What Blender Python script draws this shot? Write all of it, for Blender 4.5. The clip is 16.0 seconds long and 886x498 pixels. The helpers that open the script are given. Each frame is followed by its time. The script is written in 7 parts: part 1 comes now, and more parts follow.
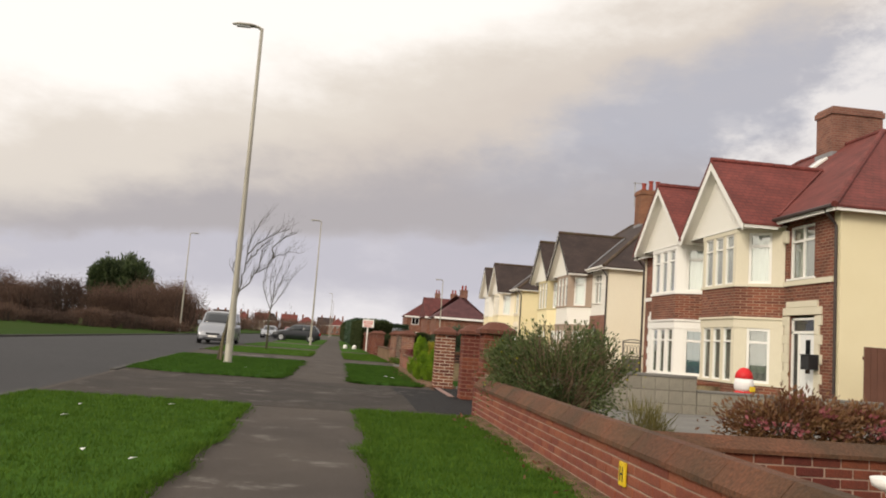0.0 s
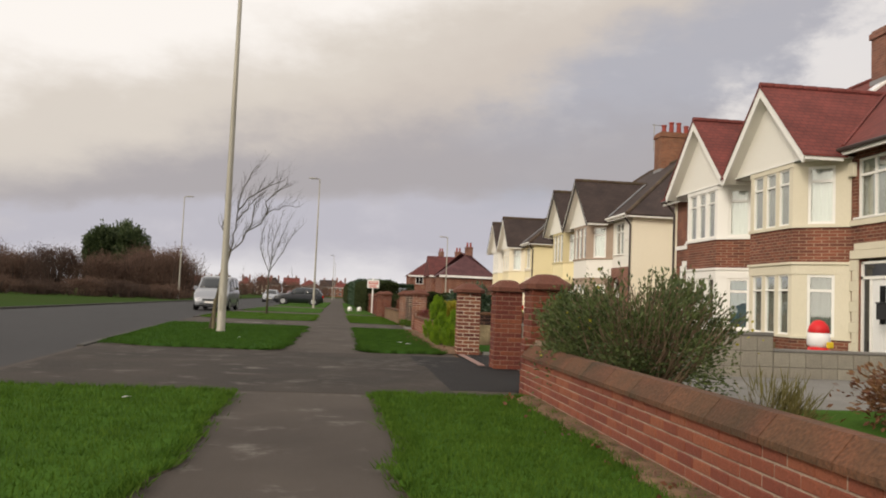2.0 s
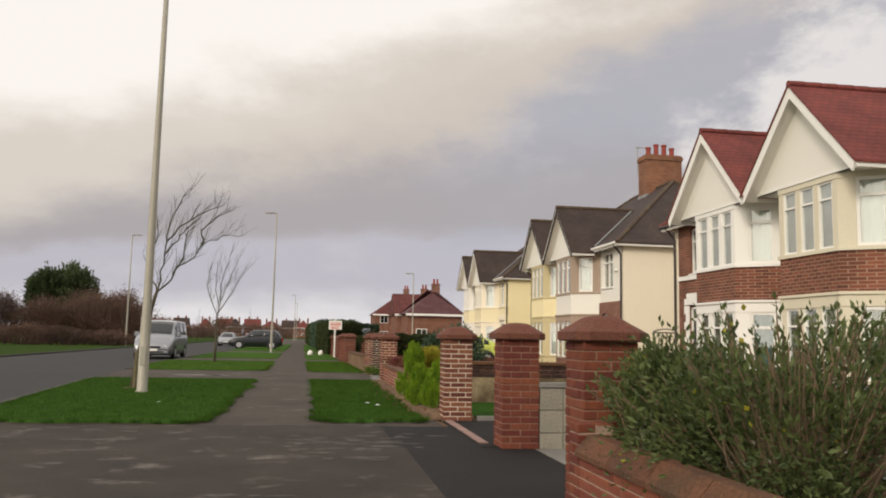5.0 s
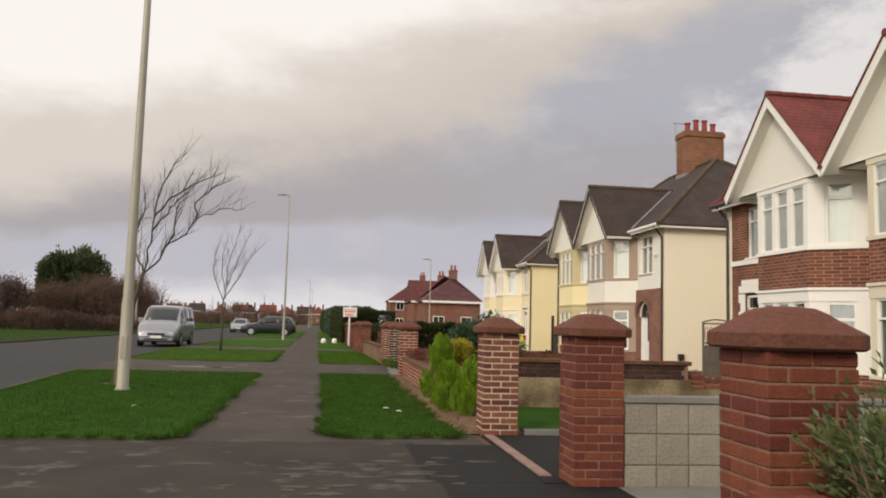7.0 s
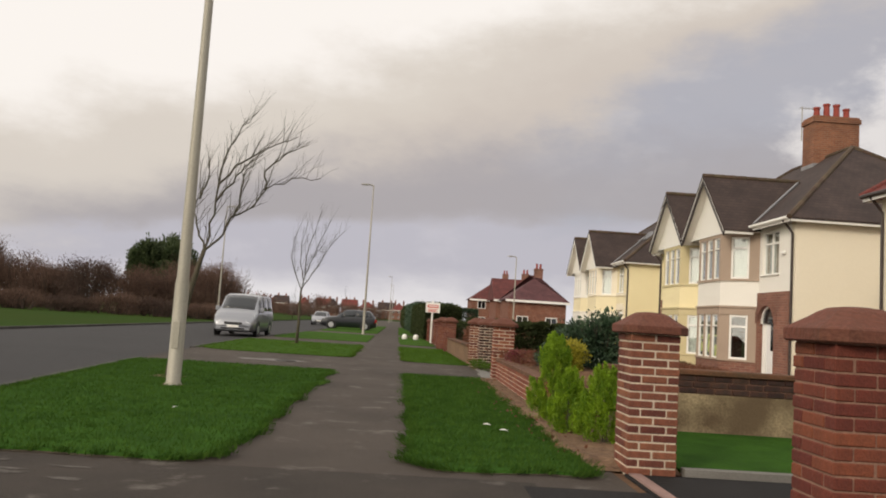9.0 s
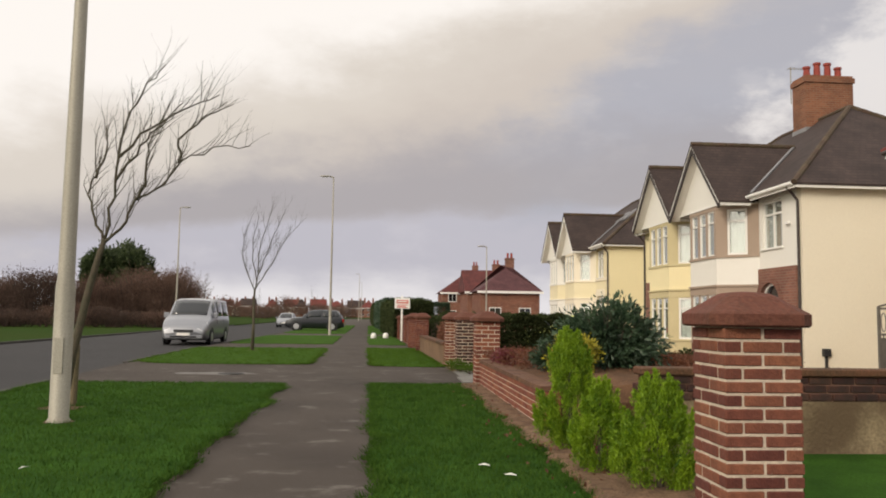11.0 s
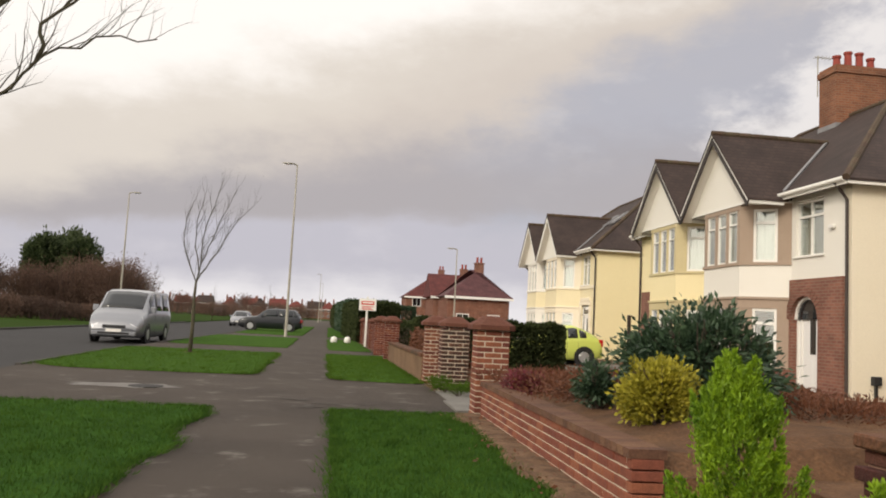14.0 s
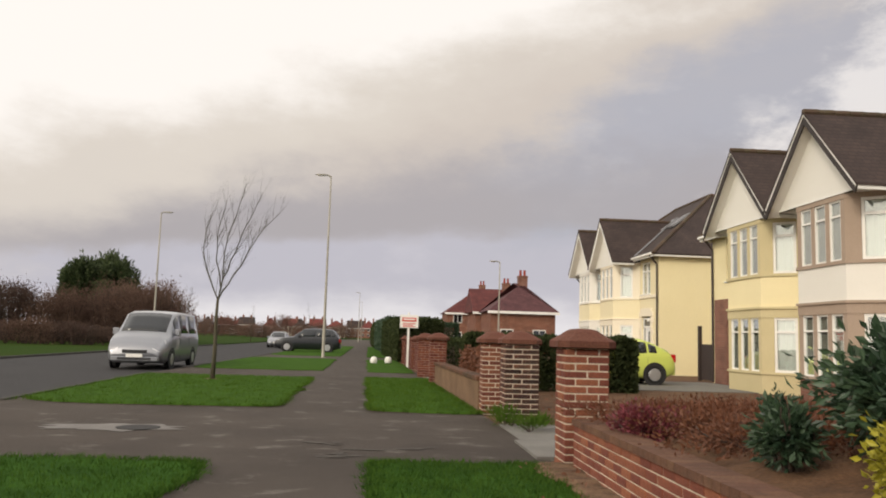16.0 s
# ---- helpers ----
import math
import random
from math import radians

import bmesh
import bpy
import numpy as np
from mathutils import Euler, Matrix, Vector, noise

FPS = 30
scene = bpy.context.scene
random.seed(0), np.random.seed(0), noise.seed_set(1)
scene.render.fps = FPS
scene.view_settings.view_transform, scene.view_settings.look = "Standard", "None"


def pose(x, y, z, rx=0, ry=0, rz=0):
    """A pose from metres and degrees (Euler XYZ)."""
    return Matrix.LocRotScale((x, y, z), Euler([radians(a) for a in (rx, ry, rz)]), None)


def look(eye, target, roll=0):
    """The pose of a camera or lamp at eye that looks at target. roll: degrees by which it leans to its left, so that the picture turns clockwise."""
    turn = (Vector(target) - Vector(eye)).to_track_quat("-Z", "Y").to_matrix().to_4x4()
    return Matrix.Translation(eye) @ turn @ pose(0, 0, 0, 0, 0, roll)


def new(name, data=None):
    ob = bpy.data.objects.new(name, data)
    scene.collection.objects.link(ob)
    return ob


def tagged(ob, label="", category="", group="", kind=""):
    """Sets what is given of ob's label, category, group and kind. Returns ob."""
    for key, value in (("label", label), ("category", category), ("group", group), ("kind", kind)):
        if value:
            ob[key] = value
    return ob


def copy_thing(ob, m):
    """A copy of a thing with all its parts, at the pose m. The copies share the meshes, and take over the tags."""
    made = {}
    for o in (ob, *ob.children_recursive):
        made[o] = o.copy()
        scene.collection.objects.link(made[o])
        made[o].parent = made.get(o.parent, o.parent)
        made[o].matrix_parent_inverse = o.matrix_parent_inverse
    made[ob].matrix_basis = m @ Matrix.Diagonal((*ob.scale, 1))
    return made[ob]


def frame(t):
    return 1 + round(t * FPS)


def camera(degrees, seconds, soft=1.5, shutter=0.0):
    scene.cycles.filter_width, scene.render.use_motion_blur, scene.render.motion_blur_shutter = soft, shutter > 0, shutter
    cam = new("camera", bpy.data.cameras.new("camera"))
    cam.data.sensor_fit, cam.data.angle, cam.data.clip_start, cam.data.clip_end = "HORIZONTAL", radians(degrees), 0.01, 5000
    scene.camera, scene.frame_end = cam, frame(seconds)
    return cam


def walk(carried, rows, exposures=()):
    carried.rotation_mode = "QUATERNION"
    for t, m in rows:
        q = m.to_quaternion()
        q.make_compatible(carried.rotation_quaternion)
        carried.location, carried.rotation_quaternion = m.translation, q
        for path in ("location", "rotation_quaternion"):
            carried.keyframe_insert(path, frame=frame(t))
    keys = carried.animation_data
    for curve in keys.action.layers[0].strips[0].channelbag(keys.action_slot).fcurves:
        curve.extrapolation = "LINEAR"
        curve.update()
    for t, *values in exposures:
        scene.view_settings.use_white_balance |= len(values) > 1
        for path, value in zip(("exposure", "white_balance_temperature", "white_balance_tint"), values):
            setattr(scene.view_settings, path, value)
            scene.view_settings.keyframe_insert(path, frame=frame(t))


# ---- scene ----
cam = camera(58.6, 16.0, soft=1.9)
PATH = [
    (0, (-0.101, 0.912, 1.107), (0.118, 2.886, 1.337), 4.2),
    (0.5, (-0.139, 1.502, 1.123), (0.07, 3.479, 1.341), 3.7),
    (1, (-0.145, 2.253, 1.109), (0.054, 4.233, 1.313), 3.0),
    (1.5, (-0.215, 2.887, 1.109), (-0.019, 4.87, 1.278), 3.1),
    (2, (-0.197, 3.593, 1.096), (0.028, 5.576, 1.223), 2.4),
    (2.5, (-0.25, 4.201, 1.164), (-0.054, 6.186, 1.309), 3.0),
    (3, (-0.224, 4.846, 1.187), (0.009, 6.828, 1.32), 3.6),
    (3.5, (-0.201, 5.53, 1.218), (0.04, 7.508, 1.385), 2.9),
    (4, (-0.185, 6.152, 1.236), (0.121, 8.118, 1.435), 3.5),
    (4.2, (-0.161, 6.38, 1.259), (0.158, 8.344, 1.461), 1.7),
    (6.3, (0.123, 8.89, 1.261), (0.434, 10.851, 1.5), 1.0),
    (6.5, (0.105, 9.189, 1.295), (0.402, 11.155, 1.509), 1.6),
    (7, (0.076, 9.76, 1.328), (0.352, 11.732, 1.519), 1.6),
    (7.5, (0.055, 10.387, 1.298), (0.219, 12.375, 1.45), 2.6),
    (8, (0.048, 11.027, 1.267), (0.112, 13.021, 1.407), 4.1),
    (8.5, (0.008, 11.68, 1.253), (0.102, 13.671, 1.422), 2.9),
    (9, (-0.022, 12.342, 1.245), (0.05, 14.333, 1.425), 3.7),
    (9.2, (-0.025, 12.622, 1.249), (0.093, 14.613, 1.389), 3.4),
    (11.3, (0.09, 15.475, 1.277), (0.238, 17.461, 1.465), 0.6),
    (11.5, (0.081, 15.697, 1.261), (0.208, 17.683, 1.465), 1.0),
    (12, (0.06, 16.365, 1.282), (0.145, 18.358, 1.425), 2.4),
    (12.5, (0.071, 17.011, 1.286), (0.124, 19.006, 1.416), 3.2),
    (13, (0.022, 17.652, 1.283), (0.078, 19.646, 1.419), 1.7),
    (13.5, (0.061, 18.374, 1.273), (0.299, 20.351, 1.455), 2.4),
    (14, (-0.015, 18.975, 1.255), (0.232, 20.951, 1.441), 3.0),
    (14.5, (0.016, 19.695, 1.258), (0.332, 21.662, 1.434), 3.7),
    (15, (0.017, 20.344, 1.276), (0.301, 22.31, 1.508), 3.5),
    (15.5, (0.016, 20.988, 1.274), (0.269, 22.961, 1.487), 2.8),
    (16, (0.002, 21.761, 1.248), (0.152, 23.743, 1.472), 1.7),
]
TONE = [(0, 0.05, 6700, 12), (1.5, -0.07, 6700, 12), (4, -0.09, 6700, 12), (9, -0.10, 6700, 12), (11.5, -0.03, 6700, 12), (13.5, 0.04, 6700, 12), (16, -0.03, 6700, 12)]
walk(cam, [(t, look(eye, target, roll)) for t, eye, target, roll in PATH], TONE)

# ---- world, sun, exposure ----
def build_world():
    w = bpy.data.worlds.new("overcast_sky")
    scene.world = w
    w.use_nodes = True
    nt = w.node_tree
    N, L = nt.nodes, nt.links
    N.clear()
    out = N.new("ShaderNodeOutputWorld")
    bg = N.new("ShaderNodeBackground")
    L.new(bg.outputs[0], out.inputs[0])
    tc = N.new("ShaderNodeTexCoord")
    sep = N.new("ShaderNodeSeparateXYZ")
    L.new(tc.outputs["Generated"], sep.inputs[0])

    def m(op, a, b=None, c=None, clamp=False):
        n = N.new("ShaderNodeMath")
        n.operation, n.use_clamp = op, clamp
        for i, v in enumerate((a, b, c)):
            if v is None:
                continue
            if isinstance(v, (int, float)):
                n.inputs[i].default_value = v
            else:
                L.new(v, n.inputs[i])
        return n.outputs[0]

    def noise_at(scale, stretch, detail, rough, shift):
        mp = N.new("ShaderNodeMapping")
        mp.inputs["Scale"].default_value = stretch
        mp.inputs["Location"].default_value = shift
        L.new(tc.outputs["Generated"], mp.inputs[0])
        n = N.new("ShaderNodeTexNoise")
        n.inputs["Scale"].default_value, n.inputs["Detail"].default_value = scale, detail
        n.inputs["Roughness"].default_value = rough
        L.new(mp.outputs[0], n.inputs["Vector"])
        return m("SUBTRACT", n.outputs[0], 0.5)

    def step(v, lo, hi):
        n = N.new("ShaderNodeMapRange")
        n.interpolation_type = "SMOOTHSTEP"
        n.inputs[1].default_value, n.inputs[2].default_value = lo, hi
        L.new(v, n.inputs[0])
        return n.outputs[0]

    def mix(f, a, b):
        n = N.new("ShaderNodeMix")
        n.data_type = "RGBA"
        for sock, v in ((n.inputs[0], f), (n.inputs[6], a), (n.inputs[7], b)):
            if isinstance(v, tuple):
                sock.default_value = (*v, 1)
            else:
                L.new(v, sock)
        return n.outputs[2]

    big = noise_at(2.6, (1, 1, 2.8), 4, 0.55, (3.1, 0.4, 1.7))
    fine = noise_at(8.0, (1, 1, 2.4), 8, 0.58, (0.3, 2.4, 0.9))
    az = sep.outputs[0]
    up = m("ADD", sep.outputs[2], m("ADD", m("MULTIPLY", big, 0.11), m("MULTIPLY", fine, 0.075)))
    sky = N.new("ShaderNodeTexSky")
    sky.sky_type, sky.sun_disc = "NISHITA", False
    sky.sun_elevation, sky.sun_rotation = radians(26), radians(220)
    clear = N.new("ShaderNodeVectorMath")
    clear.operation = "SCALE"
    clear.inputs["Scale"].default_value = 0.1
    L.new(sky.outputs[0], clear.inputs[0])
    puff = noise_at(5.5, (1, 1, 1.9), 9, 0.62, (1.3, 0.7, 4.1))
    ragged = m("ADD", sep.outputs[2], m("ADD", m("MULTIPLY", big, 0.06), m("MULTIPLY", puff, 0.05)))
    # pale strip at the horizon, lavender grey above it
    c = mix(step(up, 0.02, 0.075), (0.80, 0.795, 0.82), (0.535, 0.535, 0.60))
    # lighter streaks in the clear band under the cloud
    c = mix(m("MULTIPLY", step(puff, 0.0, 0.22), 0.35), c, (0.70, 0.69, 0.74))
    # darker grey belly of the main cloud, hanging lower towards the left, with a firm lower edge
    belly = m("ADD", ragged, m("MULTIPLY", az, -0.09))
    c = mix(step(belly, 0.112, 0.138), c, (0.47, 0.45, 0.465))
    # tan middle of the cloud
    tan = m("ADD", belly, m("MULTIPLY", puff, 0.10))
    c = mix(step(tan, 0.15, 0.27), c, (0.66, 0.605, 0.55))
    # gap of blue-grey sky towards the right
    gx = m("SUBTRACT", m("ADD", az, m("MULTIPLY", big, 0.25)), 0.43)
    gz = m("SUBTRACT", up, 0.285)
    tilt = m("SUBTRACT", gz, m("MULTIPLY", gx, 0.32))
    d = m("ADD", m("POWER", m("MULTIPLY", gx, 3.4), 2), m("POWER", m("MULTIPLY", tilt, 10.0), 2))
    gap = m("SUBTRACT", 1.0, step(m("ADD", d, m("MULTIPLY", puff, 3.0)), 0.15, 1.55), clamp=True)
    blue = mix(step(fine, -0.35, 2.2), (0.45, 0.467, 0.535), clear.outputs[0])
    c = mix(m("MULTIPLY", gap, 0.85), c, blue)
    # wisps drifting over the gap
    c = mix(m("MULTIPLY", m("MULTIPLY", gap, step(fine, 0.0, 0.22)), 0.5), c, (0.66, 0.65, 0.67))
    # dark underside along the lower edge of the cloud bank
    edge = m("MULTIPLY", step(belly, 0.114, 0.134), m("SUBTRACT", 1.0, step(tan, 0.155, 0.235)))
    c = mix(m("MULTIPLY", edge, 0.8), c, (0.435, 0.418, 0.437))
    # cream, then bright top of the cloud, reaching lower over the road side
    top = m("ADD", up, m("ADD", m("MULTIPLY", az, -0.25), m("MULTIPLY", puff, 0.10)))
    c = mix(m("MULTIPLY", step(m("ADD", top, m("MULTIPLY", az, -0.12)), 0.215, 0.31), 0.9), c, (0.745, 0.70, 0.635))
    c = mix(step(top, 0.285, 0.37), c, (1.01, 0.985, 0.945))
    # white cloud over the house roofs
    wr = m("ADD", az, m("ADD", m("MULTIPLY", gz, -0.6), m("MULTIPLY", puff, 0.55)))
    c = mix(m("MULTIPLY", step(wr, 0.46, 0.57), 0.85), c, (0.86, 0.845, 0.835))
    # thin bright cloud round the low sun, behind the start of the walk
    dot = N.new("ShaderNodeVectorMath")
    dot.operation = "DOT_PRODUCT"
    dot.inputs[1].default_value = (-0.80, -0.56, 0.22)
    L.new(tc.outputs["Generated"], dot.inputs[0])
    c = mix(step(m("ADD", dot.outputs["Value"], m("MULTIPLY", puff, 0.15)), 0.62, 0.97), c, (1.9, 1.75, 1.5))
    L.new(c, bg.inputs[0])
    bg.inputs[1].default_value = 1.0


build_world()
sun = new("sun", bpy.data.lights.new("sun", "SUN"))
sun.data.energy, sun.data.angle, sun.data.color = 1.62, radians(14), (1.0, 0.92, 0.79)
sun.matrix_world = look((-33, -39, 25), (0, 0, 0))


# ---- materials ----
def material(name, base, rough=0.8, scale=6.0, vary=0.25, tint=None, bump=0.15, fine=60.0, metal=0.0, rand=0.0, island=0.0, stains=0.0, spec=0.4):
    """A worn surface: colour varied at two scales, with grain relief."""
    m = bpy.data.materials.new(name)
    m.use_nodes = True
    nt = m.node_tree
    N, L = nt.nodes, nt.links
    b = N["Principled BSDF"]
    b.inputs["Roughness"].default_value, b.inputs["Metallic"].default_value = rough, metal
    b.inputs["Specular IOR Level"].default_value = spec
    tc = N.new("ShaderNodeTexCoord")

    def noise_tex(s, det):
        n = N.new("ShaderNodeTexNoise")
        n.inputs["Scale"].default_value, n.inputs["Detail"].default_value = s, det
        L.new(tc.outputs["Object"], n.inputs["Vector"])
        return n.outputs[0]

    def ramp(v, lo, hi, a, c):
        n = N.new("ShaderNodeMapRange")
        n.inputs[1].default_value, n.inputs[2].default_value, n.inputs[3].default_value, n.inputs[4].default_value = lo, hi, a, c
        L.new(v, n.inputs[0])
        return n.outputs[0]

    def mixc(f, a, c):
        n = N.new("ShaderNodeMix")
        n.data_type = "RGBA"
        for sock, v in ((n.inputs[0], f), (n.inputs[6], a), (n.inputs[7], c)):
            if isinstance(v, tuple):
                sock.default_value = (*v, 1)
            else:
                L.new(v, sock)
        return n.outputs[2]

    tint = tint or tuple(v * 0.55 for v in base)
    big, small = noise_tex(scale, 4), noise_tex(fine, 3)
    col = mixc(ramp(big, 0.35, 0.7, 0.0, min(1, vary * 2.2)), base, tint)
    hsv = N.new("ShaderNodeHueSaturation")
    L.new(col, hsv.inputs["Color"])
    val = ramp(small, 0.3, 0.7, 1 - vary * 0.6, 1 + vary * 0.6)
    for amount, node, sock in ((rand, "ShaderNodeObjectInfo", "Random"), (island, "ShaderNodeNewGeometry", "Random Per Island")):
        if amount:
            r = N.new(node)
            mul = N.new("ShaderNodeMath")
            mul.operation = "MULTIPLY"
            L.new(val, mul.inputs[0])
            L.new(ramp(r.outputs[sock], 0, 1, 1 - amount, 1 + amount), mul.inputs[1])
            val = mul.outputs[0]
            L.new(ramp(r.outputs[sock], 0, 1, 0.5 - amount * 0.03, 0.5 + amount * 0.03), hsv.inputs["Hue"])
    L.new(val, hsv.inputs["Value"])
    col = hsv.outputs[0]
    if stains:
        col = mixc(ramp(noise_tex(scale * 0.37, 5), 0.52, 0.66, 0, stains), col, tint)
    L.new(col, b.inputs["Base Color"])
    if bump:
        bp = N.new("ShaderNodeBump")
        bp.inputs["Strength"].default_value, bp.inputs["Distance"].default_value = bump, 0.02
        L.new(small, bp.inputs["Height"])
        L.new(bp.outputs[0], b.inputs["Normal"])
    return m


def scuffed(m):
    """Pale streaks where wheels have worn the asphalt, drawn out across the footpath."""
    N, L = m.node_tree.nodes, m.node_tree.links
    b = N["Principled BSDF"]
    old = b.inputs["Base Color"].links[0].from_socket
    tc = N.new("ShaderNodeTexCoord")
    mp = N.new("ShaderNodeMapping")
    mp.inputs["Scale"].default_value = (1.5, 2.0, 1)
    L.new(tc.outputs["Object"], mp.inputs[0])
    n = N.new("ShaderNodeTexNoise")
    n.inputs["Scale"].default_value, n.inputs["Detail"].default_value, n.inputs["Roughness"].default_value = 1.0, 9, 0.70
    L.new(mp.outputs[0], n.inputs["Vector"])
    r = N.new("ShaderNodeMapRange")
    r.inputs[1].default_value, r.inputs[2].default_value, r.inputs[4].default_value = 0.565, 0.67, 0.60
    L.new(n.outputs[0], r.inputs[0])
    x = N.new("ShaderNodeMix")
    x.data_type = "RGBA"
    L.new(r.outputs[0], x.inputs[0])
    L.new(old, x.inputs[6])
    x.inputs[7].default_value = (0.21, 0.19, 0.168, 1)
    L.new(x.outputs[2], b.inputs["Base Color"])
    return m


def patterned(name, base, second, mortar, w, h, gap=0.012, rough=0.85):
    """Coursed brick or roof tile at real size, for surfaces that stay far off."""
    m = material(name, base, rough=rough)
    nt = m.node_tree
    N, L = nt.nodes, nt.links
    b = N["Principled BSDF"]
    tc = N.new("ShaderNodeTexCoord")
    sep = N.new("ShaderNodeSeparateXYZ")
    com = N.new("ShaderNodeCombineXYZ")
    geo, nx, side = N.new("ShaderNodeNewGeometry"), N.new("ShaderNodeSeparateXYZ"), N.new("ShaderNodeMath")
    add = N.new("ShaderNodeMix")
    L.new(tc.outputs["Object"], sep.inputs[0])
    L.new(geo.outputs["True Normal"], nx.inputs[0])
    ab = N.new("ShaderNodeMath")
    ab.operation = "ABSOLUTE"
    L.new(nx.outputs[0], ab.inputs[0])
    side.operation, side.inputs[1].default_value = "GREATER_THAN", 0.5
    L.new(ab.outputs[0], side.inputs[0])
    L.new(side.outputs[0], add.inputs[0])
    L.new(sep.outputs[0], add.inputs[2])
    L.new(sep.outputs[1], add.inputs[3])
    L.new(add.outputs[0], com.inputs[0])
    L.new(sep.outputs[2], com.inputs[1])
    br = N.new("ShaderNodeTexBrick")
    L.new(com.outputs[0], br.inputs["Vector"])
    br.inputs["Color1"].default_value, br.inputs["Color2"].default_value, br.inputs["Mortar"].default_value = (*base, 1), (*second, 1), (*mortar, 1)
    br.inputs["Scale"].default_value, br.inputs["Brick Width"].default_value, br.inputs["Row Height"].default_value = 1.0, w, h
    br.inputs["Mortar Size"].default_value, br.inputs["Mortar Smooth"].default_value = gap, 0.2
    no = N.new("ShaderNodeTexNoise")
    no.inputs["Scale"].default_value, no.inputs["Detail"].default_value = 1.3, 5
    L.new(tc.outputs["Object"], no.inputs["Vector"])
    mr = N.new("ShaderNodeMapRange")
    mr.inputs[1].default_value, mr.inputs[2].default_value, mr.inputs[3].default_value, mr.inputs[4].default_value = 0.3, 0.7, 0.72, 1.2
    L.new(no.outputs[0], mr.inputs[0])
    hs = N.new("ShaderNodeHueSaturation")
    L.new(br.outputs[0], hs.inputs["Color"])
    L.new(mr.outputs[0], hs.inputs["Value"])
    L.new(hs.outputs[0], b.inputs["Base Color"])
    bp = N.new("ShaderNodeBump")
    bp.inputs["Strength"].default_value, bp.inputs["Distance"].default_value, bp.invert = 0.5, 0.01, True
    L.new(br.outputs["Fac"], bp.inputs["Height"])
    L.new(bp.outputs[0], b.inputs["Normal"])
    return m


def leaf_material(name, base, second, rough=0.55, spec=0.4):
    m = bpy.data.materials.new(name)
    m.use_nodes = True
    nt = m.node_tree
    N, L = nt.nodes, nt.links
    b = N["Principled BSDF"]
    b.inputs["Roughness"].default_value, b.inputs["Specular IOR Level"].default_value = rough, spec
    g = N.new("ShaderNodeNewGeometry")
    r = N.new("ShaderNodeValToRGB")
    r.color_ramp.elements[0].color, r.color_ramp.elements[1].color = (*base, 1), (*second, 1)
    tc = N.new("ShaderNodeTexCoord")
    drift = N.new("ShaderNodeTexNoise")
    drift.inputs["Scale"].default_value, drift.inputs["Detail"].default_value = 4.5, 3
    L.new(tc.outputs["Object"], drift.inputs["Vector"])
    f = N.new("ShaderNodeMath")
    f.operation, f.use_clamp = "MULTIPLY_ADD", True
    f.inputs[1].default_value = 0.62
    f2 = N.new("ShaderNodeMath")
    f2.operation, f2.inputs[1].default_value, f2.inputs[2].default_value = "MULTIPLY_ADD", 1.9, -0.76
    L.new(drift.outputs[0], f2.inputs[0])
    L.new(g.outputs["Random Per Island"], f.inputs[0])
    L.new(f2.outputs[0], f.inputs[2])
    L.new(f.outputs[0], r.inputs[0])
    L.new(r.outputs[0], b.inputs["Base Color"])
    tr = N.new("ShaderNodeBsdfTranslucent")
    L.new(r.outputs[0], tr.inputs[0])
    mx = N.new("ShaderNodeMixShader")
    mx.inputs[0].default_value = 0.25
    L.new(b.outputs[0], mx.inputs[1])
    L.new(tr.outputs[0], mx.inputs[2])
    L.new(mx.outputs[0], N["Material Output"].inputs[0])
    return m


def glass_material(name, tint=(0.9, 0.95, 0.95)):
    m = bpy.data.materials.new(name)
    m.use_nodes = True
    nt = m.node_tree
    N, L = nt.nodes, nt.links
    gl, tr, mx, fr = N.new("ShaderNodeBsdfGlossy"), N.new("ShaderNodeBsdfTransparent"), N.new("ShaderNodeMixShader"), N.new("ShaderNodeLayerWeight")
    gl.inputs["Roughness"].default_value = 0.02
    tr.inputs[0].default_value = (*tint, 1)
    fr.inputs[0].default_value = 0.5
    pw, sc = N.new("ShaderNodeMath"), N.new("ShaderNodeMath")
    pw.operation, pw.inputs[1].default_value = "POWER", 2.5
    sc.operation, sc.inputs[1].default_value, sc.inputs[2].default_value = "MULTIPLY_ADD", 0.80, 0.18
    L.new(fr.outputs["Facing"], pw.inputs[0])
    L.new(pw.outputs[0], sc.inputs[0])
    L.new(sc.outputs[0], mx.inputs[0])
    L.new(tr.outputs[0], mx.inputs[1])
    L.new(gl.outputs[0], mx.inputs[2])
    L.new(mx.outputs[0], N["Material Output"].inputs[0])
    return m


M = {}
M["grass"] = material("grass", (0.052, 0.114, 0.015), 1.0, 2.0, 0.5, (0.036, 0.080, 0.011), 0.8, 55, stains=0.35, spec=0.05)
M["blade"] = leaf_material("grass_blade", (0.040, 0.088, 0.010), (0.090, 0.160, 0.022), 0.9, 0.08)
# darker green version of the grass, for two verges and a front lawn
M["grass_darker"] = material("darker_grass", (0.039, 0.098, 0.014), 1.0, 2.0, 0.5, (0.025, 0.066, 0.011), 0.8, 55, stains=0.35, spec=0.05)
M["blade_darker"] = leaf_material("darker_grass_blade", (0.027, 0.069, 0.010), (0.068, 0.135, 0.021), 0.9, 0.08)
M["crossover"] = scuffed(material("oiled_asphalt", (0.054, 0.0440, 0.0365), 0.85, 0.9, 0.35, (0.030, 0.0255, 0.022), 0.5, 90, stains=0.5, spec=0.2))
M["verge_dirt"] = material("verge_dirt", (0.062, 0.044, 0.028), 1.0, 6.0, 0.4, (0.036, 0.030, 0.018), 0.8, 50, stains=0.5)
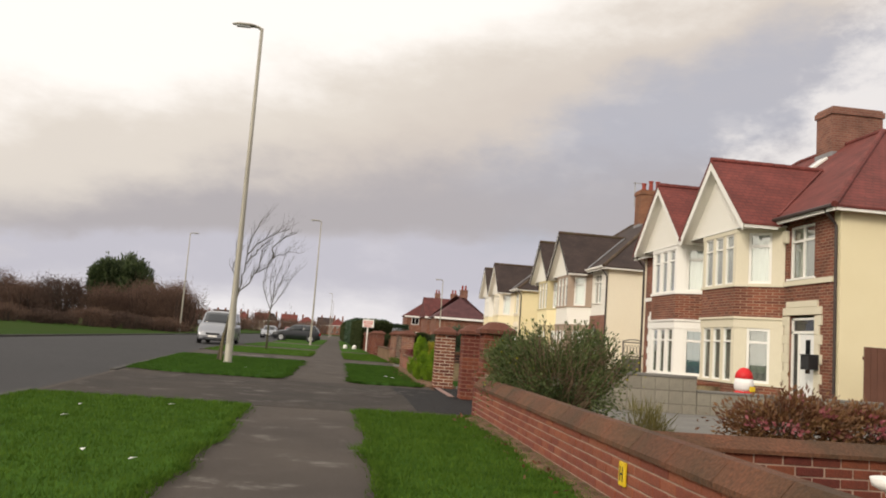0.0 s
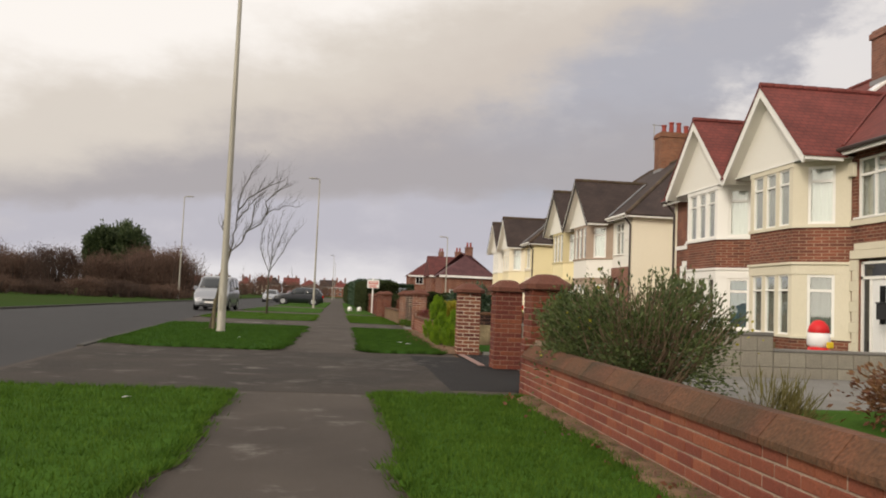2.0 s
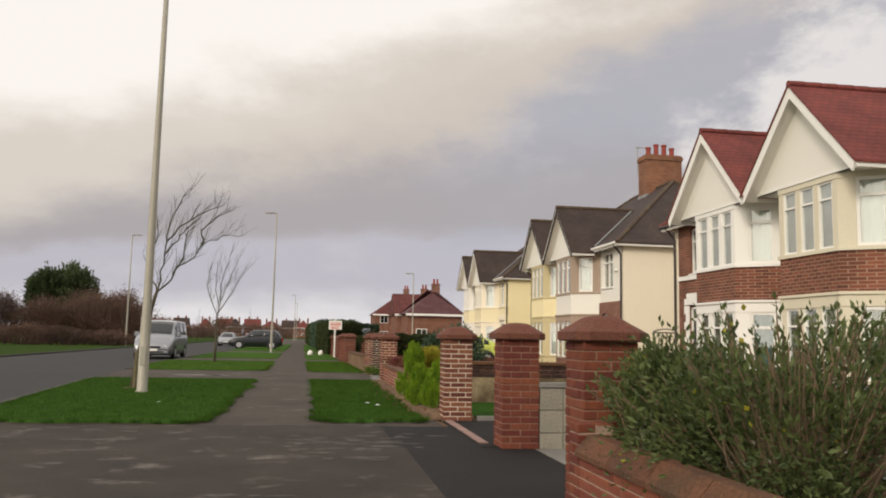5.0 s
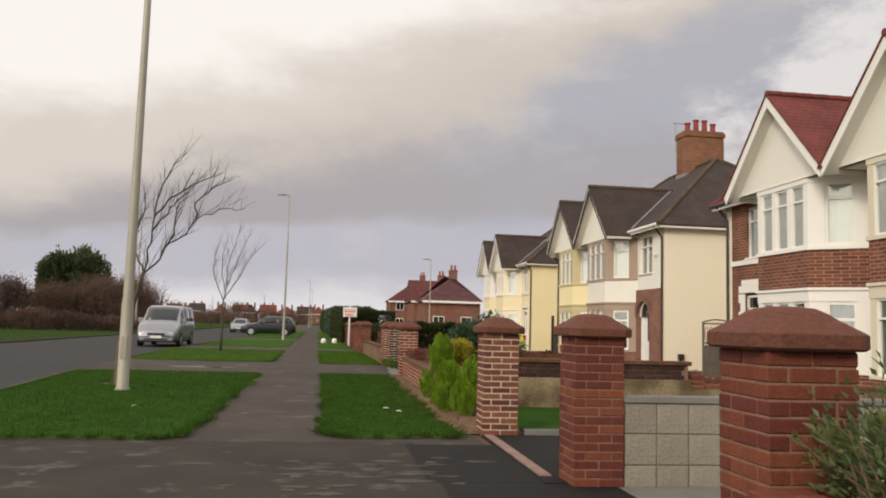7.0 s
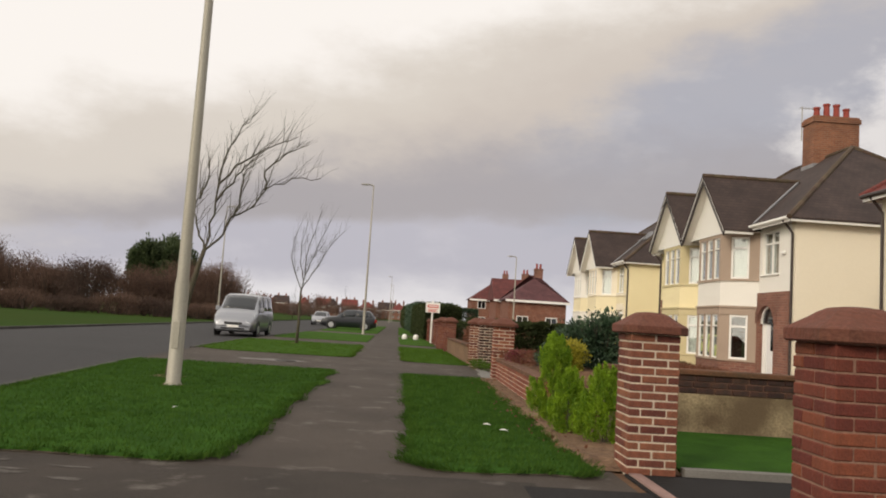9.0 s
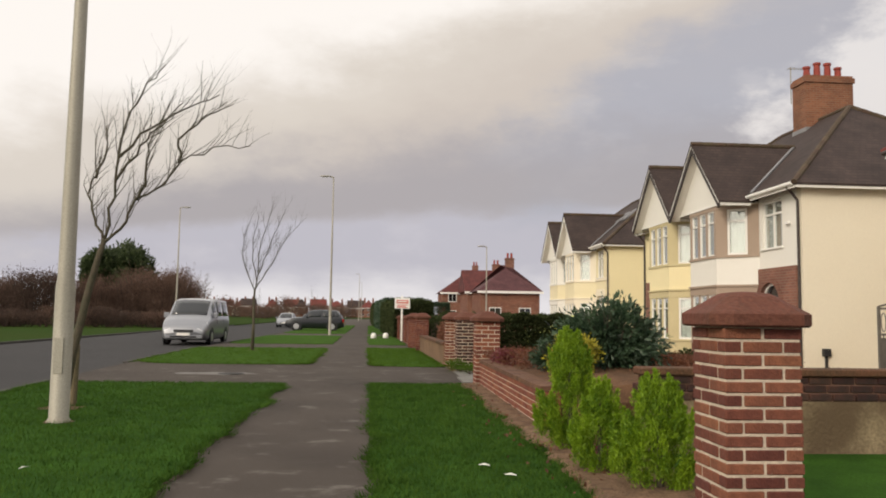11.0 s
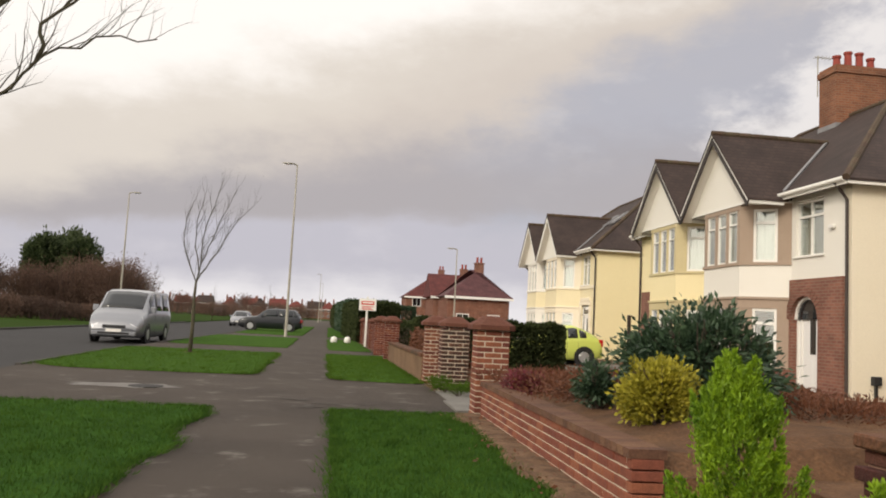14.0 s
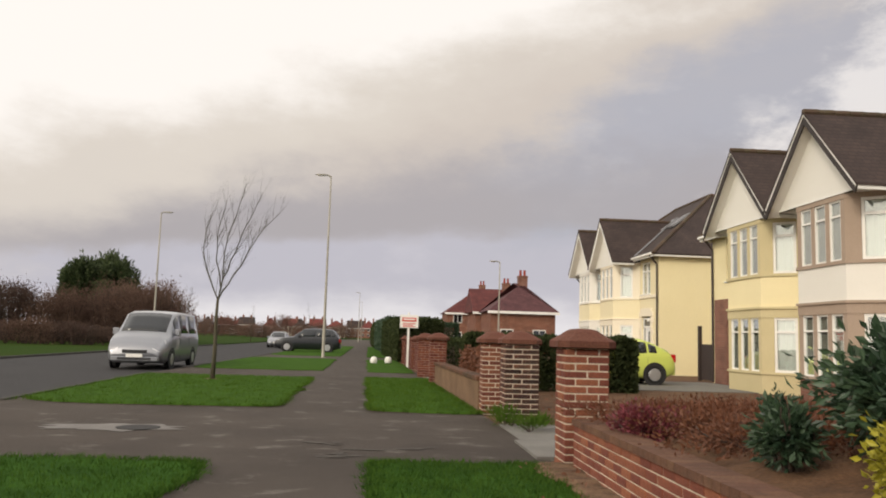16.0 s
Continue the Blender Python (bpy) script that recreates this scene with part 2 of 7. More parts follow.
M["far_grass"] = material("far_grass", (0.028, 0.058, 0.010), 1.0, 0.12, 0.3, (0.038, 0.052, 0.009), 0.3, 5, spec=0.03)
M["path"] = scuffed(material("worn_asphalt", (0.075, 0.0605, 0.0500), 0.85, 0.7, 0.35, (0.048, 0.0380, 0.0315), 0.5, 90, stains=0.4, spec=0.25))
M["road"] = material("road_asphalt", (0.031, 0.0288, 0.0292), 0.75, 0.35, 0.3, (0.022, 0.0208, 0.0212), 0.4, 70, spec=0.25)
M["fresh_asphalt"] = material("fresh_black_asphalt", (0.021, 0.0195, 0.0195), 0.85, 1.5, 0.25, None, 0.5, 100, spec=0.2)
M["worn_patch"] = material("scuffed_pale_asphalt", (0.20, 0.188, 0.175), 0.9, 2.6, 0.35, (0.14, 0.128, 0.118), 0.4, 60)
M["worn_streak"] = material("scuffed_asphalt_streak", (0.100, 0.088, 0.077), 0.9, 9, 0.5, (0.058, 0.049, 0.042), 0.4, 60)
M["kerb"] = material("kerb_concrete", (0.070, 0.064, 0.057), 0.9, 2.0, 0.25, None, 0.3, 60, rand=0.12)
M["dry_soil"] = material("dry_crumbled_soil", (0.21, 0.128, 0.075), 1.0, 7.0, 0.45, (0.10, 0.056, 0.032), 1.0, 40, stains=0.5)
M["leaf_dry"] = leaf_material("dry_grass_blade", (0.085, 0.082, 0.026), (0.20, 0.175, 0.07), 0.9, 0.1)
M["soil"] = material("mulch_soil", (0.150, 0.078, 0.039), 1.0, 3.0, 0.4, (0.070, 0.036, 0.019), 1.0, 35)
M["slab"] = material("pale_concrete", (0.20, 0.19, 0.172), 0.9, 2.0, 0.2, None, 0.3, 50, stains=0.3)
M["block"] = material("grey_concrete_block", (0.27, 0.245, 0.195), 0.92, 3.0, 0.22, (0.2, 0.185, 0.15), 0.7, 40, rand=0.09, stains=0.4)
M["joint"] = material("dark_joint", (0.17, 0.155, 0.13), 0.95, 3, 0.2)
M["mortar_grey"] = material("grey_mortar", (0.36, 0.26, 0.20), 0.95, 5, 0.25)
M["mortar_dark"] = material("soot_darkened_mortar", (0.27, 0.155, 0.11), 0.95, 5, 0.3)
M["brick_sooty"] = material("blackened_brown_brick", (0.17, 0.058, 0.036), 0.88, 2.2, 0.45, (0.025, 0.018, 0.015), 0.5, 90, rand=0.45, stains=0.8)
M["mortar_cream"] = material("cream_mortar", (0.60, 0.51, 0.40), 0.95, 5, 0.25)
M["brick_red"] = material("dark_red_brick", (0.160, 0.038, 0.020), 0.8, 9, 0.3, (0.10, 0.028, 0.016), 0.4, 90, rand=0.28)
M["brick_brown"] = material("brown_brick", (0.20, 0.068, 0.04), 0.85, 9, 0.3, (0.10, 0.034, 0.022), 0.5, 90, rand=0.35)
M["brick_orange"] = material("orange_brick", (0.24, 0.075, 0.043), 0.85, 9, 0.3, (0.14, 0.045, 0.028), 0.5, 90, rand=0.28)
M["brick_dusty"] = material("dusty_brown_brick", (0.165, 0.082, 0.048), 0.92, 5, 0.4, (0.10, 0.05, 0.03), 0.5, 70, rand=0.22, stains=0.5)
M["brick_low"] = material("weathered_red_brick", (0.225, 0.064, 0.036), 0.8, 9, 0.3, (0.15, 0.045, 0.028), 0.4, 90, rand=0.2)
M["cap"] = material("red_sandstone_cap", (0.135, 0.045, 0.029), 0.9, 3, 0.3, (0.075, 0.04, 0.024), 0.5, 40, stains=0.4)
M["coping"] = material("brown_coping", (0.128, 0.052, 0.027), 0.92, 2.5, 0.5, (0.058, 0.036, 0.019), 0.6, 45, rand=0.1, stains=0.4)
M["render_stained"] = material("stained_cream_render", (0.30, 0.235, 0.14), 0.95, 2.4, 0.5, (0.10, 0.068, 0.038), 0.6, 30, stains=0.9)
M["house_brick"] = patterned("house_brick", (0.215, 0.07, 0.04), (0.115, 0.037, 0.025), (0.29, 0.19, 0.13), 0.225, 0.078, 0.009)
M["porch_brick"] = patterned("porch_brick", (0.235, 0.10, 0.068), (0.17, 0.07, 0.05), (0.23, 0.15, 0.115), 0.225, 0.078, 0.009)
M["chimney_brick"] = patterned("chimney_brick", (0.25, 0.10, 0.052), (0.18, 0.07, 0.04), (0.22, 0.14, 0.09), 0.225, 0.078, 0.009)
M["roof_red"] = patterned("red_roof_tile", (0.185, 0.044, 0.036), (0.15, 0.038, 0.032), (0.10, 0.027, 0.024), 0.2, 0.11, 0.010)
M["roof_brown"] = patterned("dark_brown_roof_tile", (0.055, 0.036, 0.031), (0.044, 0.029, 0.026), (0.030, 0.021, 0.019), 0.2, 0.11, 0.010)
M["roof_maroon"] = patterned("maroon_roof_tile", (0.125, 0.030, 0.027), (0.10, 0.025, 0.023), (0.06, 0.018, 0.016), 0.25, 0.13, 0.010)
M["roof_plum"] = patterned("plum_roof_tile", (0.11, 0.042, 0.045), (0.085, 0.033, 0.036), (0.05, 0.02, 0.022), 0.25, 0.13, 0.010)
M["ridge"] = material("clay_ridge_tile", (0.085, 0.052, 0.036), 0.9, 5, 0.4, (0.075, 0.062, 0.035), 0.5, 40, island=0.2)
M["white"] = material("white_paint", (0.80, 0.79, 0.75), 0.55, 1.2, 0.06, (0.72, 0.69, 0.62), 0.05, 50)
M["cream_paint"] = material("cream_painted_stone", (0.66, 0.61, 0.48), 0.75, 1.4, 0.1, (0.56, 0.5, 0.37), 0.15, 50)
M["cream_render"] = material("cream_render", (0.82, 0.75, 0.60), 0.9, 0.9, 0.08, (0.74, 0.66, 0.50), 0.5, 70, stains=0.12)
M["pale_yellow"] = material("pale_yellow_render", (0.78, 0.70, 0.47), 0.9, 0.9, 0.08, (0.65, 0.55, 0.33), 0.4, 70, stains=0.12)
M["yellow"] = material("yellow_render", (0.83, 0.73, 0.45), 0.9, 0.9, 0.1, (0.72, 0.62, 0.36), 0.4, 70, stains=0.1)
M["white_render"] = material("white_render", (0.78, 0.76, 0.70), 0.9, 0.9, 0.06, (0.70, 0.66, 0.58), 0.4, 70, stains=0.1)
M["brown_stone"] = material("brown_bay_stone", (0.37, 0.285, 0.22), 0.85, 1.6, 0.15, (0.29, 0.22, 0.165), 0.25, 50)
M["tan_stone"] = material("tan_bay_stone", (0.57, 0.49, 0.29), 0.85, 1.6, 0.15, (0.47, 0.40, 0.22), 0.25, 50)
M["dark_board"] = material("dark_stained_board", (0.042, 0.032, 0.028), 0.6, 3, 0.3)
M["iron_grey"] = material("grey_wrought_iron", (0.16, 0.145, 0.125), 0.6, 6, 0.3, metal=0.2)
M["dark_trim"] = material("dark_gutter", (0.045, 0.032, 0.028), 0.5, 3, 0.2)
M["lead"] = material("lead_flashing", (0.25, 0.25, 0.26), 0.6, 3, 0.2)
M["pot"] = material("red_clay_pot", (0.30, 0.055, 0.04), 0.75, 6, 0.2)
M["curtain"] = material("net_curtain", (0.78, 0.76, 0.70), 0.95, 8, 0.15, None, 0.3, 30)
# net curtain again, its colour darkened to imitate grey-green reflections in the panes
M["net_dim_reflection"] = material("net_curtain_dim_reflection", (0.40, 0.375, 0.31), 0.95, 8, 0.25, None, 0.3, 30)
M["curtain_dark"] = material("teal_curtain", (0.10, 0.17, 0.20), 0.95, 8, 0.2, None, 0.3, 30)
M["blind"] = material("grey_vertical_blind", (0.22, 0.215, 0.19), 0.9, 12, 0.3, (0.2, 0.2, 0.18), 0.3, 30)
M["tan_wall"] = material("brown_rendered_wall", (0.21, 0.125, 0.072), 0.95, 1.6, 0.35, (0.12, 0.07, 0.04), 0.6, 30, stains=0.5)
M["stem_pale"] = material("pale_brown_stem", (0.19, 0.135, 0.085), 0.95, 6, 0.3)
M["pink_edging"] = material("pinkish_edging", (0.30, 0.19, 0.165), 0.9, 4, 0.3, None, 0.3, 50)
M["interior"] = material("room_paper", (0.22, 0.20, 0.17), 0.95, 3, 0.1)
M["glass"] = glass_material("window_glass")
M["door_white"] = material("white_door", (0.78, 0.78, 0.77), 0.4, 1.2, 0.04, None, 0.03, 40)
M["garage"] = material("brown_garage_door", (0.13, 0.055, 0.035), 0.6, 2.5, 0.2, None, 0.1, 40)
M["steel"] = material("galvanised_paint", (0.36, 0.34, 0.285), 0.55, 1.5, 0.2, (0.27, 0.25, 0.20), 0.1, 60, metal=0.2)
M["black"] = material("black_plastic", (0.02, 0.02, 0.022), 0.5, 4, 0.2)
M["bark"] = material("grey_brown_bark", (0.092, 0.076, 0.052), 0.95, 9, 0.4, (0.06, 0.06, 0.035), 0.7, 60)
M["twig"] = material("dark_twig", (0.085, 0.060, 0.048), 0.95, 5, 0.3)
M["stake"] = material("weathered_stake", (0.16, 0.125, 0.075), 0.95, 6, 0.35, (0.09, 0.085, 0.045), 0.5, 50)
M["leaf_bush"] = leaf_material("hebe_leaf", (0.030, 0.052, 0.015), (0.135, 0.170, 0.056))
M["leaf_dark"] = leaf_material("dark_glossy_leaf", (0.016, 0.036, 0.020), (0.075, 0.125, 0.066), 0.38)
M["leaf_lime"] = leaf_material("lime_conifer_leaf", (0.062, 0.145, 0.005), (0.265, 0.41, 0.018))
M["leaf_gold"] = leaf_material("gold_leaf", (0.19, 0.18, 0.015), (0.46, 0.41, 0.045))
M["leaf_crimson"] = leaf_material("crimson_leaf", (0.10, 0.022, 0.028), (0.25, 0.055, 0.07))
M["leaf_rust"] = leaf_material("rusty_leaf", (0.085, 0.034, 0.018), (0.215, 0.085, 0.044))
M["leaf_hydrangea"] = leaf_material("autumn_leaf", (0.11, 0.038, 0.022), (0.22, 0.12, 0.05))
M["leaf_pink"] = leaf_material("faded_pink_bloom", (0.26, 0.06, 0.08), (0.42, 0.14, 0.15))
M["leaf_hedge"] = leaf_material("hedge_leaf", (0.024, 0.036, 0.014), (0.062, 0.076, 0.028), 0.8, 0.15)
M["leaf_pine"] = leaf_material("pine_leaf", (0.030, 0.052, 0.020), (0.095, 0.122, 0.048))
M["leaf_thicket"] = leaf_material("bare_thicket_twig", (0.088, 0.052, 0.040), (0.215, 0.135, 0.100), 0.9)
M["leaf_thicket_dark"] = leaf_material("dark_thicket_twig", (0.055, 0.036, 0.030), (0.145, 0.092, 0.070), 0.9)
M["red_plastic"] = material("glossy_red_fabric", (0.62, 0.012, 0.015), 0.5, 3, 0.08)
M["white_fabric"] = material("white_fabric", (0.82, 0.80, 0.79), 0.7, 3, 0.05)
M["yellow_plate"] = material("yellow_plate", (0.72, 0.50, 0.02), 0.5, 4, 0.1)
M["sign_red"] = material("sign_red", (0.62, 0.05, 0.035), 0.5, 3, 0.05)
M["tyre"] = material("tyre_rubber", (0.018, 0.018, 0.018), 0.9, 10, 0.2)
M["rim"] = material("alloy_rim", (0.55, 0.55, 0.56), 0.35, 5, 0.1, metal=0.8)
M["car_glass"] = material("tinted_car_glass", (0.012, 0.015, 0.018), 0.05, 2, 0.0, bump=0, spec=0.8)
M["lamp_lens"] = material("lamp_lens", (0.75, 0.76, 0.78), 0.12, 4, 0.05, bump=0, spec=0.8)
M["tail_lens"] = material("red_lens", (0.5, 0.01, 0.01), 0.15, 4, 0.05, bump=0, spec=0.8)
M["iron"] = material("iron_cover", (0.025, 0.023, 0.021), 0.75, 8, 0.3)


def paint(name, base, metal=0.3):
    m = material(name, base, 0.3, 1.0, 0.03, bump=0, metal=metal, spec=0.6)
    m.node_tree.nodes["Principled BSDF"].inputs["Coat Weight"].default_value = 0.6
    return m


M["car_silver"] = paint("silver_car_paint", (0.30, 0.31, 0.335), 0.6)
M["car_dark"] = paint("black_car_paint", (0.02, 0.022, 0.026))
M["car_red"] = paint("red_car_paint", (0.45, 0.02, 0.03))
M["car_lime"] = paint("lime_car_paint", (0.60, 0.68, 0.14), 0.1)


# ---- builders ----
def obj(name, bm, mat, parent=None, smooth=False):
    me = bpy.data.meshes.new(name)
    bm.to_mesh(me)
    bm.free()
    if smooth:
        me.shade_smooth()
    ob = new(name, me)
    if isinstance(mat, str):
        mat = M[mat]
    me.materials.append(mat)
    if parent is not None:
        ob.parent = parent
    return ob


def part(name, bm, mat, parent, label="", smooth=False):
    return tagged(obj(name, bm, mat, parent, smooth), label)


def thing(name, at, label, category, group="", kind="", rz=0.0):
    e = new(name)
    e.empty_display_size = 0.2
    e.matrix_world = pose(*at, 0, 0, rz)
    return tagged(e, label, category, group, kind)


def box(bm, x0, x1, y0, y1, z0, z1, bevel=0.0):
    r = bmesh.ops.create_cube(bm, size=1, matrix=Matrix.Translation(((x0 + x1) / 2, (y0 + y1) / 2, (z0 + z1) / 2)) @ Matrix.Diagonal((abs(x1 - x0), abs(y1 - y0), abs(z1 - z0), 1)))
    if bevel:
        es = list({e for v in r["verts"] for e in v.link_edges})
        bmesh.ops.bevel(bm, geom=es, offset=bevel, segments=1, affect="EDGES")
    return bm


def boxed(*a, bevel=0.0):
    return box(bmesh.new(), *a, bevel=bevel)


def beam(bm, a, b, w, h, up=(0, 0, 1)):
    """A rectangular bar from a to b."""
    a, b = Vector(a), Vector(b)
    d = (b - a).normalized()
    side = d.cross(Vector(up)).normalized() * (w / 2)
    u = side.cross(d).normalized() * (h / 2)
    ring = [[bm.verts.new(p + s * side + t * u) for s, t in ((-1, -1), (1, -1), (1, 1), (-1, 1))] for p in (a, b)]
    bm.faces.new(ring[0][::-1])
    bm.faces.new(ring[1])
    for i in range(4):
        bm.faces.new((ring[0][i], ring[0][(i + 1) % 4], ring[1][(i + 1) % 4], ring[1][i]))
    return bm


def prism(bm, pts, lift, flip=False):
    """A polygon (3D points) pushed along the vector lift."""
    lift = Vector(lift)
    a = [bm.verts.new(p) for p in pts]
    b = [bm.verts.new(Vector(p) + lift) for p in pts]
    bm.faces.new(a[::-1])
    bm.faces.new(b)
    n = len(a)
    for i in range(n):
        bm.faces.new((a[i], a[(i + 1) % n], b[(i + 1) % n], b[i]))
    bmesh.ops.recalc_face_normals(bm, faces=bm.faces)
    return bm


def tube(bm, pts, radii, sides=8, cap=True):
    rings = []
    for i, p in enumerate(pts):
        p = Vector(p)
        d = (Vector(pts[min(i + 1, len(pts) - 1)]) - Vector(pts[max(i - 1, 0)])).normalized()
        u = d.cross(Vector((0.31, 0.95, 0.1))).normalized()
        v = d.cross(u)
        rings.append([bm.verts.new(p + radii[i] * (math.cos(2 * math.pi * k / sides) * u + math.sin(2 * math.pi * k / sides) * v)) for k in range(sides)])
    for r0, r1 in zip(rings, rings[1:]):
        for k in range(sides):
            bm.faces.new((r0[k], r0[(k + 1) % sides], r1[(k + 1) % sides], r1[k]))
    if cap:
        bm.faces.new(rings[0][::-1])
        bm.faces.new(rings[-1])
    return bm


def lathe(bm, prof, at=(0, 0, 0), sides=20, sx=1.0, sy=1.0):
    rings = [[bm.verts.new((at[0] + sx * r * math.cos(2 * math.pi * k / sides), at[1] + sy * r * math.sin(2 * math.pi * k / sides), at[2] + z)) for k in range(sides)] for r, z in prof]
    for r0, r1 in zip(rings, rings[1:]):
        for k in range(sides):
            bm.faces.new((r0[k], r0[(k + 1) % sides], r1[(k + 1) % sides], r1[k]))
    bm.faces.new(rings[0][::-1])
    bm.faces.new(rings[-1])
    return bm


def panel(bm, origin, along, inward, length, height, thick, holes=()):
    """An upright wall of that thickness with real openings. holes: (s0, s1, z0, z1)."""
    origin, along, inward = Vector(origin), Vector(along).normalized(), Vector(inward).normalized()
    ss = sorted({0, length, *[v for h in holes for v in h[:2]]})
    zs = sorted({0, height, *[v for h in holes for v in h[2:]]})
    solid = [[not any(h[0] <= (a + b) / 2 <= h[1] and h[2] <= (c + d) / 2 <= h[3] for h in holes) for c, d in zip(zs, zs[1:])] for a, b in zip(ss, ss[1:])]
    P = lambda s, z, t: bm.verts.new(origin + along * s + Vector((0, 0, z)) + inward * t)
    n, k = len(ss) - 1, len(zs) - 1
    for i in range(n):
        for j in range(k):
            if not solid[i][j]:
                continue
            a, b, c, d = ss[i], ss[i + 1], zs[j], zs[j + 1]
            bm.faces.new((P(a, c, 0), P(b, c, 0), P(b, d, 0), P(a, d, 0)))
            bm.faces.new((P(a, d, thick), P(b, d, thick), P(b, c, thick), P(a, c, thick)))
            for di, dj, p, q in ((-1, 0, (a, c), (a, d)), (1, 0, (b, d), (b, c)), (0, -1, (b, c), (a, c)), (0, 1, (a, d), (b, d))):
                u, v = i + di, j + dj
                if not (0 <= u < n and 0 <= v < k and solid[u][v]):
                    bm.faces.new((P(*p, 0), P(*q, 0), P(*q, thick), P(*p, thick)))
    bmesh.ops.remove_doubles(bm, verts=bm.verts, dist=0.0005)
    bmesh.ops.recalc_face_normals(bm, faces=bm.faces)
    return bm


def sheet(name, verts, faces, mat, parent=None):
    me = bpy.data.meshes.new(name)
    me.from_pydata(verts, [], faces)
    me.materials.append(M[mat])
    ob = new(name, me)
    if parent is not None:
        ob.parent = parent
    return ob


def leaves(name, pos, size, mat, parent, up=0.0, rng=None, aspect=0.45, push=None):
    """Many small folded leaves, one island each. pos: n x 3; push: n x 3 directions in which the leaves point."""
    n = len(pos)
    rng = rng or np.random.default_rng(1)
    d = rng.normal(size=(n, 3))
    if push is not None:
        d = d * 0.6 + push * 1.2
    d[:, 2] += up
    d /= np.linalg.norm(d, axis=1)[:, None]
    s = np.cross(d, rng.normal(size=(n, 3)))
    s /= np.linalg.norm(s, axis=1)[:, None] + 1e-9
    nn = np.cross(d, s)
    L = size * rng.uniform(0.6, 1.3, n)[:, None]
    a, b = pos, pos + d * L
    mid = pos + d * L * 0.5 + nn * L * 0.08
    v = np.concatenate([a, mid + s * L * aspect / 2, b, mid - s * L * aspect / 2], 1).reshape(-1, 3)
    i = np.arange(n)[:, None] * 4
    return sheet(name, v.tolist(), (i + np.array([[0, 1, 2, 3]])).tolist(), mat, parent)


def clump_points(rng, n, centre, radii, clumps, spread=0.35, floor=None, hollow=0.5):
    """Points gathered in clumps over the outer part of an ellipsoid: an uneven outline with gaps."""
    c = rng.normal(size=(clumps, 3))
    c /= np.linalg.norm(c, axis=1)[:, None]
    c *= rng.uniform(hollow, 1.0, clumps)[:, None]
    k = rng.integers(0, clumps, n)
    p = c[k] + rng.normal(size=(n, 3)) * spread * 0.5
    out = p / (np.linalg.norm(p, axis=1)[:, None] + 1e-6)
    p = np.array(centre) + p * np.array(radii)
    if floor is not None:
        keep = p[:, 2] > floor
        p, out = p[keep], out[keep]
    return p, out


# ---- the large structure: ground, road, pavement, verges ----
def along(pts):
    return lambda y: float(np.interp(y, [p[0] for p in pts], [p[1] for p in pts]))


kerb_x = along([(-40, -4.1), (12, -4.4), (17, -4.8), (25, -5.5), (34, -6.2), (45, -6.6), (70, -6.5), (260, -9.0)])
far_kerb_x = along([(-40, -13.2), (20, -14.0), (60, -14.8), (90, -15.4), (260, -18)])
path_l = along([(-40, -0.75), (6, -1.22), (12, -1.36), (30, -1.57), (45, -1.82), (60, -2.1), (260, -5.0)])
path_r = along([(-40, 0.5), (12, 0.15), (30, -0.06), (45, -0.33), (60, -0.6), (260, -3.4)])
wall_x = along([(-40, 1.86), (30, 1.86), (35, 1.74), (44, 1.50), (55, 1.12), (75, 0.6), (260, -2.0)])


def strip(name, f0, f1, y0, y1, z, mat, label, step=2.0, depth=0.12, cat="ground", kind="structure"):
    """A slab that follows two lines along the street."""
    ys = np.linspace(y0, y1, max(2, int((y1 - y0) / step) + 1))
    bm = bmesh.new()
    rows = [[bm.verts.new((f(y), y, h)) for f, h in ((f0, z), (f1, z), (f1, z - depth), (f0, z - depth))] for y in ys]
    for a, b in zip(rows, rows[1:]):
        for i in range(4):
            bm.faces.new((a[i], a[(i + 1) % 4], b[(i + 1) % 4], b[i]))
    bm.faces.new(rows[0])
    bm.faces.new(rows[-1][::-1])
    bmesh.ops.recalc_face_normals(bm, faces=bm.faces)
    return tagged(obj(name, bm, mat), label, cat, kind=kind)


tagged(obj("ground", boxed(-1800, 1800, -300, 3000, -0.6, -0.16), "far_grass"), "wide flat grassy ground reaching the horizon", "ground", kind="structure")
strip("road", far_kerb_x, kerb_x, -40, 260, -0.06, "road", "grey asphalt main road with faint wear", 4, cat="road")
strip("pavement", kerb_x, wall_x, -40, 255, 0.0, "path", "worn brown-grey asphalt footpath and crossovers", 4, cat="pavement")
strip("garden_ground", wall_x, lambda y: 70.0, -40, 255, -0.012, "soil", "bare brown garden soil behind the walls", 8)
strip("far_verge", lambda y: -75.0, far_kerb_x, -40, 260, 0.03, "far_grass", "green grass verge across the road", 6, depth=0.2, cat="verge")


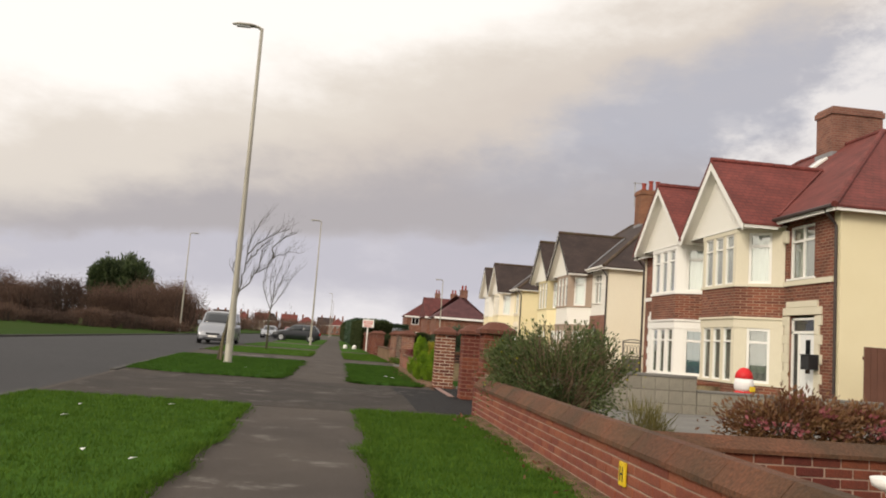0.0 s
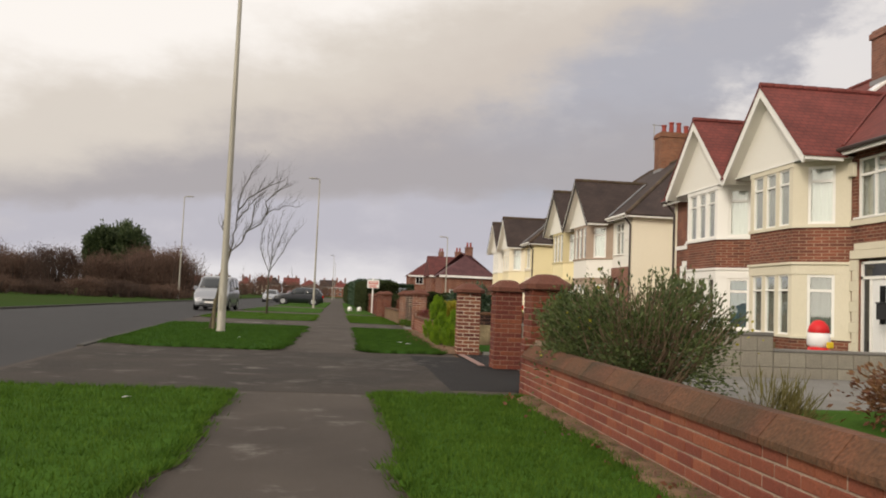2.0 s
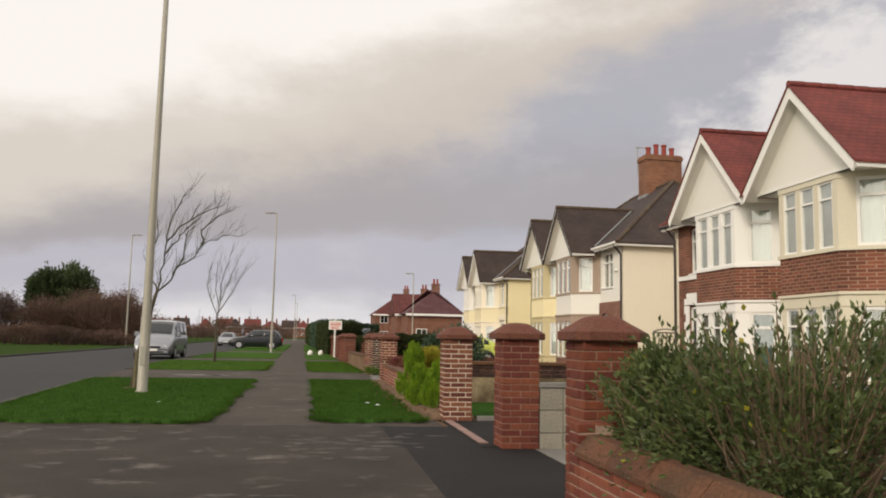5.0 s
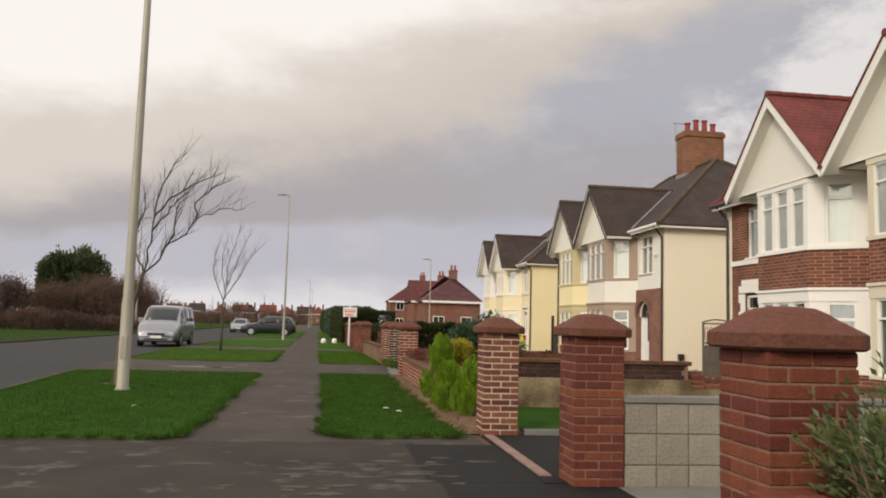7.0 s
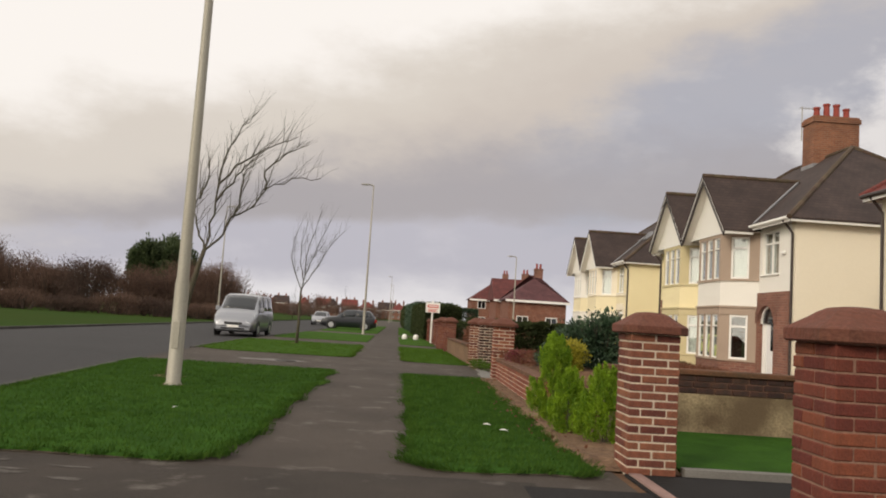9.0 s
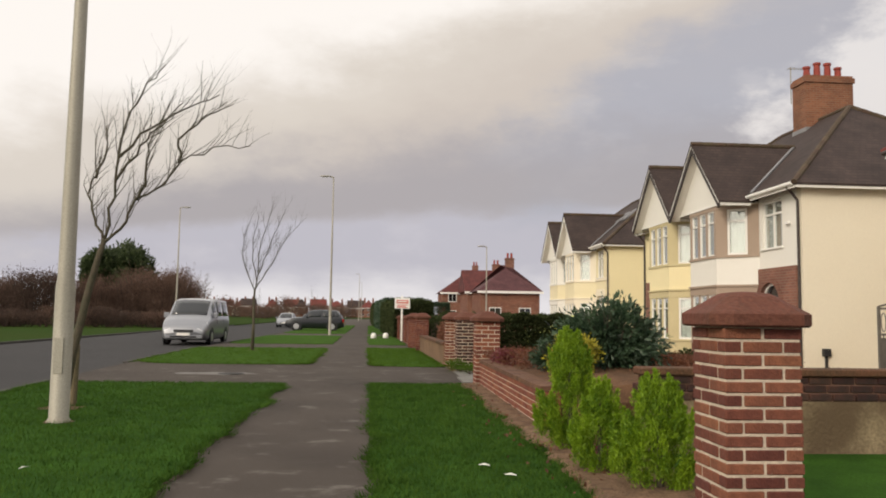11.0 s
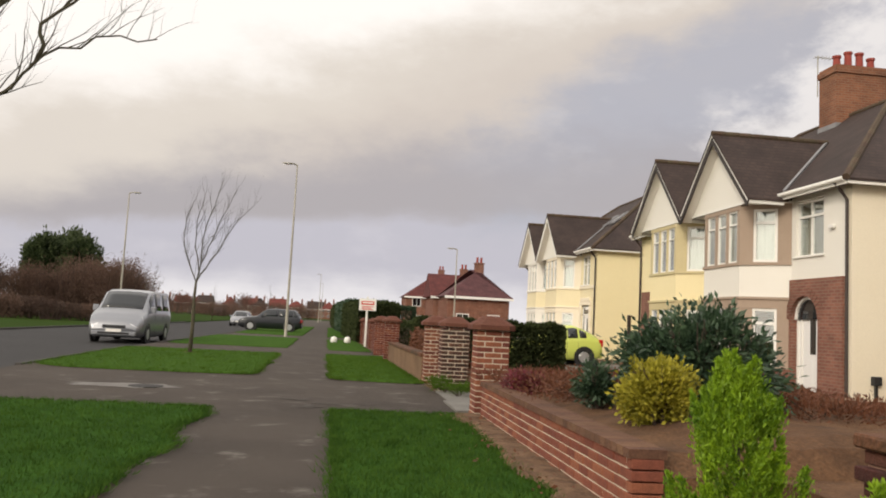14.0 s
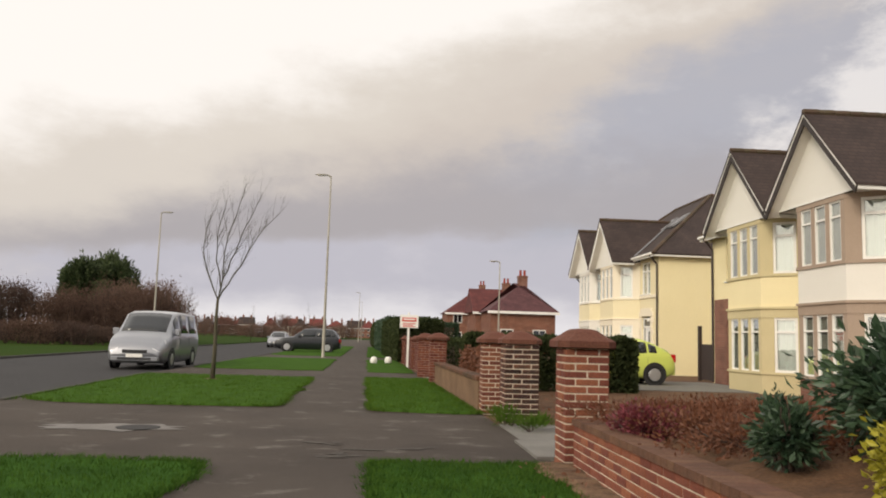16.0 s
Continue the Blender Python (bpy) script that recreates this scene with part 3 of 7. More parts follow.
def verge(f0, f1, y0, y1, r=(0.5, 0.5, 0.5, 0.5), z=0.045, label="green mown grass verge beside the footpath", mat="grass"):
    """A grass island with rounded corners and a soft shoulder. r: radii at (left, near), (right, near), (right, far), (left, far)."""
    out = []
    for (f, sx, y, sy, rad) in ((f0, 1, y0, 1, r[0]), (f1, -1, y0, 1, r[1]), (f1, -1, y1, -1, r[2]), (f0, 1, y1, -1, r[3])):
        arc = []
        for k in range(7):
            a = k / 6 * math.pi / 2
            arc.append((rad - rad * math.sin(a), rad - rad * math.cos(a)))
        if (sx > 0) != (sy > 0):
            arc = arc[::-1]
        for dx, dy in arc:
            yy = y + sy * dx
            out.append((f(yy) + sx * dy, yy))
    # long sides get extra points so that they follow the lines
    full = []
    for i, p in enumerate(out):
        q = out[(i + 1) % len(out)]
        full.append(p)
        n = int(math.hypot(q[0] - p[0], q[1] - p[1]) / 0.25)
        for k in range(1, n):
            t = k / n
            full.append((p[0] + (q[0] - p[0]) * t, p[1] + (q[1] - p[1]) * t))
    cx, cy = sum(p[0] for p in full) / len(full), sum(p[1] for p in full) / len(full)
    bm = bmesh.new()
    rings = []
    for inset, h in ((0.0, 0.0), (0.03, z * 0.75), (0.16, z)):
        ring = []
        for i, (x, y) in enumerate(full):
            a, b = full[i - 1], full[(i + 1) % len(full)]
            t = Vector((b[0] - a[0], b[1] - a[1], 0)).normalized()
            wob = 0.15 * noise.noise((x * 1.1, y * 1.1, 3.0)) + 0.055 * noise.noise((x * 4, y * 4, 7.0)) + 0.018 * noise.noise((x * 11, y * 11, 5.0))
            nrm = Vector((-t.y, t.x, 0)) * (inset + wob)
            ring.append(bm.verts.new((x + nrm.x, y + nrm.y, h - 0.002)))
        rings.append(ring)
    for r0, r1 in zip(rings, rings[1:]):
        for k in range(len(full)):
            bm.faces.new((r0[k], r0[(k + 1) % len(full)], r1[(k + 1) % len(full)], r1[k]))
    bm.faces.new(rings[-1])
    bmesh.ops.recalc_face_normals(bm, faces=bm.faces)
    # crumbled soil along the edge of the asphalt
    rim = bmesh.new()
    lo, hi = [], []
    for i, (x, y) in enumerate(full):
        c0 = rings[0][i].co
        a, b = full[i - 1], full[(i + 1) % len(full)]
        t = Vector((b[0] - a[0], b[1] - a[1], 0)).normalized()
        w = max(0.004, 0.010 + 0.06 * noise.noise((x * 2.3, y * 2.3, 11.0)) + 0.05 * noise.noise((x * 9, y * 9, 2.0)))
        lo.append(rim.verts.new((c0.x + t.y * w, c0.y - t.x * w, 0.0042)))
        hi.append(rim.verts.new((c0.x - t.y * 0.03, c0.y + t.x * 0.03, 0.016)))
    for k in range(len(full)):
        q = (k + 1) % len(full)
        rim.faces.new((lo[k], lo[q], hi[q], hi[k]))
    bmesh.ops.recalc_face_normals(rim, faces=rim.faces)
    tagged(obj("verge_edge", rim, "verge_dirt"), "crumbled dark soil along the edge of the grass", "soil", kind="structure")
    return tagged(obj("grass_verge", bm, mat), label, "grass verge", kind="structure"), (f0, f1, y0, y1)


inner = lambda f, d: (lambda y: f(y) + d)
VERGES = [
    verge(inner(kerb_x, 0.16), path_l, -12, 12.35, (0.1, 0.1, 0.5, 0.6)),
    verge(inner(kerb_x, 0.14), path_l, 18.80, 29.65, (1.3, 0.45, 0.5, 0.8), mat="grass_darker"),
    verge(inner(kerb_x, 0.14), path_l, 35.4, 44.7, (1.3, 0.45, 0.5, 0.8)),
    verge(inner(kerb_x, 0.14), path_l, 49.3, 62.5, (1.0, 0.4, 0.4, 0.8)),
    verge(inner(kerb_x, 0.14), path_l, 68.0, 110.0, (1.0, 0.4, 0.4, 0.8)),
    verge(path_r, inner(wall_x, -0.02), -12, 12.45, (0.1, 0.1, 0.1, 0.35)),
    verge(path_r, inner(wall_x, -0.22), 19.05, 29.7, (0.35, 0.15, 0.3, 0.35), mat="grass_darker"),
    verge(path_r, inner(wall_x, -0.05), 35.0, 45.3, (0.35, 0.15, 0.3, 0.35)),
    verge(path_r, inner(wall_x, -0.05), 49.0, 63.0, (0.35, 0.15, 0.3, 0.35)),
    verge(path_r, inner(wall_x, -0.05), 68.0, 110.0, (0.35, 0.15, 0.3, 0.35)),
]


def blades(name, f0, f1, y0, y1, n, seed, mat="blade"):
    """Fine grass blades over a verge; thick near the walk, as one sheet of stuff."""
    rng = np.random.default_rng(seed)
    y = rng.uniform(y0 + 0.05, y1 - 0.05, n)
    u = rng.uniform(0, 1, n)
    x0, x1 = np.array([f0(v) for v in y]), np.array([f1(v) for v in y])
    x = x0 - 0.02 + (x1 - x0 + 0.04) * u
    h = rng.uniform(0.02, 0.05, n)
    a = rng.uniform(0, 2 * math.pi, n)
    w = 0.006
    base = np.stack([x, y, np.full(n, 0.03)], 1)
    side = np.stack([np.cos(a), np.sin(a), np.zeros(n)], 1) * w
    tip = base + np.stack([rng.normal(0, 0.02, n), rng.normal(0, 0.02, n), h + 0.012], 1)
    v = np.concatenate([base - side, base + side, tip], 1).reshape(-1, 3)
    i = np.arange(n)[:, None] * 3
    return tagged(sheet(name, v.tolist(), (i + np.array([[0, 1, 2]])).tolist(), mat), "short mown green grass blades", "grass", kind="stuff")


for k, ((vo, (f0, f1, y0, y1)), n) in enumerate(zip(VERGES, (36000, 40000, 12000, 0, 0, 32000, 30000, 12000, 0, 0))):
    if n:
        blades("grass_blades", f0, f1, max(y0, 3.0), y1, n, 20 + k, "blade_darker" if k in (1, 6) else "blade")



def fringe(vo, n_per_m, seed, mat, y_max):
    """Longer blades that lean out over the worn rim of a verge, and a few rank tufts on it."""
    rng = np.random.default_rng(seed)
    co = [v.co for v in vo.data.vertices]
    n = len(co) // 3
    rim = np.array([co[n + i][:2] for i in range(n)])
    rim = rim[(rim[:, 1] > 3.0) & (rim[:, 1] < y_max)]
    cx, cy = rim.mean(0)
    k = rng.integers(0, len(rim), int(n_per_m * len(rim) * 0.25))
    p = rim[k] + rng.normal(0, 0.05, (len(k), 2))
    out = np.sign(p - np.array([cx, cy])) * 0.03
    tufts = rng.uniform(rim.min(0) + 0.3, rim.max(0) - 0.3, (26, 2))
    q = rng.integers(0, 26, 1500)
    tp = tufts[q] + rng.normal(0, 1, (1500, 2)) * rng.uniform(0.04, 0.12, 26)[q][:, None]
    pos = np.concatenate([p, tp])
    lean = np.concatenate([out, np.zeros((1500, 2))]) + rng.normal(0, 0.022, (len(pos), 2))
    h = np.concatenate([rng.uniform(0.02, 0.065, len(p)), rng.uniform(0.04, 0.085, 1500)])
    ang = rng.uniform(0, 2 * math.pi, len(pos))
    base = np.column_stack([pos, np.full(len(pos), 0.02)])
    side = np.column_stack([np.cos(ang), np.sin(ang), np.zeros(len(pos))]) * 0.006
    tip = base + np.column_stack([lean, h])
    v = np.concatenate([base - side, base + side, tip], 1).reshape(-1, 3)
    i = np.arange(len(pos))[:, None] * 3
    return tagged(sheet("grass_fringe", v.tolist(), (i + np.array([[0, 1, 2]])).tolist(), mat), "uneven longer grass along the edge of the verge", "grass", kind="stuff")


for k, n in ((0, 260), (1, 260), (2, 120), (5, 260), (6, 260), (7, 120)):
    fringe(VERGES[k][0], n, 60 + k, "blade_darker" if k in (1, 6) else "blade", 46.0)

# kerb stones along the near side, and a low line across the road
stone = boxed(-0.065, 0.065, -0.447, 0.447, -0.12, 0.0, bevel=0.012)
stone_me = bpy.data.meshes.new("kerb_stone")
stone.to_mesh(stone_me)
stone.free()
stone_me.materials.append(M["kerb"])
for label, fx, side, y0, n in (("grey concrete kerb on the footpath side", kerb_x, 0.0, 5.0, 80), ("grey concrete kerb across the road", far_kerb_x, 0.0, 20.0, 90)):
    k = tagged(new("kerb"), label, "kerb", kind="structure")
    for i in range(n):
        y = y0 + i * 0.915
        low = 13.0 < y < 18.4 or 30 < y < 35.2 or 45 < y < 49
        o = new("kerb_stone", stone_me)
        o.parent = k
        yaw = math.degrees(math.atan2(fx(y - 0.4) - fx(y + 0.4), 0.8))
        o.matrix_world = pose(fx(y), y, (-0.03 if low and fx is kerb_x else 0.035), 0, 0, yaw)


# drives and garden floors
def flat(name, x0, x1, y0, y1, z, mat, label, cat, thick=0.05):
    return tagged(obj(name, boxed(x0, x1, y0, y1, z - thick, z), mat), label, cat, kind="structure")


flat("drive_1", 2.55, 16.0, 13.1, 16.3, 0.006, "slab", "pale grey concrete side drive", "driveway")
flat("drive_2", 1.95, 11.2, 16.45, 19.35, 0.010, "fresh_asphalt", "fresh black asphalt drive between brick gate piers", "driveway")
flat("crossover", 1.05, 2.54, 13.15, 16.49, 0.004, "fresh_asphalt", "dark patched asphalt at the gateway", "pavement", 0.03)
strip("crossover_3", inner(kerb_x, 0.12), lambda y: 1.06, 12.55, 18.75, 0.003, "crossover", "darker scuffed asphalt crossover in front of the drives", 1.0, 0.03, "pavement")
flat("drive_3", 1.8, 11.2, 30.6, 33.6, 0.008, "slab", "pale concrete drive behind the gate pier", "driveway")
flat("drive_4", 1.5, 11.2, 43.0, 48.2, 0.008, "slab", "pale concrete drive beside the hedge", "driveway")
flat("crossover_2", 0.95, 1.97, 16.5, 18.6, 0.004, "fresh_asphalt", "dark patched asphalt at the gateway", "pavement", 0.03)
flat("edging_1", 1.98, 2.09, 16.75, 19.5, 0.022, "pink_edging", "pink brick edging along the gateway", "edging")
flat("edging_2", 2.5, 10.9, 19.38, 19.50, 0.07, "slab", "white concrete edging of the lawn", "edging", 0.08)
flat("lawn_1", 2.5, 11.0, 19.51, 22.3, 0.05, "grass_darker", "small green front lawn", "lawn")
flat("forecourt", 3.7, 16.0, 12.05, 13.098, 0.006, "slab", "pale grey concrete beside the drive", "driveway")
flat("lawn_2", 4.5, 11.0, 7.0, 12.045, 0.03, "grass", "strip of green lawn beside the drive", "lawn")
flat("bed_1", 2.12, 6.05, 24.0, 29.55, 0.33, "soil", "raised bed of brown soil behind the wall", "flower bed", 0.4)
vs, fs = [], []
for i in range(21):
    for j in range(28):
        x, y = 2.02 + i * 0.2, 24.0 + j * 0.2044
        rise = min(1.0, (x - 2.02) / 0.9) * min(1.0, (29.6 - y) / 0.7) * min(1.0, 0.25 + (y - 24.0) / 0.6)
        edge = i in (0, 20) or j in (0, 27)
        vs.append((x, y, 0.30 if edge else 0.425 + 0.17 * rise + 0.05 * noise.noise((x * 1.7, y * 1.7, 1.0)) + 0.022 * noise.noise((x * 7, y * 7, 4.0))))
        if i and j:
            a = i * 28 + j
            fs.append((a - 29, a - 1, a, a - 28))
tagged(sheet("soil_mound", vs, fs, "soil"), "mounded loose brown soil filling the raised bed", "soil", kind="structure")
flat("bed_3", 2.95, 6.05, 22.62, 23.998, 0.328, "soil", "raised bed of brown soil along the boundary wall", "flower bed", 0.4)


def ragged_soil(name, x0, x1, y0, y1, z, label):
    """Bare crumbled soil with an uneven edge towards the grass."""
    n = int((y1 - y0) / 0.07)
    vs, fs = [], []
    for i in range(n + 1):
        y = y0 + (y1 - y0) * i / n
        w = 0.13 * noise.noise((y * 1.3, x0, 2.0)) + 0.07 * noise.noise((y * 5.1, x0, 6.0)) + 0.03 * noise.noise((y * 13, x0, 1.0))
        for x, h in ((x0 + w, 0.035), (x0 + w + 0.07, z + 0.012 * noise.noise((y * 6, 3.0, 1.0))), ((x0 + x1) / 2, z + 0.03 * noise.noise((y * 4, 5.0, 1.0))), (x1, z)):
            vs.append((x, y, h * min(1.0, 0.02 + i / 5) + 0.006))
        if i:
            k = i * 4
            fs += [(k - 4 + j, k - 3 + j, k + 1 + j, k + j) for j in range(3)]
    return tagged(sheet(name, vs, fs, "dry_soil"), label, "soil", kind="structure")


ragged_soil("soil_strip_1", 1.60, 2.5, 19.45, 29.6, 0.062, "bare dry soil strip along the wall foot")
ragged_soil("soil_strip_2", 1.66, 1.90, 3.0, 12.3, 0.062, "dry crumbled soil at the foot of the wall")
rng_l = np.random.default_rng(17)
fallen = np.column_stack([np.concatenate([rng_l.normal(1.62, 0.16, 160), rng_l.normal(1.60, 0.10, 90)]), np.concatenate([rng_l.uniform(20.0, 29.5, 160), rng_l.uniform(4.0, 12.3, 90)]), np.full(250, 0.075)])
tagged(leaves("fallen_leaves", fallen, 0.045, "leaf_rust", None, 0.0, rng_l, 0.6), "dry brown fallen leaves scattered by the wall", "leaves", kind="stuff")
flat("threshold", 1.7, 2.6, 30.2, 31.6, 0.03, "slab", "concrete threshold slab", "slab")


# ---- walls of bricks ----
BRICKS = {}


def brick_mesh(dx, dy, dz, mat):
    key = (round(dx, 4), round(dy, 4), round(dz, 4), mat)
    if key not in BRICKS:
        bm = boxed(-dx / 2, dx / 2, -dy / 2, dy / 2, -dz / 2, dz / 2, bevel=0.005)
        me = bpy.data.meshes.new("brick")
        bm.to_mesh(me)
        bm.free()
        me.materials.append(M[mat])
        BRICKS[key] = me
    return BRICKS[key]


def lay(parent, at, size, mat, rng, name="brick", jitter=0.003):
    o = new(name, brick_mesh(*size, mat))
    o.parent = parent
    o.location = (at[0] + rng.uniform(-jitter, jitter), at[1] + rng.uniform(-jitter, jitter), at[2])
    o.rotation_euler = (0, 0, rng.uniform(-0.012, 0.012))
    return o


def pier(at, label, w=0.44, courses=17, course=0.074, mat="brick_red", mortar="mortar_grey", cap=0.59, dome=0.10, rz=0.0):
    """A square brick gate pier with a domed cap."""
    t = thing("gate_pier", at, label, "gate pier", "gate piers", rz=rz)
    rng = random.Random(int(at[1] * 100))
    h = courses * course
    part("mortar_core", boxed(-w / 2 + 0.008, w / 2 - 0.008, -w / 2 + 0.008, w / 2 - 0.008, -0.06, h), mortar, t)
    g = 0.015 if mortar == "mortar_cream" else 0.011
    bh = course - g
    half = w / 2
    for c in range(courses):
        z = (c + 0.5) * course
        if c % 2 == 0:
            s = half - g / 2
            for sx in (-1, 1):
                for sy in (-1, 1):
                    lay(t, (sx * (s + g) / 2, sy * (s + g) / 2, z), (s, s, bh), mat, rng)
        else:
            q = half / 2 - g
            for sx in (-1, 1):
                for sy in (-1, 1):
                    lay(t, (sx * (half - q / 2), sy * (half - q / 2), z), (q, q, bh), mat, rng)
            for s in (-1, 1):
                lay(t, (0, s * (half - q / 2), z), (half, q, bh), mat, rng)
                lay(t, (s * (half - q / 2), 0, z), (q, half, bh), mat, rng)
    bm = bmesh.new()
    rings = []
    c = cap / 2
    for r, z in ((c - 0.015, 0), (c, 0.012), (c, 0.072), (c - 0.012, 0.082), (c * 0.82, 0.108), (c * 0.68, 0.10 + dome * 0.40), (c * 0.56, 0.10 + dome * 0.70), (c * 0.42, 0.10 + dome * 0.92), (c * 0.20, 0.10 + dome), (c * 0.05, 0.10 + dome * 1.02)):
        ring = []
        for k in range(16):
            a = (k + 0.5) / 16 * 2 * math.pi
            m = max(abs(math.cos(a)), abs(math.sin(a)))
            soft = 1.0 if z < 0.11 else 1.0 - 0.55 * (z - 0.1) / dome * (1 / m - 1)
            ring.append(bm.verts.new((r / m * math.cos(a) * soft, r / m * math.sin(a) * soft, h + z)))
        rings.append(ring)
    for a, b in zip(rings, rings[1:]):
        for k in range(16):
            bm.faces.new((a[k], a[(k + 1) % 16], b[(k + 1) % 16], b[k]))
    bm.faces.new(rings[0][::-1])
    bm.faces.new(rings[-1])
    part("cap", bm, "cap", t, "weathered red sandstone cap", smooth=False)
    return t


def brick_wall(name, x, y0, y1, courses, label, mat="brick_red", mortar="mortar_grey", course=0.075, thick=0.22, coping="slope", singles=True, z0=0.0):
    """A low brick garden wall along the street, its bricks laid one by one on the street side."""
    t = thing(name, (x, y0, z0), label, "garden wall")
    h = courses * course
    n = y1 - y0
    part("mortar_core", boxed(0.008, thick - 0.008, 0.1, n, -0.1, h), mortar, t)
    rng = random.Random(int(y0 * 10) + 5)
    step, g = 0.226, 0.011
    spare = bmesh.new()
    count = 0
    for c in range(courses):
        y = -0.113 * (c % 2)
        while y < n - 0.02:
            a, b = max(0, y), min(n, y + step - g)
            if b - a > 0.04:
                if singles and a < 0.2:
                    lay(t, (thick / 2, (a + b) / 2, (c + 0.5) * course), (thick, round(b - a, 3), course - g), mat, rng)
                    count += 1
                elif singles and count < 290:
                    lay(t, (0.05, (a + b) / 2, (c + 0.5) * course), (0.1, round(b - a, 3), course - g), mat, rng)
                    count += 1
                else:
                    box(spare, 0, 0.1, a, b, c * course + g / 2, (c + 1) * course - g / 2)
            y += step
    if len(spare.verts):
        tagged(part("brickwork", spare, mat, t), kind="stuff")
    else:
        spare.free()
    k = max(1, int(n / (0.6 if coping == "slope" or not singles else 0.114)))
    for i in range(k):
        a, b = n * i / k + 0.004, n * (i + 1) / k - 0.004
        bm = bmesh.new()
        if coping == "slope":
            prof = [(-0.035, h), (thick + 0.035, h), (thick + 0.035, h + 0.03), (thick * 0.72, h + 0.15), (thick * 0.3, h + 0.15), (-0.035, h + 0.035)]
        else:
            prof = [(-0.02, h), (thick + 0.02, h), (thick + 0.02, h + 0.06), (-0.02, h + 0.06)]
        prism(bm, [(px, a, pz) for px, pz in prof], (0, b - a, 0))
        part("coping_stone", bm, "coping" if coping == "slope" else ("brick_dusty" if mat == "brick_orange" else mat), t)
    return t


brick_wall("garden_wall", 1.86, 2.5, 12.75, 6, "low red brick wall with sloped brown coping", "brick_low")
brick_wall("garden_wall", 1.86, -14.0, 2.47, 6, "low red brick wall with sloped brown coping", "brick_low", singles=False)
end = thing("wall_end_pier", (1.99, 12.86, 0), "short red brick pier ending the low wall", "brick pier")
rg = random.Random(4)
part("mortar_core", boxed(-0.125, 0.125, -0.11, 0.11, -0.05, 0.66), "mortar_grey", end)
for c in range(9):
    z = (c + 0.5) * 0.075
    for sx in (-1, 1):
        if c % 2:
            lay(end, (sx * 0.07, 0, z), (0.13, 0.225, 0.064), "brick_red", rg)
        else:
            lay(end, (sx * 0.07, -0.058, z), (0.13, 0.106, 0.064), "brick_red", rg)
            lay(end, (sx * 0.07, 0.058, z), (0.13, 0.106, 0.064), "brick_red", rg)
brick_wall("garden_wall", 1.90, 23.95, 29.42, 6, "low brown brick wall with pale mortar joints", "brick_orange", "mortar_cream", 0.075, coping="flat")

pier((2.21, 13.25, 0), "dark red brick gate pier with a domed sandstone cap", mat="brick_red", mortar="mortar_dark", courses=17)
pier((2.37, 16.52, 0), "dark red brick gate pier beside the block wall", mat="brick_red", mortar="mortar_dark", courses=17)
pier((2.18, 19.55, 0), "brown brick gate pier with thick pale mortar joints", mat="brick_brown", mortar="mortar_cream", courses=17, course=0.073)
pier((2.06, 29.75, 0), "orange brick gate pier at the end of the low wall", mat="brick_orange", mortar="mortar_cream", courses=16, course=0.074)
pier((2.16, 33.95, 0), "weathered brick gate pier with blackened patches", w=0.52, cap=0.62, mat="brick_sooty", mortar="mortar_cream", courses=16)
pier((1.97, 35.35, 0), "brown brick gate pier with thick pale mortar joints", mat="brick_brown", mortar="mortar_cream", courses=16)
pier((1.60, 43.6, 0), "red brick gate pier by the far drive", mat="brick_red", courses=16)
pier((1.45, 47.3, 0), "red brick gate pier by the far drive", mat="brick_red", courses=16)

# block wall that runs back from the gate pier to the house, stepped down half way
blk = thing("block_wall", (2.6, 16.32, -0.08), "grey patterned concrete block wall with flat coping", "garden wall")
rg = random.Random(9)
for (x0, x1, rows, cope) in ((0.0, 4.35, 3, 0.06), (4.36, 8.4, 2, 0.05)):
    hh = 0.262 * rows
    part("joint_core", boxed(x0, x1, 0.012, 0.088, -0.05, hh), "joint", blk)
    k = int((x1 - x0) / 0.29)
    for r in range(rows):
        for i in range(k):
            lay(blk, (x0 + (i + 0.5) * 0.29, 0.05, (r + 0.5) * 0.262), (0.28, 0.1, 0.252), "block", rg, "block", 0.001)
    part("coping", boxed(x0 - 0.01, x1, -0.02, 0.12, hh, hh + cope, bevel=0.008), "slab", blk)

# boundary wall between the two front gardens: stained render with brick courses on top
bw = thing("boundary_wall", (2.55, 22.4, -0.04), "stained cream rendered wall topped with brick", "garden wall")
TALL = 3.55
part("rendered_base", boxed(0, TALL, 0, 0.2, -0.05, 0.56), "render_stained", bw)
for c in range(3):
    for i in range(15):
        lay(bw, (0.115 + i * 0.229 - (0.05 if c % 2 else 0), 0.1, 0.60 + c * 0.078), (0.216, 0.21, 0.066), "brick_sooty", rg)
part("mortar_bed", boxed(0.02, TALL - 0.05, 0.015, 0.185, 0.56, 0.79), "mortar_dark", bw)
part("coping", boxed(-0.03, TALL, -0.04, 0.24, 0.795, 0.865, bevel=0.012), "coping", bw)
# the wall steps down towards the house
part("rendered_base", boxed(TALL + 0.002, 8.4, 0, 0.2, -0.05, 0.42), "render_stained", bw)
for i in range(int((8.4 - TALL) / 0.229)):
    lay(bw, (TALL + 0.12 + i * 0.229, 0.1, 0.456), (0.216, 0.21, 0.066), "brick_brown", rg)
for c in range(2):
    lay(bw, (TALL + 0.12, 0.1, 0.534 + c * 0.078), (0.216, 0.21, 0.066), "brick_brown", rg)

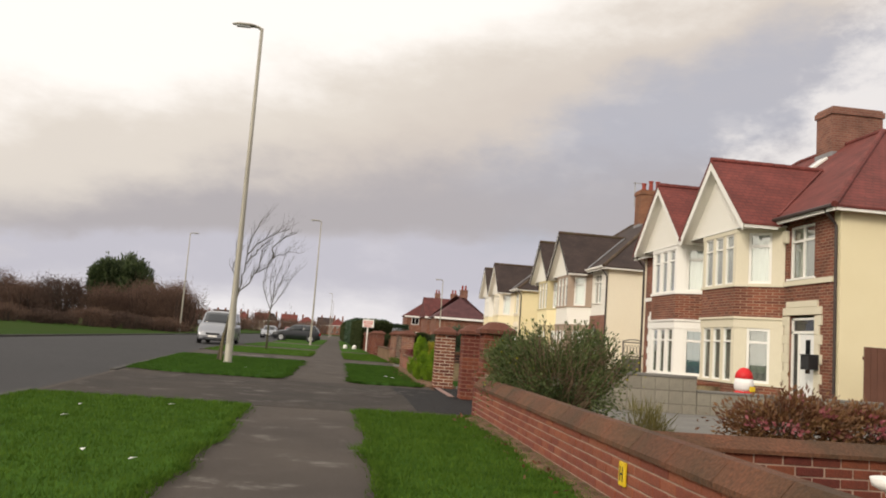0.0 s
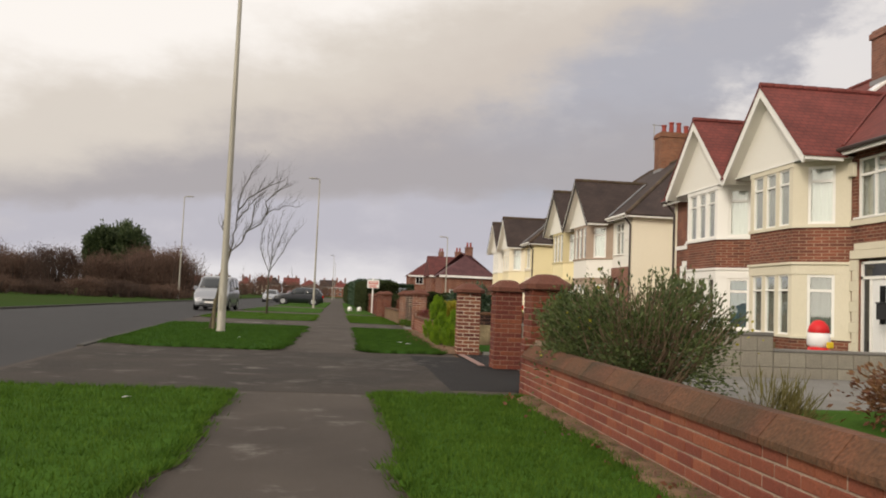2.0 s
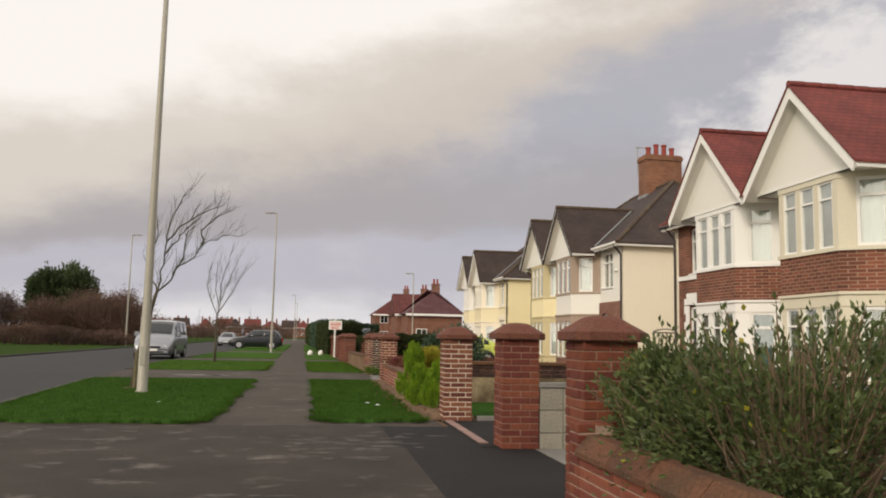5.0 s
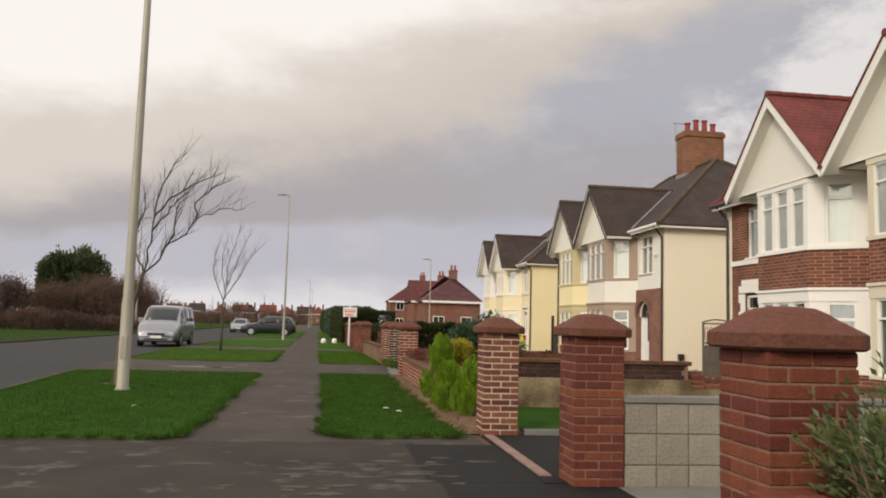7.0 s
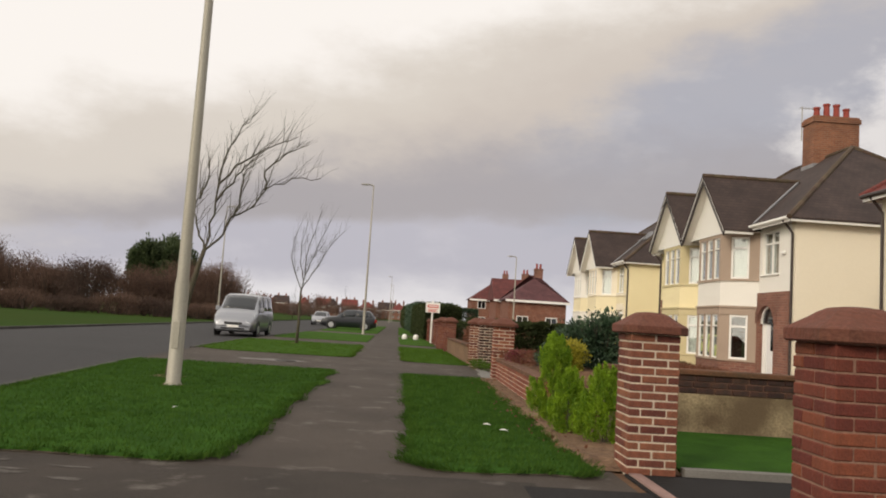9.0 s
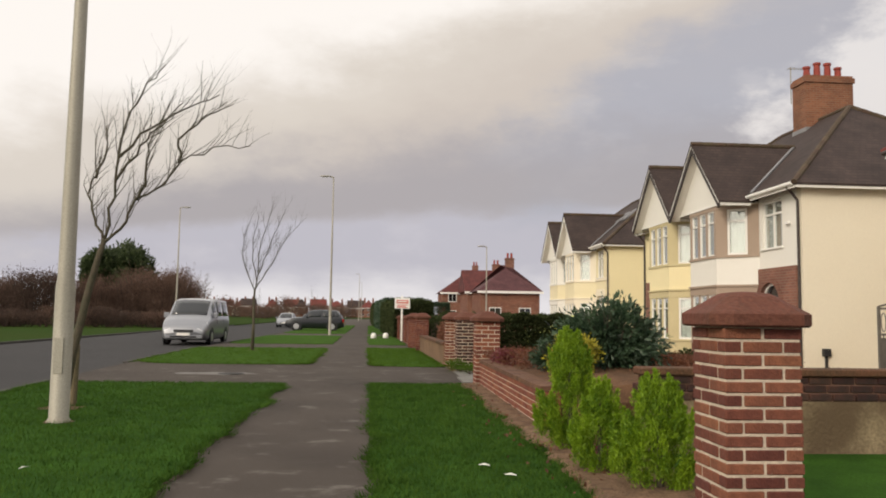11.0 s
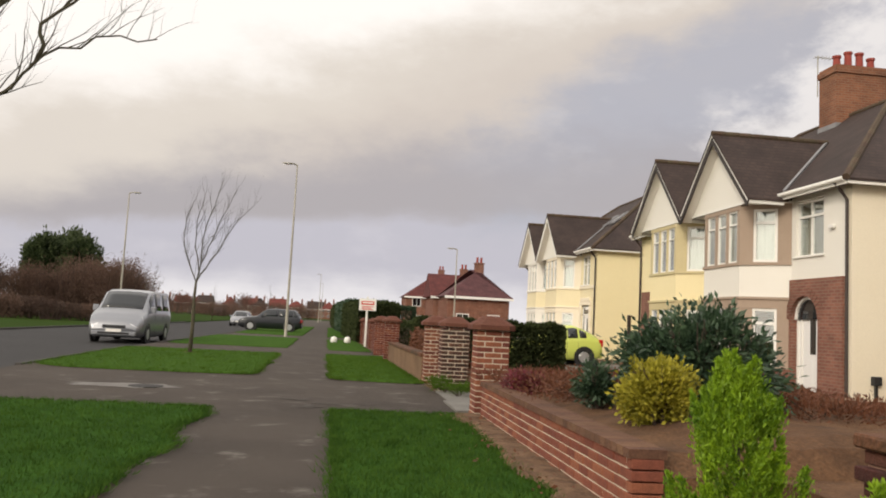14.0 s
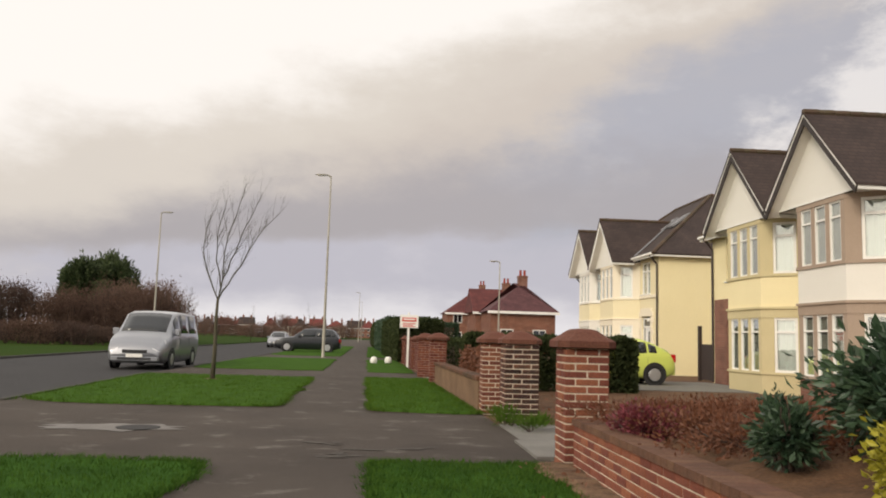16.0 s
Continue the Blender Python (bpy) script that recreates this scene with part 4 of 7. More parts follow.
# cross wall near the start, running back from the street wall
cw = thing("cross_wall", (2.12, 6.55, 0), "dark red brick cross wall with brown coping", "garden wall")
part("mortar_core", boxed(0, 8.5, 0.008, 0.2, -0.05, 0.45), "mortar_grey", cw)
for c in range(6):
    for i in range(36):
        lay(cw, (0.118 + i * 0.229 - 0.1 * (c % 2), 0.05, (c + 0.5) * 0.075), (0.216, 0.1, 0.064), "brick_red", rg)
prism_bm = bmesh.new()
prism(prism_bm, [(0, -0.04, 0.45), (0, 0.24, 0.45), (0, 0.24, 0.48), (0, 0.1, 0.56), (0, -0.04, 0.48)], (8.5, 0, 0))
part("coping", prism_bm, "coping", cw)

# walls and piers further along the street
rw = thing("rendered_wall", (1.74, 35.65, 0), "low tan rendered garden wall with brown coping", "garden wall", rz=1.75)
part("rendered_base", boxed(0, 0.2, 0, 7.65, -0.05, 0.52), "tan_wall", rw)
part("coping", boxed(-0.03, 0.23, 0, 7.65, 0.52, 0.60, bevel=0.012), "coping", rw)
for (yy, y1, hh, lab) in ((47.6, 53.2, 0.85, "red brick garden wall with flat coping"), (53.6, 60.0, 1.05, "tall red brick garden wall"), (60.4, 68.0, 0.95, "red brick garden wall with flat coping")):
    w = brick_wall("garden_wall", wall_x(yy) + 0.2, yy, y1, int(hh / 0.075), lab, "brick_red", coping="flat", singles=False)
    w.rotation_euler = (0, 0, math.atan2(wall_x(yy) - wall_x(y1), y1 - yy))
for yy in (53.4, 60.2, 68.2):
    pier((wall_x(yy) + 0.3, yy, 0), "red brick gate pier in the distance", mat="brick_red", courses=15)


# ---- houses ----
def window(parent, s_axis, origin, w, h, lights=1, transom=0.7, depth=0.07, frame_mat="white", curtain="curtain", name="window", bar=0.055):
    """A casement in an opening: s_axis is its width direction, origin its lower corner; the outside lies to the right of s_axis."""
    a = Vector(s_axis).normalized()
    nrm = Vector((a.y, -a.x, 0))
    o = Vector(origin)

    def bx(bm, s0, s1, z0, z1, d0, d1):
        pts = [o + a * s + nrm * d0 + Vector((0, 0, z)) for s, z in ((s0, z0), (s1, z0), (s1, z1), (s0, z1))]
        prism(bm, pts, nrm * (d1 - d0))

    wob = new(name)
    wob.parent = parent
    bm = bmesh.new()
    bx(bm, 0, bar, 0, h, -depth, 0)
    bx(bm, w - bar, w, 0, h, -depth, 0)
    bx(bm, bar, w - bar, 0, bar, -depth, 0)
    bx(bm, bar, w - bar, h - bar, h, -depth, 0)
    for i in range(1, lights):
        s = w * i / lights
        bx(bm, s - bar / 2, s + bar / 2, bar, h - bar, -depth, 0)
    if transom:
        bx(bm, bar, w - bar, h * transom - bar / 2, h * transom + bar / 2, -depth, 0.004)
    part("window_frame", bm, frame_mat, wob)
    bm = bmesh.new()
    bx(bm, bar * 0.6, w - bar * 0.6, bar * 0.6, h - bar * 0.6, -depth * 0.62, -depth * 0.5)
    p = part("pane", bm, "glass", wob)
    p.visible_shadow = False
    if curtain:
        bm = bmesh.new()
        k = max(6, int(w / 0.06))
        cols = [(i / k, 0.02 * math.sin(i * 2.1) + 0.012 * math.sin(i * 5.3)) for i in range(k + 1)]
        for f0, f1 in (((0, 0.32), (0.68, 1)) if w > 0.8 and curtain == "curtain_dark" else ((0, 1),)):
            vs = [[bm.verts.new(o + a * (w * s) + nrm * (-0.085 - dd) + Vector((0, 0, z))) for z in (0.0, h)] for s, dd in cols if f0 - 1e-6 <= s <= f1 + 1e-6]
            for u, v in zip(vs, vs[1:]):
                bm.faces.new((u[0], v[0], v[1], u[1]))
        part("curtain", bm, curtain, wob)
    return wob


def half_house(H, y0, s, st):
    """One half of a pair; s is -1 for the nearer half, +1 for the other, mirrored at the party wall y0."""
    X0, XB = 11.37, 10.42
    Y = lambda d: y0 + s * d
    yc = 2.02
    front = st["front"]

    def span(d0, d1):
        a, b = sorted((Y(d0), Y(d1)))
        return a, b

    # front wall beside the bay: window above, door below
    lo, hi = span(3.93, 6.10)
    L = hi - lo
    win = sorted((abs(Y(d) - hi) for d in (4.12, 5.28)))
    dr = sorted((abs(Y(d) - hi) for d in ((4.22, 5.38) if not st["porch"] else (4.0, 5.15))))
    bm = bmesh.new()
    if st["porch"]:
        panel(bm, (X0, hi, 2.8), (0, -1, 0), (1, 0, 0), L, 2.2, 0.25, [(win[0], win[1], 0.55, 1.98)])
    else:
        panel(bm, (X0, hi, 0), (0, -1, 0), (1, 0, 0), L, 5.0, 0.25, [(win[0], win[1], 3.35, 4.78), (dr[0], dr[1], 0, 2.42)])
    part("wall", bm, front, H)
    if st["porch"]:
        bm = bmesh.new()
        panel(bm, (X0 - 0.06, hi, 0), (0, -1, 0), (1, 0, 0), L, 2.8, 0.31, [(dr[0], dr[1], 0, 2.38)])
        part("porch_wall", bm, "porch_brick", H, "brown brick porch with round arch")
        # spandrels that turn the head of the opening into an arch
        bm = bmesh.new()
        r = (dr[1] - dr[0]) / 2
        mid = hi - (dr[0] + dr[1]) / 2
        zs = 2.38 - r
        for sg in (-1, 1):
            pts = [(X0 - 0.058, mid + sg * r, zs)] + [(X0 - 0.058, mid + sg * r * math.cos(t), zs + r * math.sin(t)) for t in [k / 10 * math.pi / 2 for k in range(1, 11)]] + [(X0 - 0.058, mid + sg * r, 2.38)]
            prism(bm, pts, (0.3, 0, 0))
        part("arch", bm, "porch_brick", H)
        for k in range(17):
            t = (k + 0.5) / 17 * math.pi
            c, sn = math.cos(t), math.sin(t)
            bm = bmesh.new()
            dt = math.pi / 17 / 2 * 0.86
            pts = [(X0 - 0.075, mid + rr * math.cos(u), zs + rr * math.sin(u)) for rr, u in ((r, t - dt), (r + 0.22, t - dt), (r + 0.22, t + dt), (r, t + dt))]
            prism(bm, pts, (0.05, 0, 0))
            part("arch_brick", bm, "porch_brick", H)
        bm = bmesh.new()
        for k in range(12):
            t0, t1 = k / 12 * math.pi, (k + 1) / 12 * math.pi
            prism(bm, [(X0 + 0.05, mid + rr * math.cos(u), zs + rr * math.sin(u)) for rr, u in ((r - 0.07, t0), (r - 0.002, t0), (r - 0.002, t1), (r - 0.07, t1))], (0.08, 0, 0))
        part("fanlight_frame", bm, "white", H, "white arched fanlight frame")
        bm = bmesh.new()
        prism(bm, [(X0 + 0.10, mid + (r - 0.06) * math.cos(k / 12 * math.pi), zs + (r - 0.06) * math.sin(k / 12 * math.pi)) for k in range(13)], (0.012, 0, 0))
        part("fanlight_pane", bm, "car_glass", H)
        dx = X0 + 0.12
    else:
        dx = X0 + 0.05
    # door with frame, side light and fanlight
    d_lo, d_hi = hi - dr[1], hi - dr[0]
    door = new("front_door")
    door.parent = H
    dw = d_hi - d_lo
    bm = bmesh.new()
    top = 2.36
    for a, b, c, d in ((d_lo, d_lo + 0.07, 0, top), (d_hi - 0.07, d_hi, 0, top), (d_lo, d_hi, top - 0.06, top), (d_lo, d_hi, 1.95, 2.02)):
        box(bm, dx, dx + 0.09, a, b, c, d)
    side_w = 0.24 if not st["porch"] else 0.12
    box(bm, dx, dx + 0.09, d_hi - 0.07 - side_w - 0.05, d_hi - 0.07 - side_w, 0, 1.95)
    part("door_frame", bm, "white", door)
    bm = boxed(dx + 0.03, dx + 0.075, d_lo + 0.075, d_hi - 0.125 - side_w, 0.05, 1.945, bevel=0.006)
    leaf_w = d_hi - 0.125 - side_w - d_lo - 0.075
    for q in range(2):
        box(bm, dx + 0.02, dx + 0.032, d_lo + 0.13 + q * leaf_w * 0.46, d_lo + 0.075 + leaf_w * (0.44 + q * 0.46), 0.15, 0.8)
    part("door_leaf", bm, "door_white", door, "white panelled door")
    if st["paned"]:
        g0, g1 = d_lo + 0.075 + leaf_w * 0.16, d_lo + 0.075 + leaf_w * 0.84
        part("door_glazing", boxed(dx + 0.022, dx + 0.034, g0, g1, 0.30, 1.84), "car_glass", door)
        for k in range(1, 5):
            z = 0.30 + 1.54 * k / 5
            part("glazing_bar", boxed(dx + 0.012, dx + 0.0215, g0, g1, z - 0.018, z + 0.018), "door_white", door)
        part("glazing_bar", boxed(dx + 0.010, dx + 0.0215, (g0 + g1) / 2 - 0.018, (g0 + g1) / 2 + 0.018, 0.30, 1.84), "door_white", door)
    else:
        part("door_glazing", boxed(dx + 0.022, dx + 0.034, d_lo + 0.075 + leaf_w * 0.36, d_lo + 0.075 + leaf_w * 0.64, 0.95, 1.8), "car_glass", door)
    part("side_light", boxed(dx + 0.04, dx + 0.05, d_hi - 0.07 - side_w, d_hi - 0.07, 0.1, 1.95), "car_glass" if not st["porch"] else "door_white", door)
    part("fanlight", boxed(dx + 0.04, dx + 0.05, d_lo + 0.07, d_hi - 0.07, 2.02, top - 0.06), "car_glass", door)
    part("handle", boxed(dx + 0.0, dx + 0.03, d_lo + 0.11, d_lo + 0.14, 0.95, 1.12, bevel=0.005), "steel", door)
    if not st["porch"]:
        # toothed stone surround with a stepped head
        for k in range(10):
            e = 0.30 if k % 2 else 0.20
            z0 = k * 0.24
            part("surround_block", boxed(X0 - 0.045, X0 + 0.02, d_lo - e, d_lo - 0.002, z0, z0 + 0.237, bevel=0.006), st["surround"], H)
            part("surround_block", boxed(X0 - 0.045, X0 + 0.02, d_hi + 0.002, d_hi + e, z0, z0 + 0.237, bevel=0.006), st["surround"], H)
        part("door_lintel", boxed(X0 - 0.05, X0 + 0.02, d_lo - 0.28, d_hi + 0.28, 2.424, 2.62, bevel=0.006), st["surround"], H, "painted stone door head")
        part("door_lintel", boxed(X0 - 0.055, X0 + 0.02, d_lo - 0.12, d_hi + 0.12, 2.622, 2.78, bevel=0.006), st["surround"], H, "painted stone door head")
        part("string_course", boxed(X0 - 0.05, X0 + 0.02, lo, hi, 3.20, 3.33), st["bay"], H)
    # upper window
    w_lo, w_hi = hi - win[1], hi - win[0]
    # the greyed curtain stands in for dull reflections on this glass
    window(H, (0, -1, 0), (X0 + 0.06, w_hi, 3.36), w_hi - w_lo, 1.41, 2, 0.72, curtain="net_dim_reflection")
    part("window_sill", boxed(X0 - 0.06, X0 + 0.03, w_lo - 0.06, w_hi + 0.06, 3.335, 3.385, bevel=0.008), "white", H)
    # side wall
    ys = Y(6.35)
    bm = bmesh.new()
    inw = (0, -s, 0)
    panel(bm, (X0, ys, 0), (1, 0, 0), inw, 8.2, 5.0, 0.25)
    part("side_wall", bm, st["side"], H, "plain rendered side wall")
    # bay: two storeys of lights with cants
    plan = [(X0, Y(yc - 1.9)), (XB, Y(yc - 1.03)), (XB, Y(yc + 1.03)), (X0, Y(yc + 1.9))]
    if s > 0:
        plan = plan[::-1]
    # order runs from high y to low y so that the outside lies to the right of travel
    plan = sorted(plan, key=lambda p: -p[1])

    def ring(z0, z1, mat, name, out=0.0, label=""):
        bm = bmesh.new()
        cy = Y(yc)
        pts = []
        for px, py in plan:
            v = Vector((px - (X0 + 0.6), py - cy, 0))
            k = 1 + out / max(v.length, 0.1)
            pts.append((X0 + 0.6 + v.x * k if px < X0 - 0.01 else X0 + 0.02, cy + v.y * k, z0))
        prism(bm, pts, (0, 0, z1 - z0))
        return part(name, bm, mat, H, label)

    ring(-0.05, 0.52, st["base"], "bay_base")
    ring(0.52, 0.585, st["bay"], "bay_sill", 0.05)
    ring(2.06, 2.30, st["bay"], "bay_head", 0.02)
    ring(2.30, 2.36, st["bay"], "bay_cornice", 0.07)
    ring(2.36, 3.19, st["apron"], "bay_apron", 0.0, "band of wall between the bay windows")
    ring(3.19, 3.27, st["bay"], "bay_sill", 0.05)
    ring(4.68, 4.80, st["bay"], "bay_head", 0.02)
    for z0, z1 in ((0.585, 2.06), (3.27, 4.68)):
        for i in range(3):
            p, q = Vector((*plan[i], 0)), Vector((*plan[i + 1], 0))
            d = (q - p).normalized()
            length = (q - p).length
            n_out = Vector((d.y, -d.x, 0))
            inw = -n_out
            if i == 1:
                lights, edge, mul = 3, 0.16, 0.15
            else:
                lights, edge, mul = 1, 0.34, 0.0
            lw = (length - 2 * edge - (lights - 1) * mul) / lights
            holes = [(edge + k * (lw + mul), edge + k * (lw + mul) + lw, 0.0001, z1 - z0 - 0.0001) for k in range(lights)]
            cuts = [0] + [v for hh in holes for v in hh[:2]] + [length]
            for k in range(0, len(cuts), 2):
                a, b = cuts[k], cuts[k + 1]
                pts = [p + d * a + Vector((0, 0, z0)), p + d * b + Vector((0, 0, z0)), p + d * b + inw * 0.12 + Vector((0, 0, z0)), p + d * a + inw * 0.12 + Vector((0, 0, z0))]
                part("mullion", prism(bmesh.new(), pts, (0, 0, z1 - z0)), st["bay"], H)
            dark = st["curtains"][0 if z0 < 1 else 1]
            # front lights: dim pane reflection painted into the curtain colour
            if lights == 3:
                dark = "net_dim_reflection"
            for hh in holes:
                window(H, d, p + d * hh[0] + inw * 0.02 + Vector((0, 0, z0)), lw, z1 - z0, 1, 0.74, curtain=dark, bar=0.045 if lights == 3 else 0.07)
    # dark room behind the bay and floor between storeys
    bm = boxed(X0 + 1.6, X0 + 1.66, min(Y(0.1), Y(6.2)), max(Y(0.1), Y(6.2)), 0.05, 4.9)
    part("room_wall", bm, "interior", H)
    part("floor_slab", boxed(X0 + 0.26, X0 + 1.6, min(Y(0.1), Y(6.1)), max(Y(0.1), Y(6.1)), 2.4, 2.6), "interior", H)
    # gable over the bay
    gz0, gz1, hw = 4.80, 6.78, 1.92
    cy = Y(yc)
    bm = bmesh.new()
    prism(bm, [(XB - 0.02, cy - hw + 0.05, gz0), (XB - 0.02, cy + hw - 0.05, gz0), (XB - 0.02, cy, gz1)], (0.12, 0, 0))
    part("gable", bm, st["gable"], H, "pale rendered gable over the bay window")
    XF = 10.08
    bm = bmesh.new()
    for sg in (-1, 1):
        pts = [(XF, cy, 6.93), (XF, cy, 6.66), (XF, cy + sg * 1.98, 4.62), (XF, cy + sg * 2.06, 4.80)]
        prism(bm, pts, (0.035, 0, 0))
    part("bargeboard", bm, st["barge"], H, "painted bargeboards under the roof edge")
    if st["barge"] != "white":
        bm = bmesh.new()
        for sg in (-1, 1):
            prism(bm, [(XF - 0.012, cy, 6.945), (XF - 0.012, cy, 6.885), (XF - 0.012, cy + sg * 2.03, 4.755), (XF - 0.012, cy + sg * 2.06, 4.81)], (0.01, 0, 0))
        part("verge_trim", bm, "white", H, "thin white trim along the gable edge")
    bm = bmesh.new()
    for sg in (-1, 1):
        prism(bm, [(XF + 0.036, cy, 6.72), (XF + 0.036, cy, 6.76), (XF + 0.036, cy + sg * 2.0, 4.72), (XF + 0.036, cy + sg * 2.0, 4.68)], (XB - XF - 0.02, 0, 0))
    part("gable_soffit", bm, st["gable"], H)
    bm = boxed(XF + 0.3, X0 + 0.1, cy - 1.98, cy + 1.98, 4.80, 4.845)
    part("bay_ceiling", bm, "white", H)
    for sg in (-1, 1):
        a, b = sorted((cy + sg * 2.03, cy + sg * 2.06))
        part("gable_fascia", boxed(XF + 0.036, 11.06, a, b, 4.70, 4.82), "white", H)
    # roof of the gable, running back into the main slope
    run = XF - 0.03
    bm = bmesh.new()
    for sg in (-1, 1):
        a = [(run, cy, 6.98), (run, cy + sg * 2.09, 4.83), (11.15, cy + sg * 2.09, 4.83), (13.62, cy, 6.98)]
        low = [(x, y, z - 0.045) for x, y, z in a]
        vs = [bm.verts.new(p) for p in a] + [bm.verts.new(p) for p in low]
        for f in ((0, 1, 2, 3), (7, 6, 5, 4), (0, 4, 5, 1), (1, 5, 6, 2)):
            bm.faces.new([vs[i] for i in f])
    bmesh.ops.recalc_face_normals(bm, faces=bm.faces)
    part("gable_roof", bm, st["roof"], H)
    bm = bmesh.new()
    for k in range(9):
        x = run + 0.02 + k * 0.39
        tube(bm, [(x, cy, 6.975), (x + 0.375, cy, 6.985)], [0.085, 0.085], 8)
    tagged(part("ridge_capping", bm, "ridge" if st["roof"] != "roof_red" else "roof_red", H), kind="stuff")
    bm = bmesh.new()
    beam(bm, (11.12, cy + s * 1.95, 5.10), (13.55, cy + s * 0.02, 7.0), 0.07, 0.05)
    part("valley", bm, "lead" if st["roof"] != "roof_red" else "roof_red", H, "lead valley between the roof slopes")
    # gutter, fascia, downpipe
    a, b = span(3.95, 6.6)
    part("fascia", boxed(11.02, 11.06, a, b, 4.84, 4.95), "white", H)
    bm = bmesh.new()
    tube(bm, [(10.98, a, 4.96), (10.98, b, 4.96)], [0.055, 0.055], 8)
    part("gutter", bm, st["gutter"], H)
    bm = bmesh.new()
    yp = Y(6.25)
    tube(bm, [(11.0, yp, 4.92), (11.15, yp, 4.75), (11.31, yp, 4.55), (11.31, yp, 0.05)], [0.038] * 4, 8)
    part("downpipe", bm, "dark_trim", H)
    part("side_fascia", boxed(X0 - 0.3, 19.85, *sorted((Y(6.60), Y(6.64))), 4.85, 4.95), "white", H)


def pair(name, y0, label, st_near, st_far, roof, pots=True, chimney=True, top=9.98, cy=0.0, group="semi-detached houses"):
    H = thing(name, (0, 0, 0), label, "house", group)
    half_house(H, y0, -1, st_near)
    half_house(H, y0, 1, st_far)
    X0, X1 = 11.37, 19.57
    part("back_wall", boxed(X1, X1 + 0.25, y0 - 6.35, y0 + 6.35, 0, 5.0), st_near["side"], H)
    part("party_wall", boxed(X0 + 0.02, X1, y0 - 0.1, y0 + 0.1, 0, 5.0), "house_brick", H)
    part("party_pier", boxed(X0 - 0.02, X0 + 0.25, y0 - 0.13, y0 + 0.13, 0, 4.8), st_near["front"], H)
    # hipped main roof
    ex0, ex1, ey0, ey1, ez, rx, rz = 11.0, 19.95, y0 - 6.66, y0 + 6.66, 4.98, 15.4, 8.36
    r0, r1 = y0 - 2.2, y0 + 2.2
    bm = bmesh.new()
    vs = [bm.verts.new(p) for p in ((ex0, ey0, ez), (ex1, ey0, ez), (ex1, ey1, ez), (ex0, ey1, ez), (rx, r0, rz), (rx, r1, rz), (ex0, ey0, ez - 0.06), (ex1, ey0, ez - 0.06), (ex1, ey1, ez - 0.06), (ex0, ey1, ez - 0.06))]
    for f in ((0, 4, 5, 3), (1, 2, 5, 4), (0, 1, 4), (2, 3, 5), (6, 7, 1, 0), (7, 8, 2, 1), (8, 9, 3, 2), (9, 6, 0, 3), (9, 8, 7, 6)):
        bm.faces.new([vs[i] for i in f])
    bmesh.ops.recalc_face_normals(bm, faces=bm.faces)
    part("roof", bm, roof, H, "hipped tiled roof")
    bm = bmesh.new()
    for a, b in (((ex0, ey0, ez), (rx, r0, rz)), ((ex0, ey1, ez), (rx, r1, rz)), ((rx, r0, rz), (rx, r1, rz)), ((ex1, ey0, ez), (rx, r0, rz))):
        a, b = Vector(a), Vector(b)
        n = int((b - a).length / 0.4)
        for k in range(n):
            p, q = a.lerp(b, k / n), a.lerp(b, (k + 0.95) / n)
            tube(bm, [p, q], [0.085, 0.09], 7)
    tagged(part("ridge_capping", bm, "ridge" if roof != "roof_red" else "roof_red", H), kind="stuff")
    if not chimney:
        return H
    yk = y0 + cy
    cx0, cx1, cw = rx - 0.5, rx + 1.25, 0.45
    bm = boxed(cx0, cx1, yk - cw, yk + cw, 7.2, top - 0.26)
    box(bm, cx0 - 0.05, cx1 + 0.05, yk - cw - 0.05, yk + cw + 0.05, top - 0.26, top - 0.08)
    box(bm, cx0, cx1, yk - cw, yk + cw, top - 0.08, top)
    ch = part("chimney", bm, "chimney_brick" if pots else "porch_brick", H)
    part("flashing", boxed(cx0 - 0.03, cx0 + 0.35, yk - cw - 0.03, yk + cw + 0.03, 7.95, 8.10), "lead", ch)
    if pots:
        for k in range(4):
            bm = bmesh.new()
            hh = (0.42, 0.58, 0.58, 0.44)[k]
            lathe(bm, [(0.13, 0), (0.12, 0.1), (0.105, hh - 0.1), (0.135, hh - 0.06), (0.135, hh), (0.09, hh)], (cx0 + 0.30 + k * 0.39, yk, top), 12)
            part("chimney_pot", bm, "pot", ch)
        bm = bmesh.new()
        ax, ay = cx0 - 0.02, yk + cw + 0.06
        tube(bm, [(ax, ay, top - 0.8), (ax, ay, top + 0.57)], [0.018, 0.018], 6)
        tube(bm, [(ax - 0.1, ay, top + 0.52), (ax + 0.5, ay, top + 0.52)], [0.012, 0.012], 5)
        for k in range(5):
            tube(bm, [(ax - 0.05 + k * 0.13, ay - 0.16, top + 0.52), (ax - 0.05 + k * 0.13, ay + 0.16, top + 0.52)], [0.008, 0.008], 4)
        part("aerial", bm, "steel", ch)
    return H


ST = lambda **k: dict(dict(front="house_brick", bay="cream_paint", apron="house_brick", base="house_brick", gable="white_render", side="cream_render", porch=False, surround="cream_paint", barge="white", paned=False, roof="roof_red", gutter="white", curtains=("curtain_dark", "curtain")), **k)
near1 = ST(side="pale_yellow", gutter="dark_trim", curtains=("blind", "curtain"))
far1 = ST(bay="white", surround="white", paned=True, gable="white_render", gutter="dark_trim", curtains=("curtain_dark", "curtain"))
near2 = ST(front="white_render", bay="brown_stone", apron="white_render", base="porch_brick", porch=True, roof="roof_brown", side="cream_render", barge="dark_board", curtains=(None, "curtain"))
far2 = ST(front="yellow", bay="tan_stone", apron="yellow", base="tan_stone", porch=True, roof="roof_brown", side="yellow", barge="dark_board", curtains=("curtain", "curtain"))
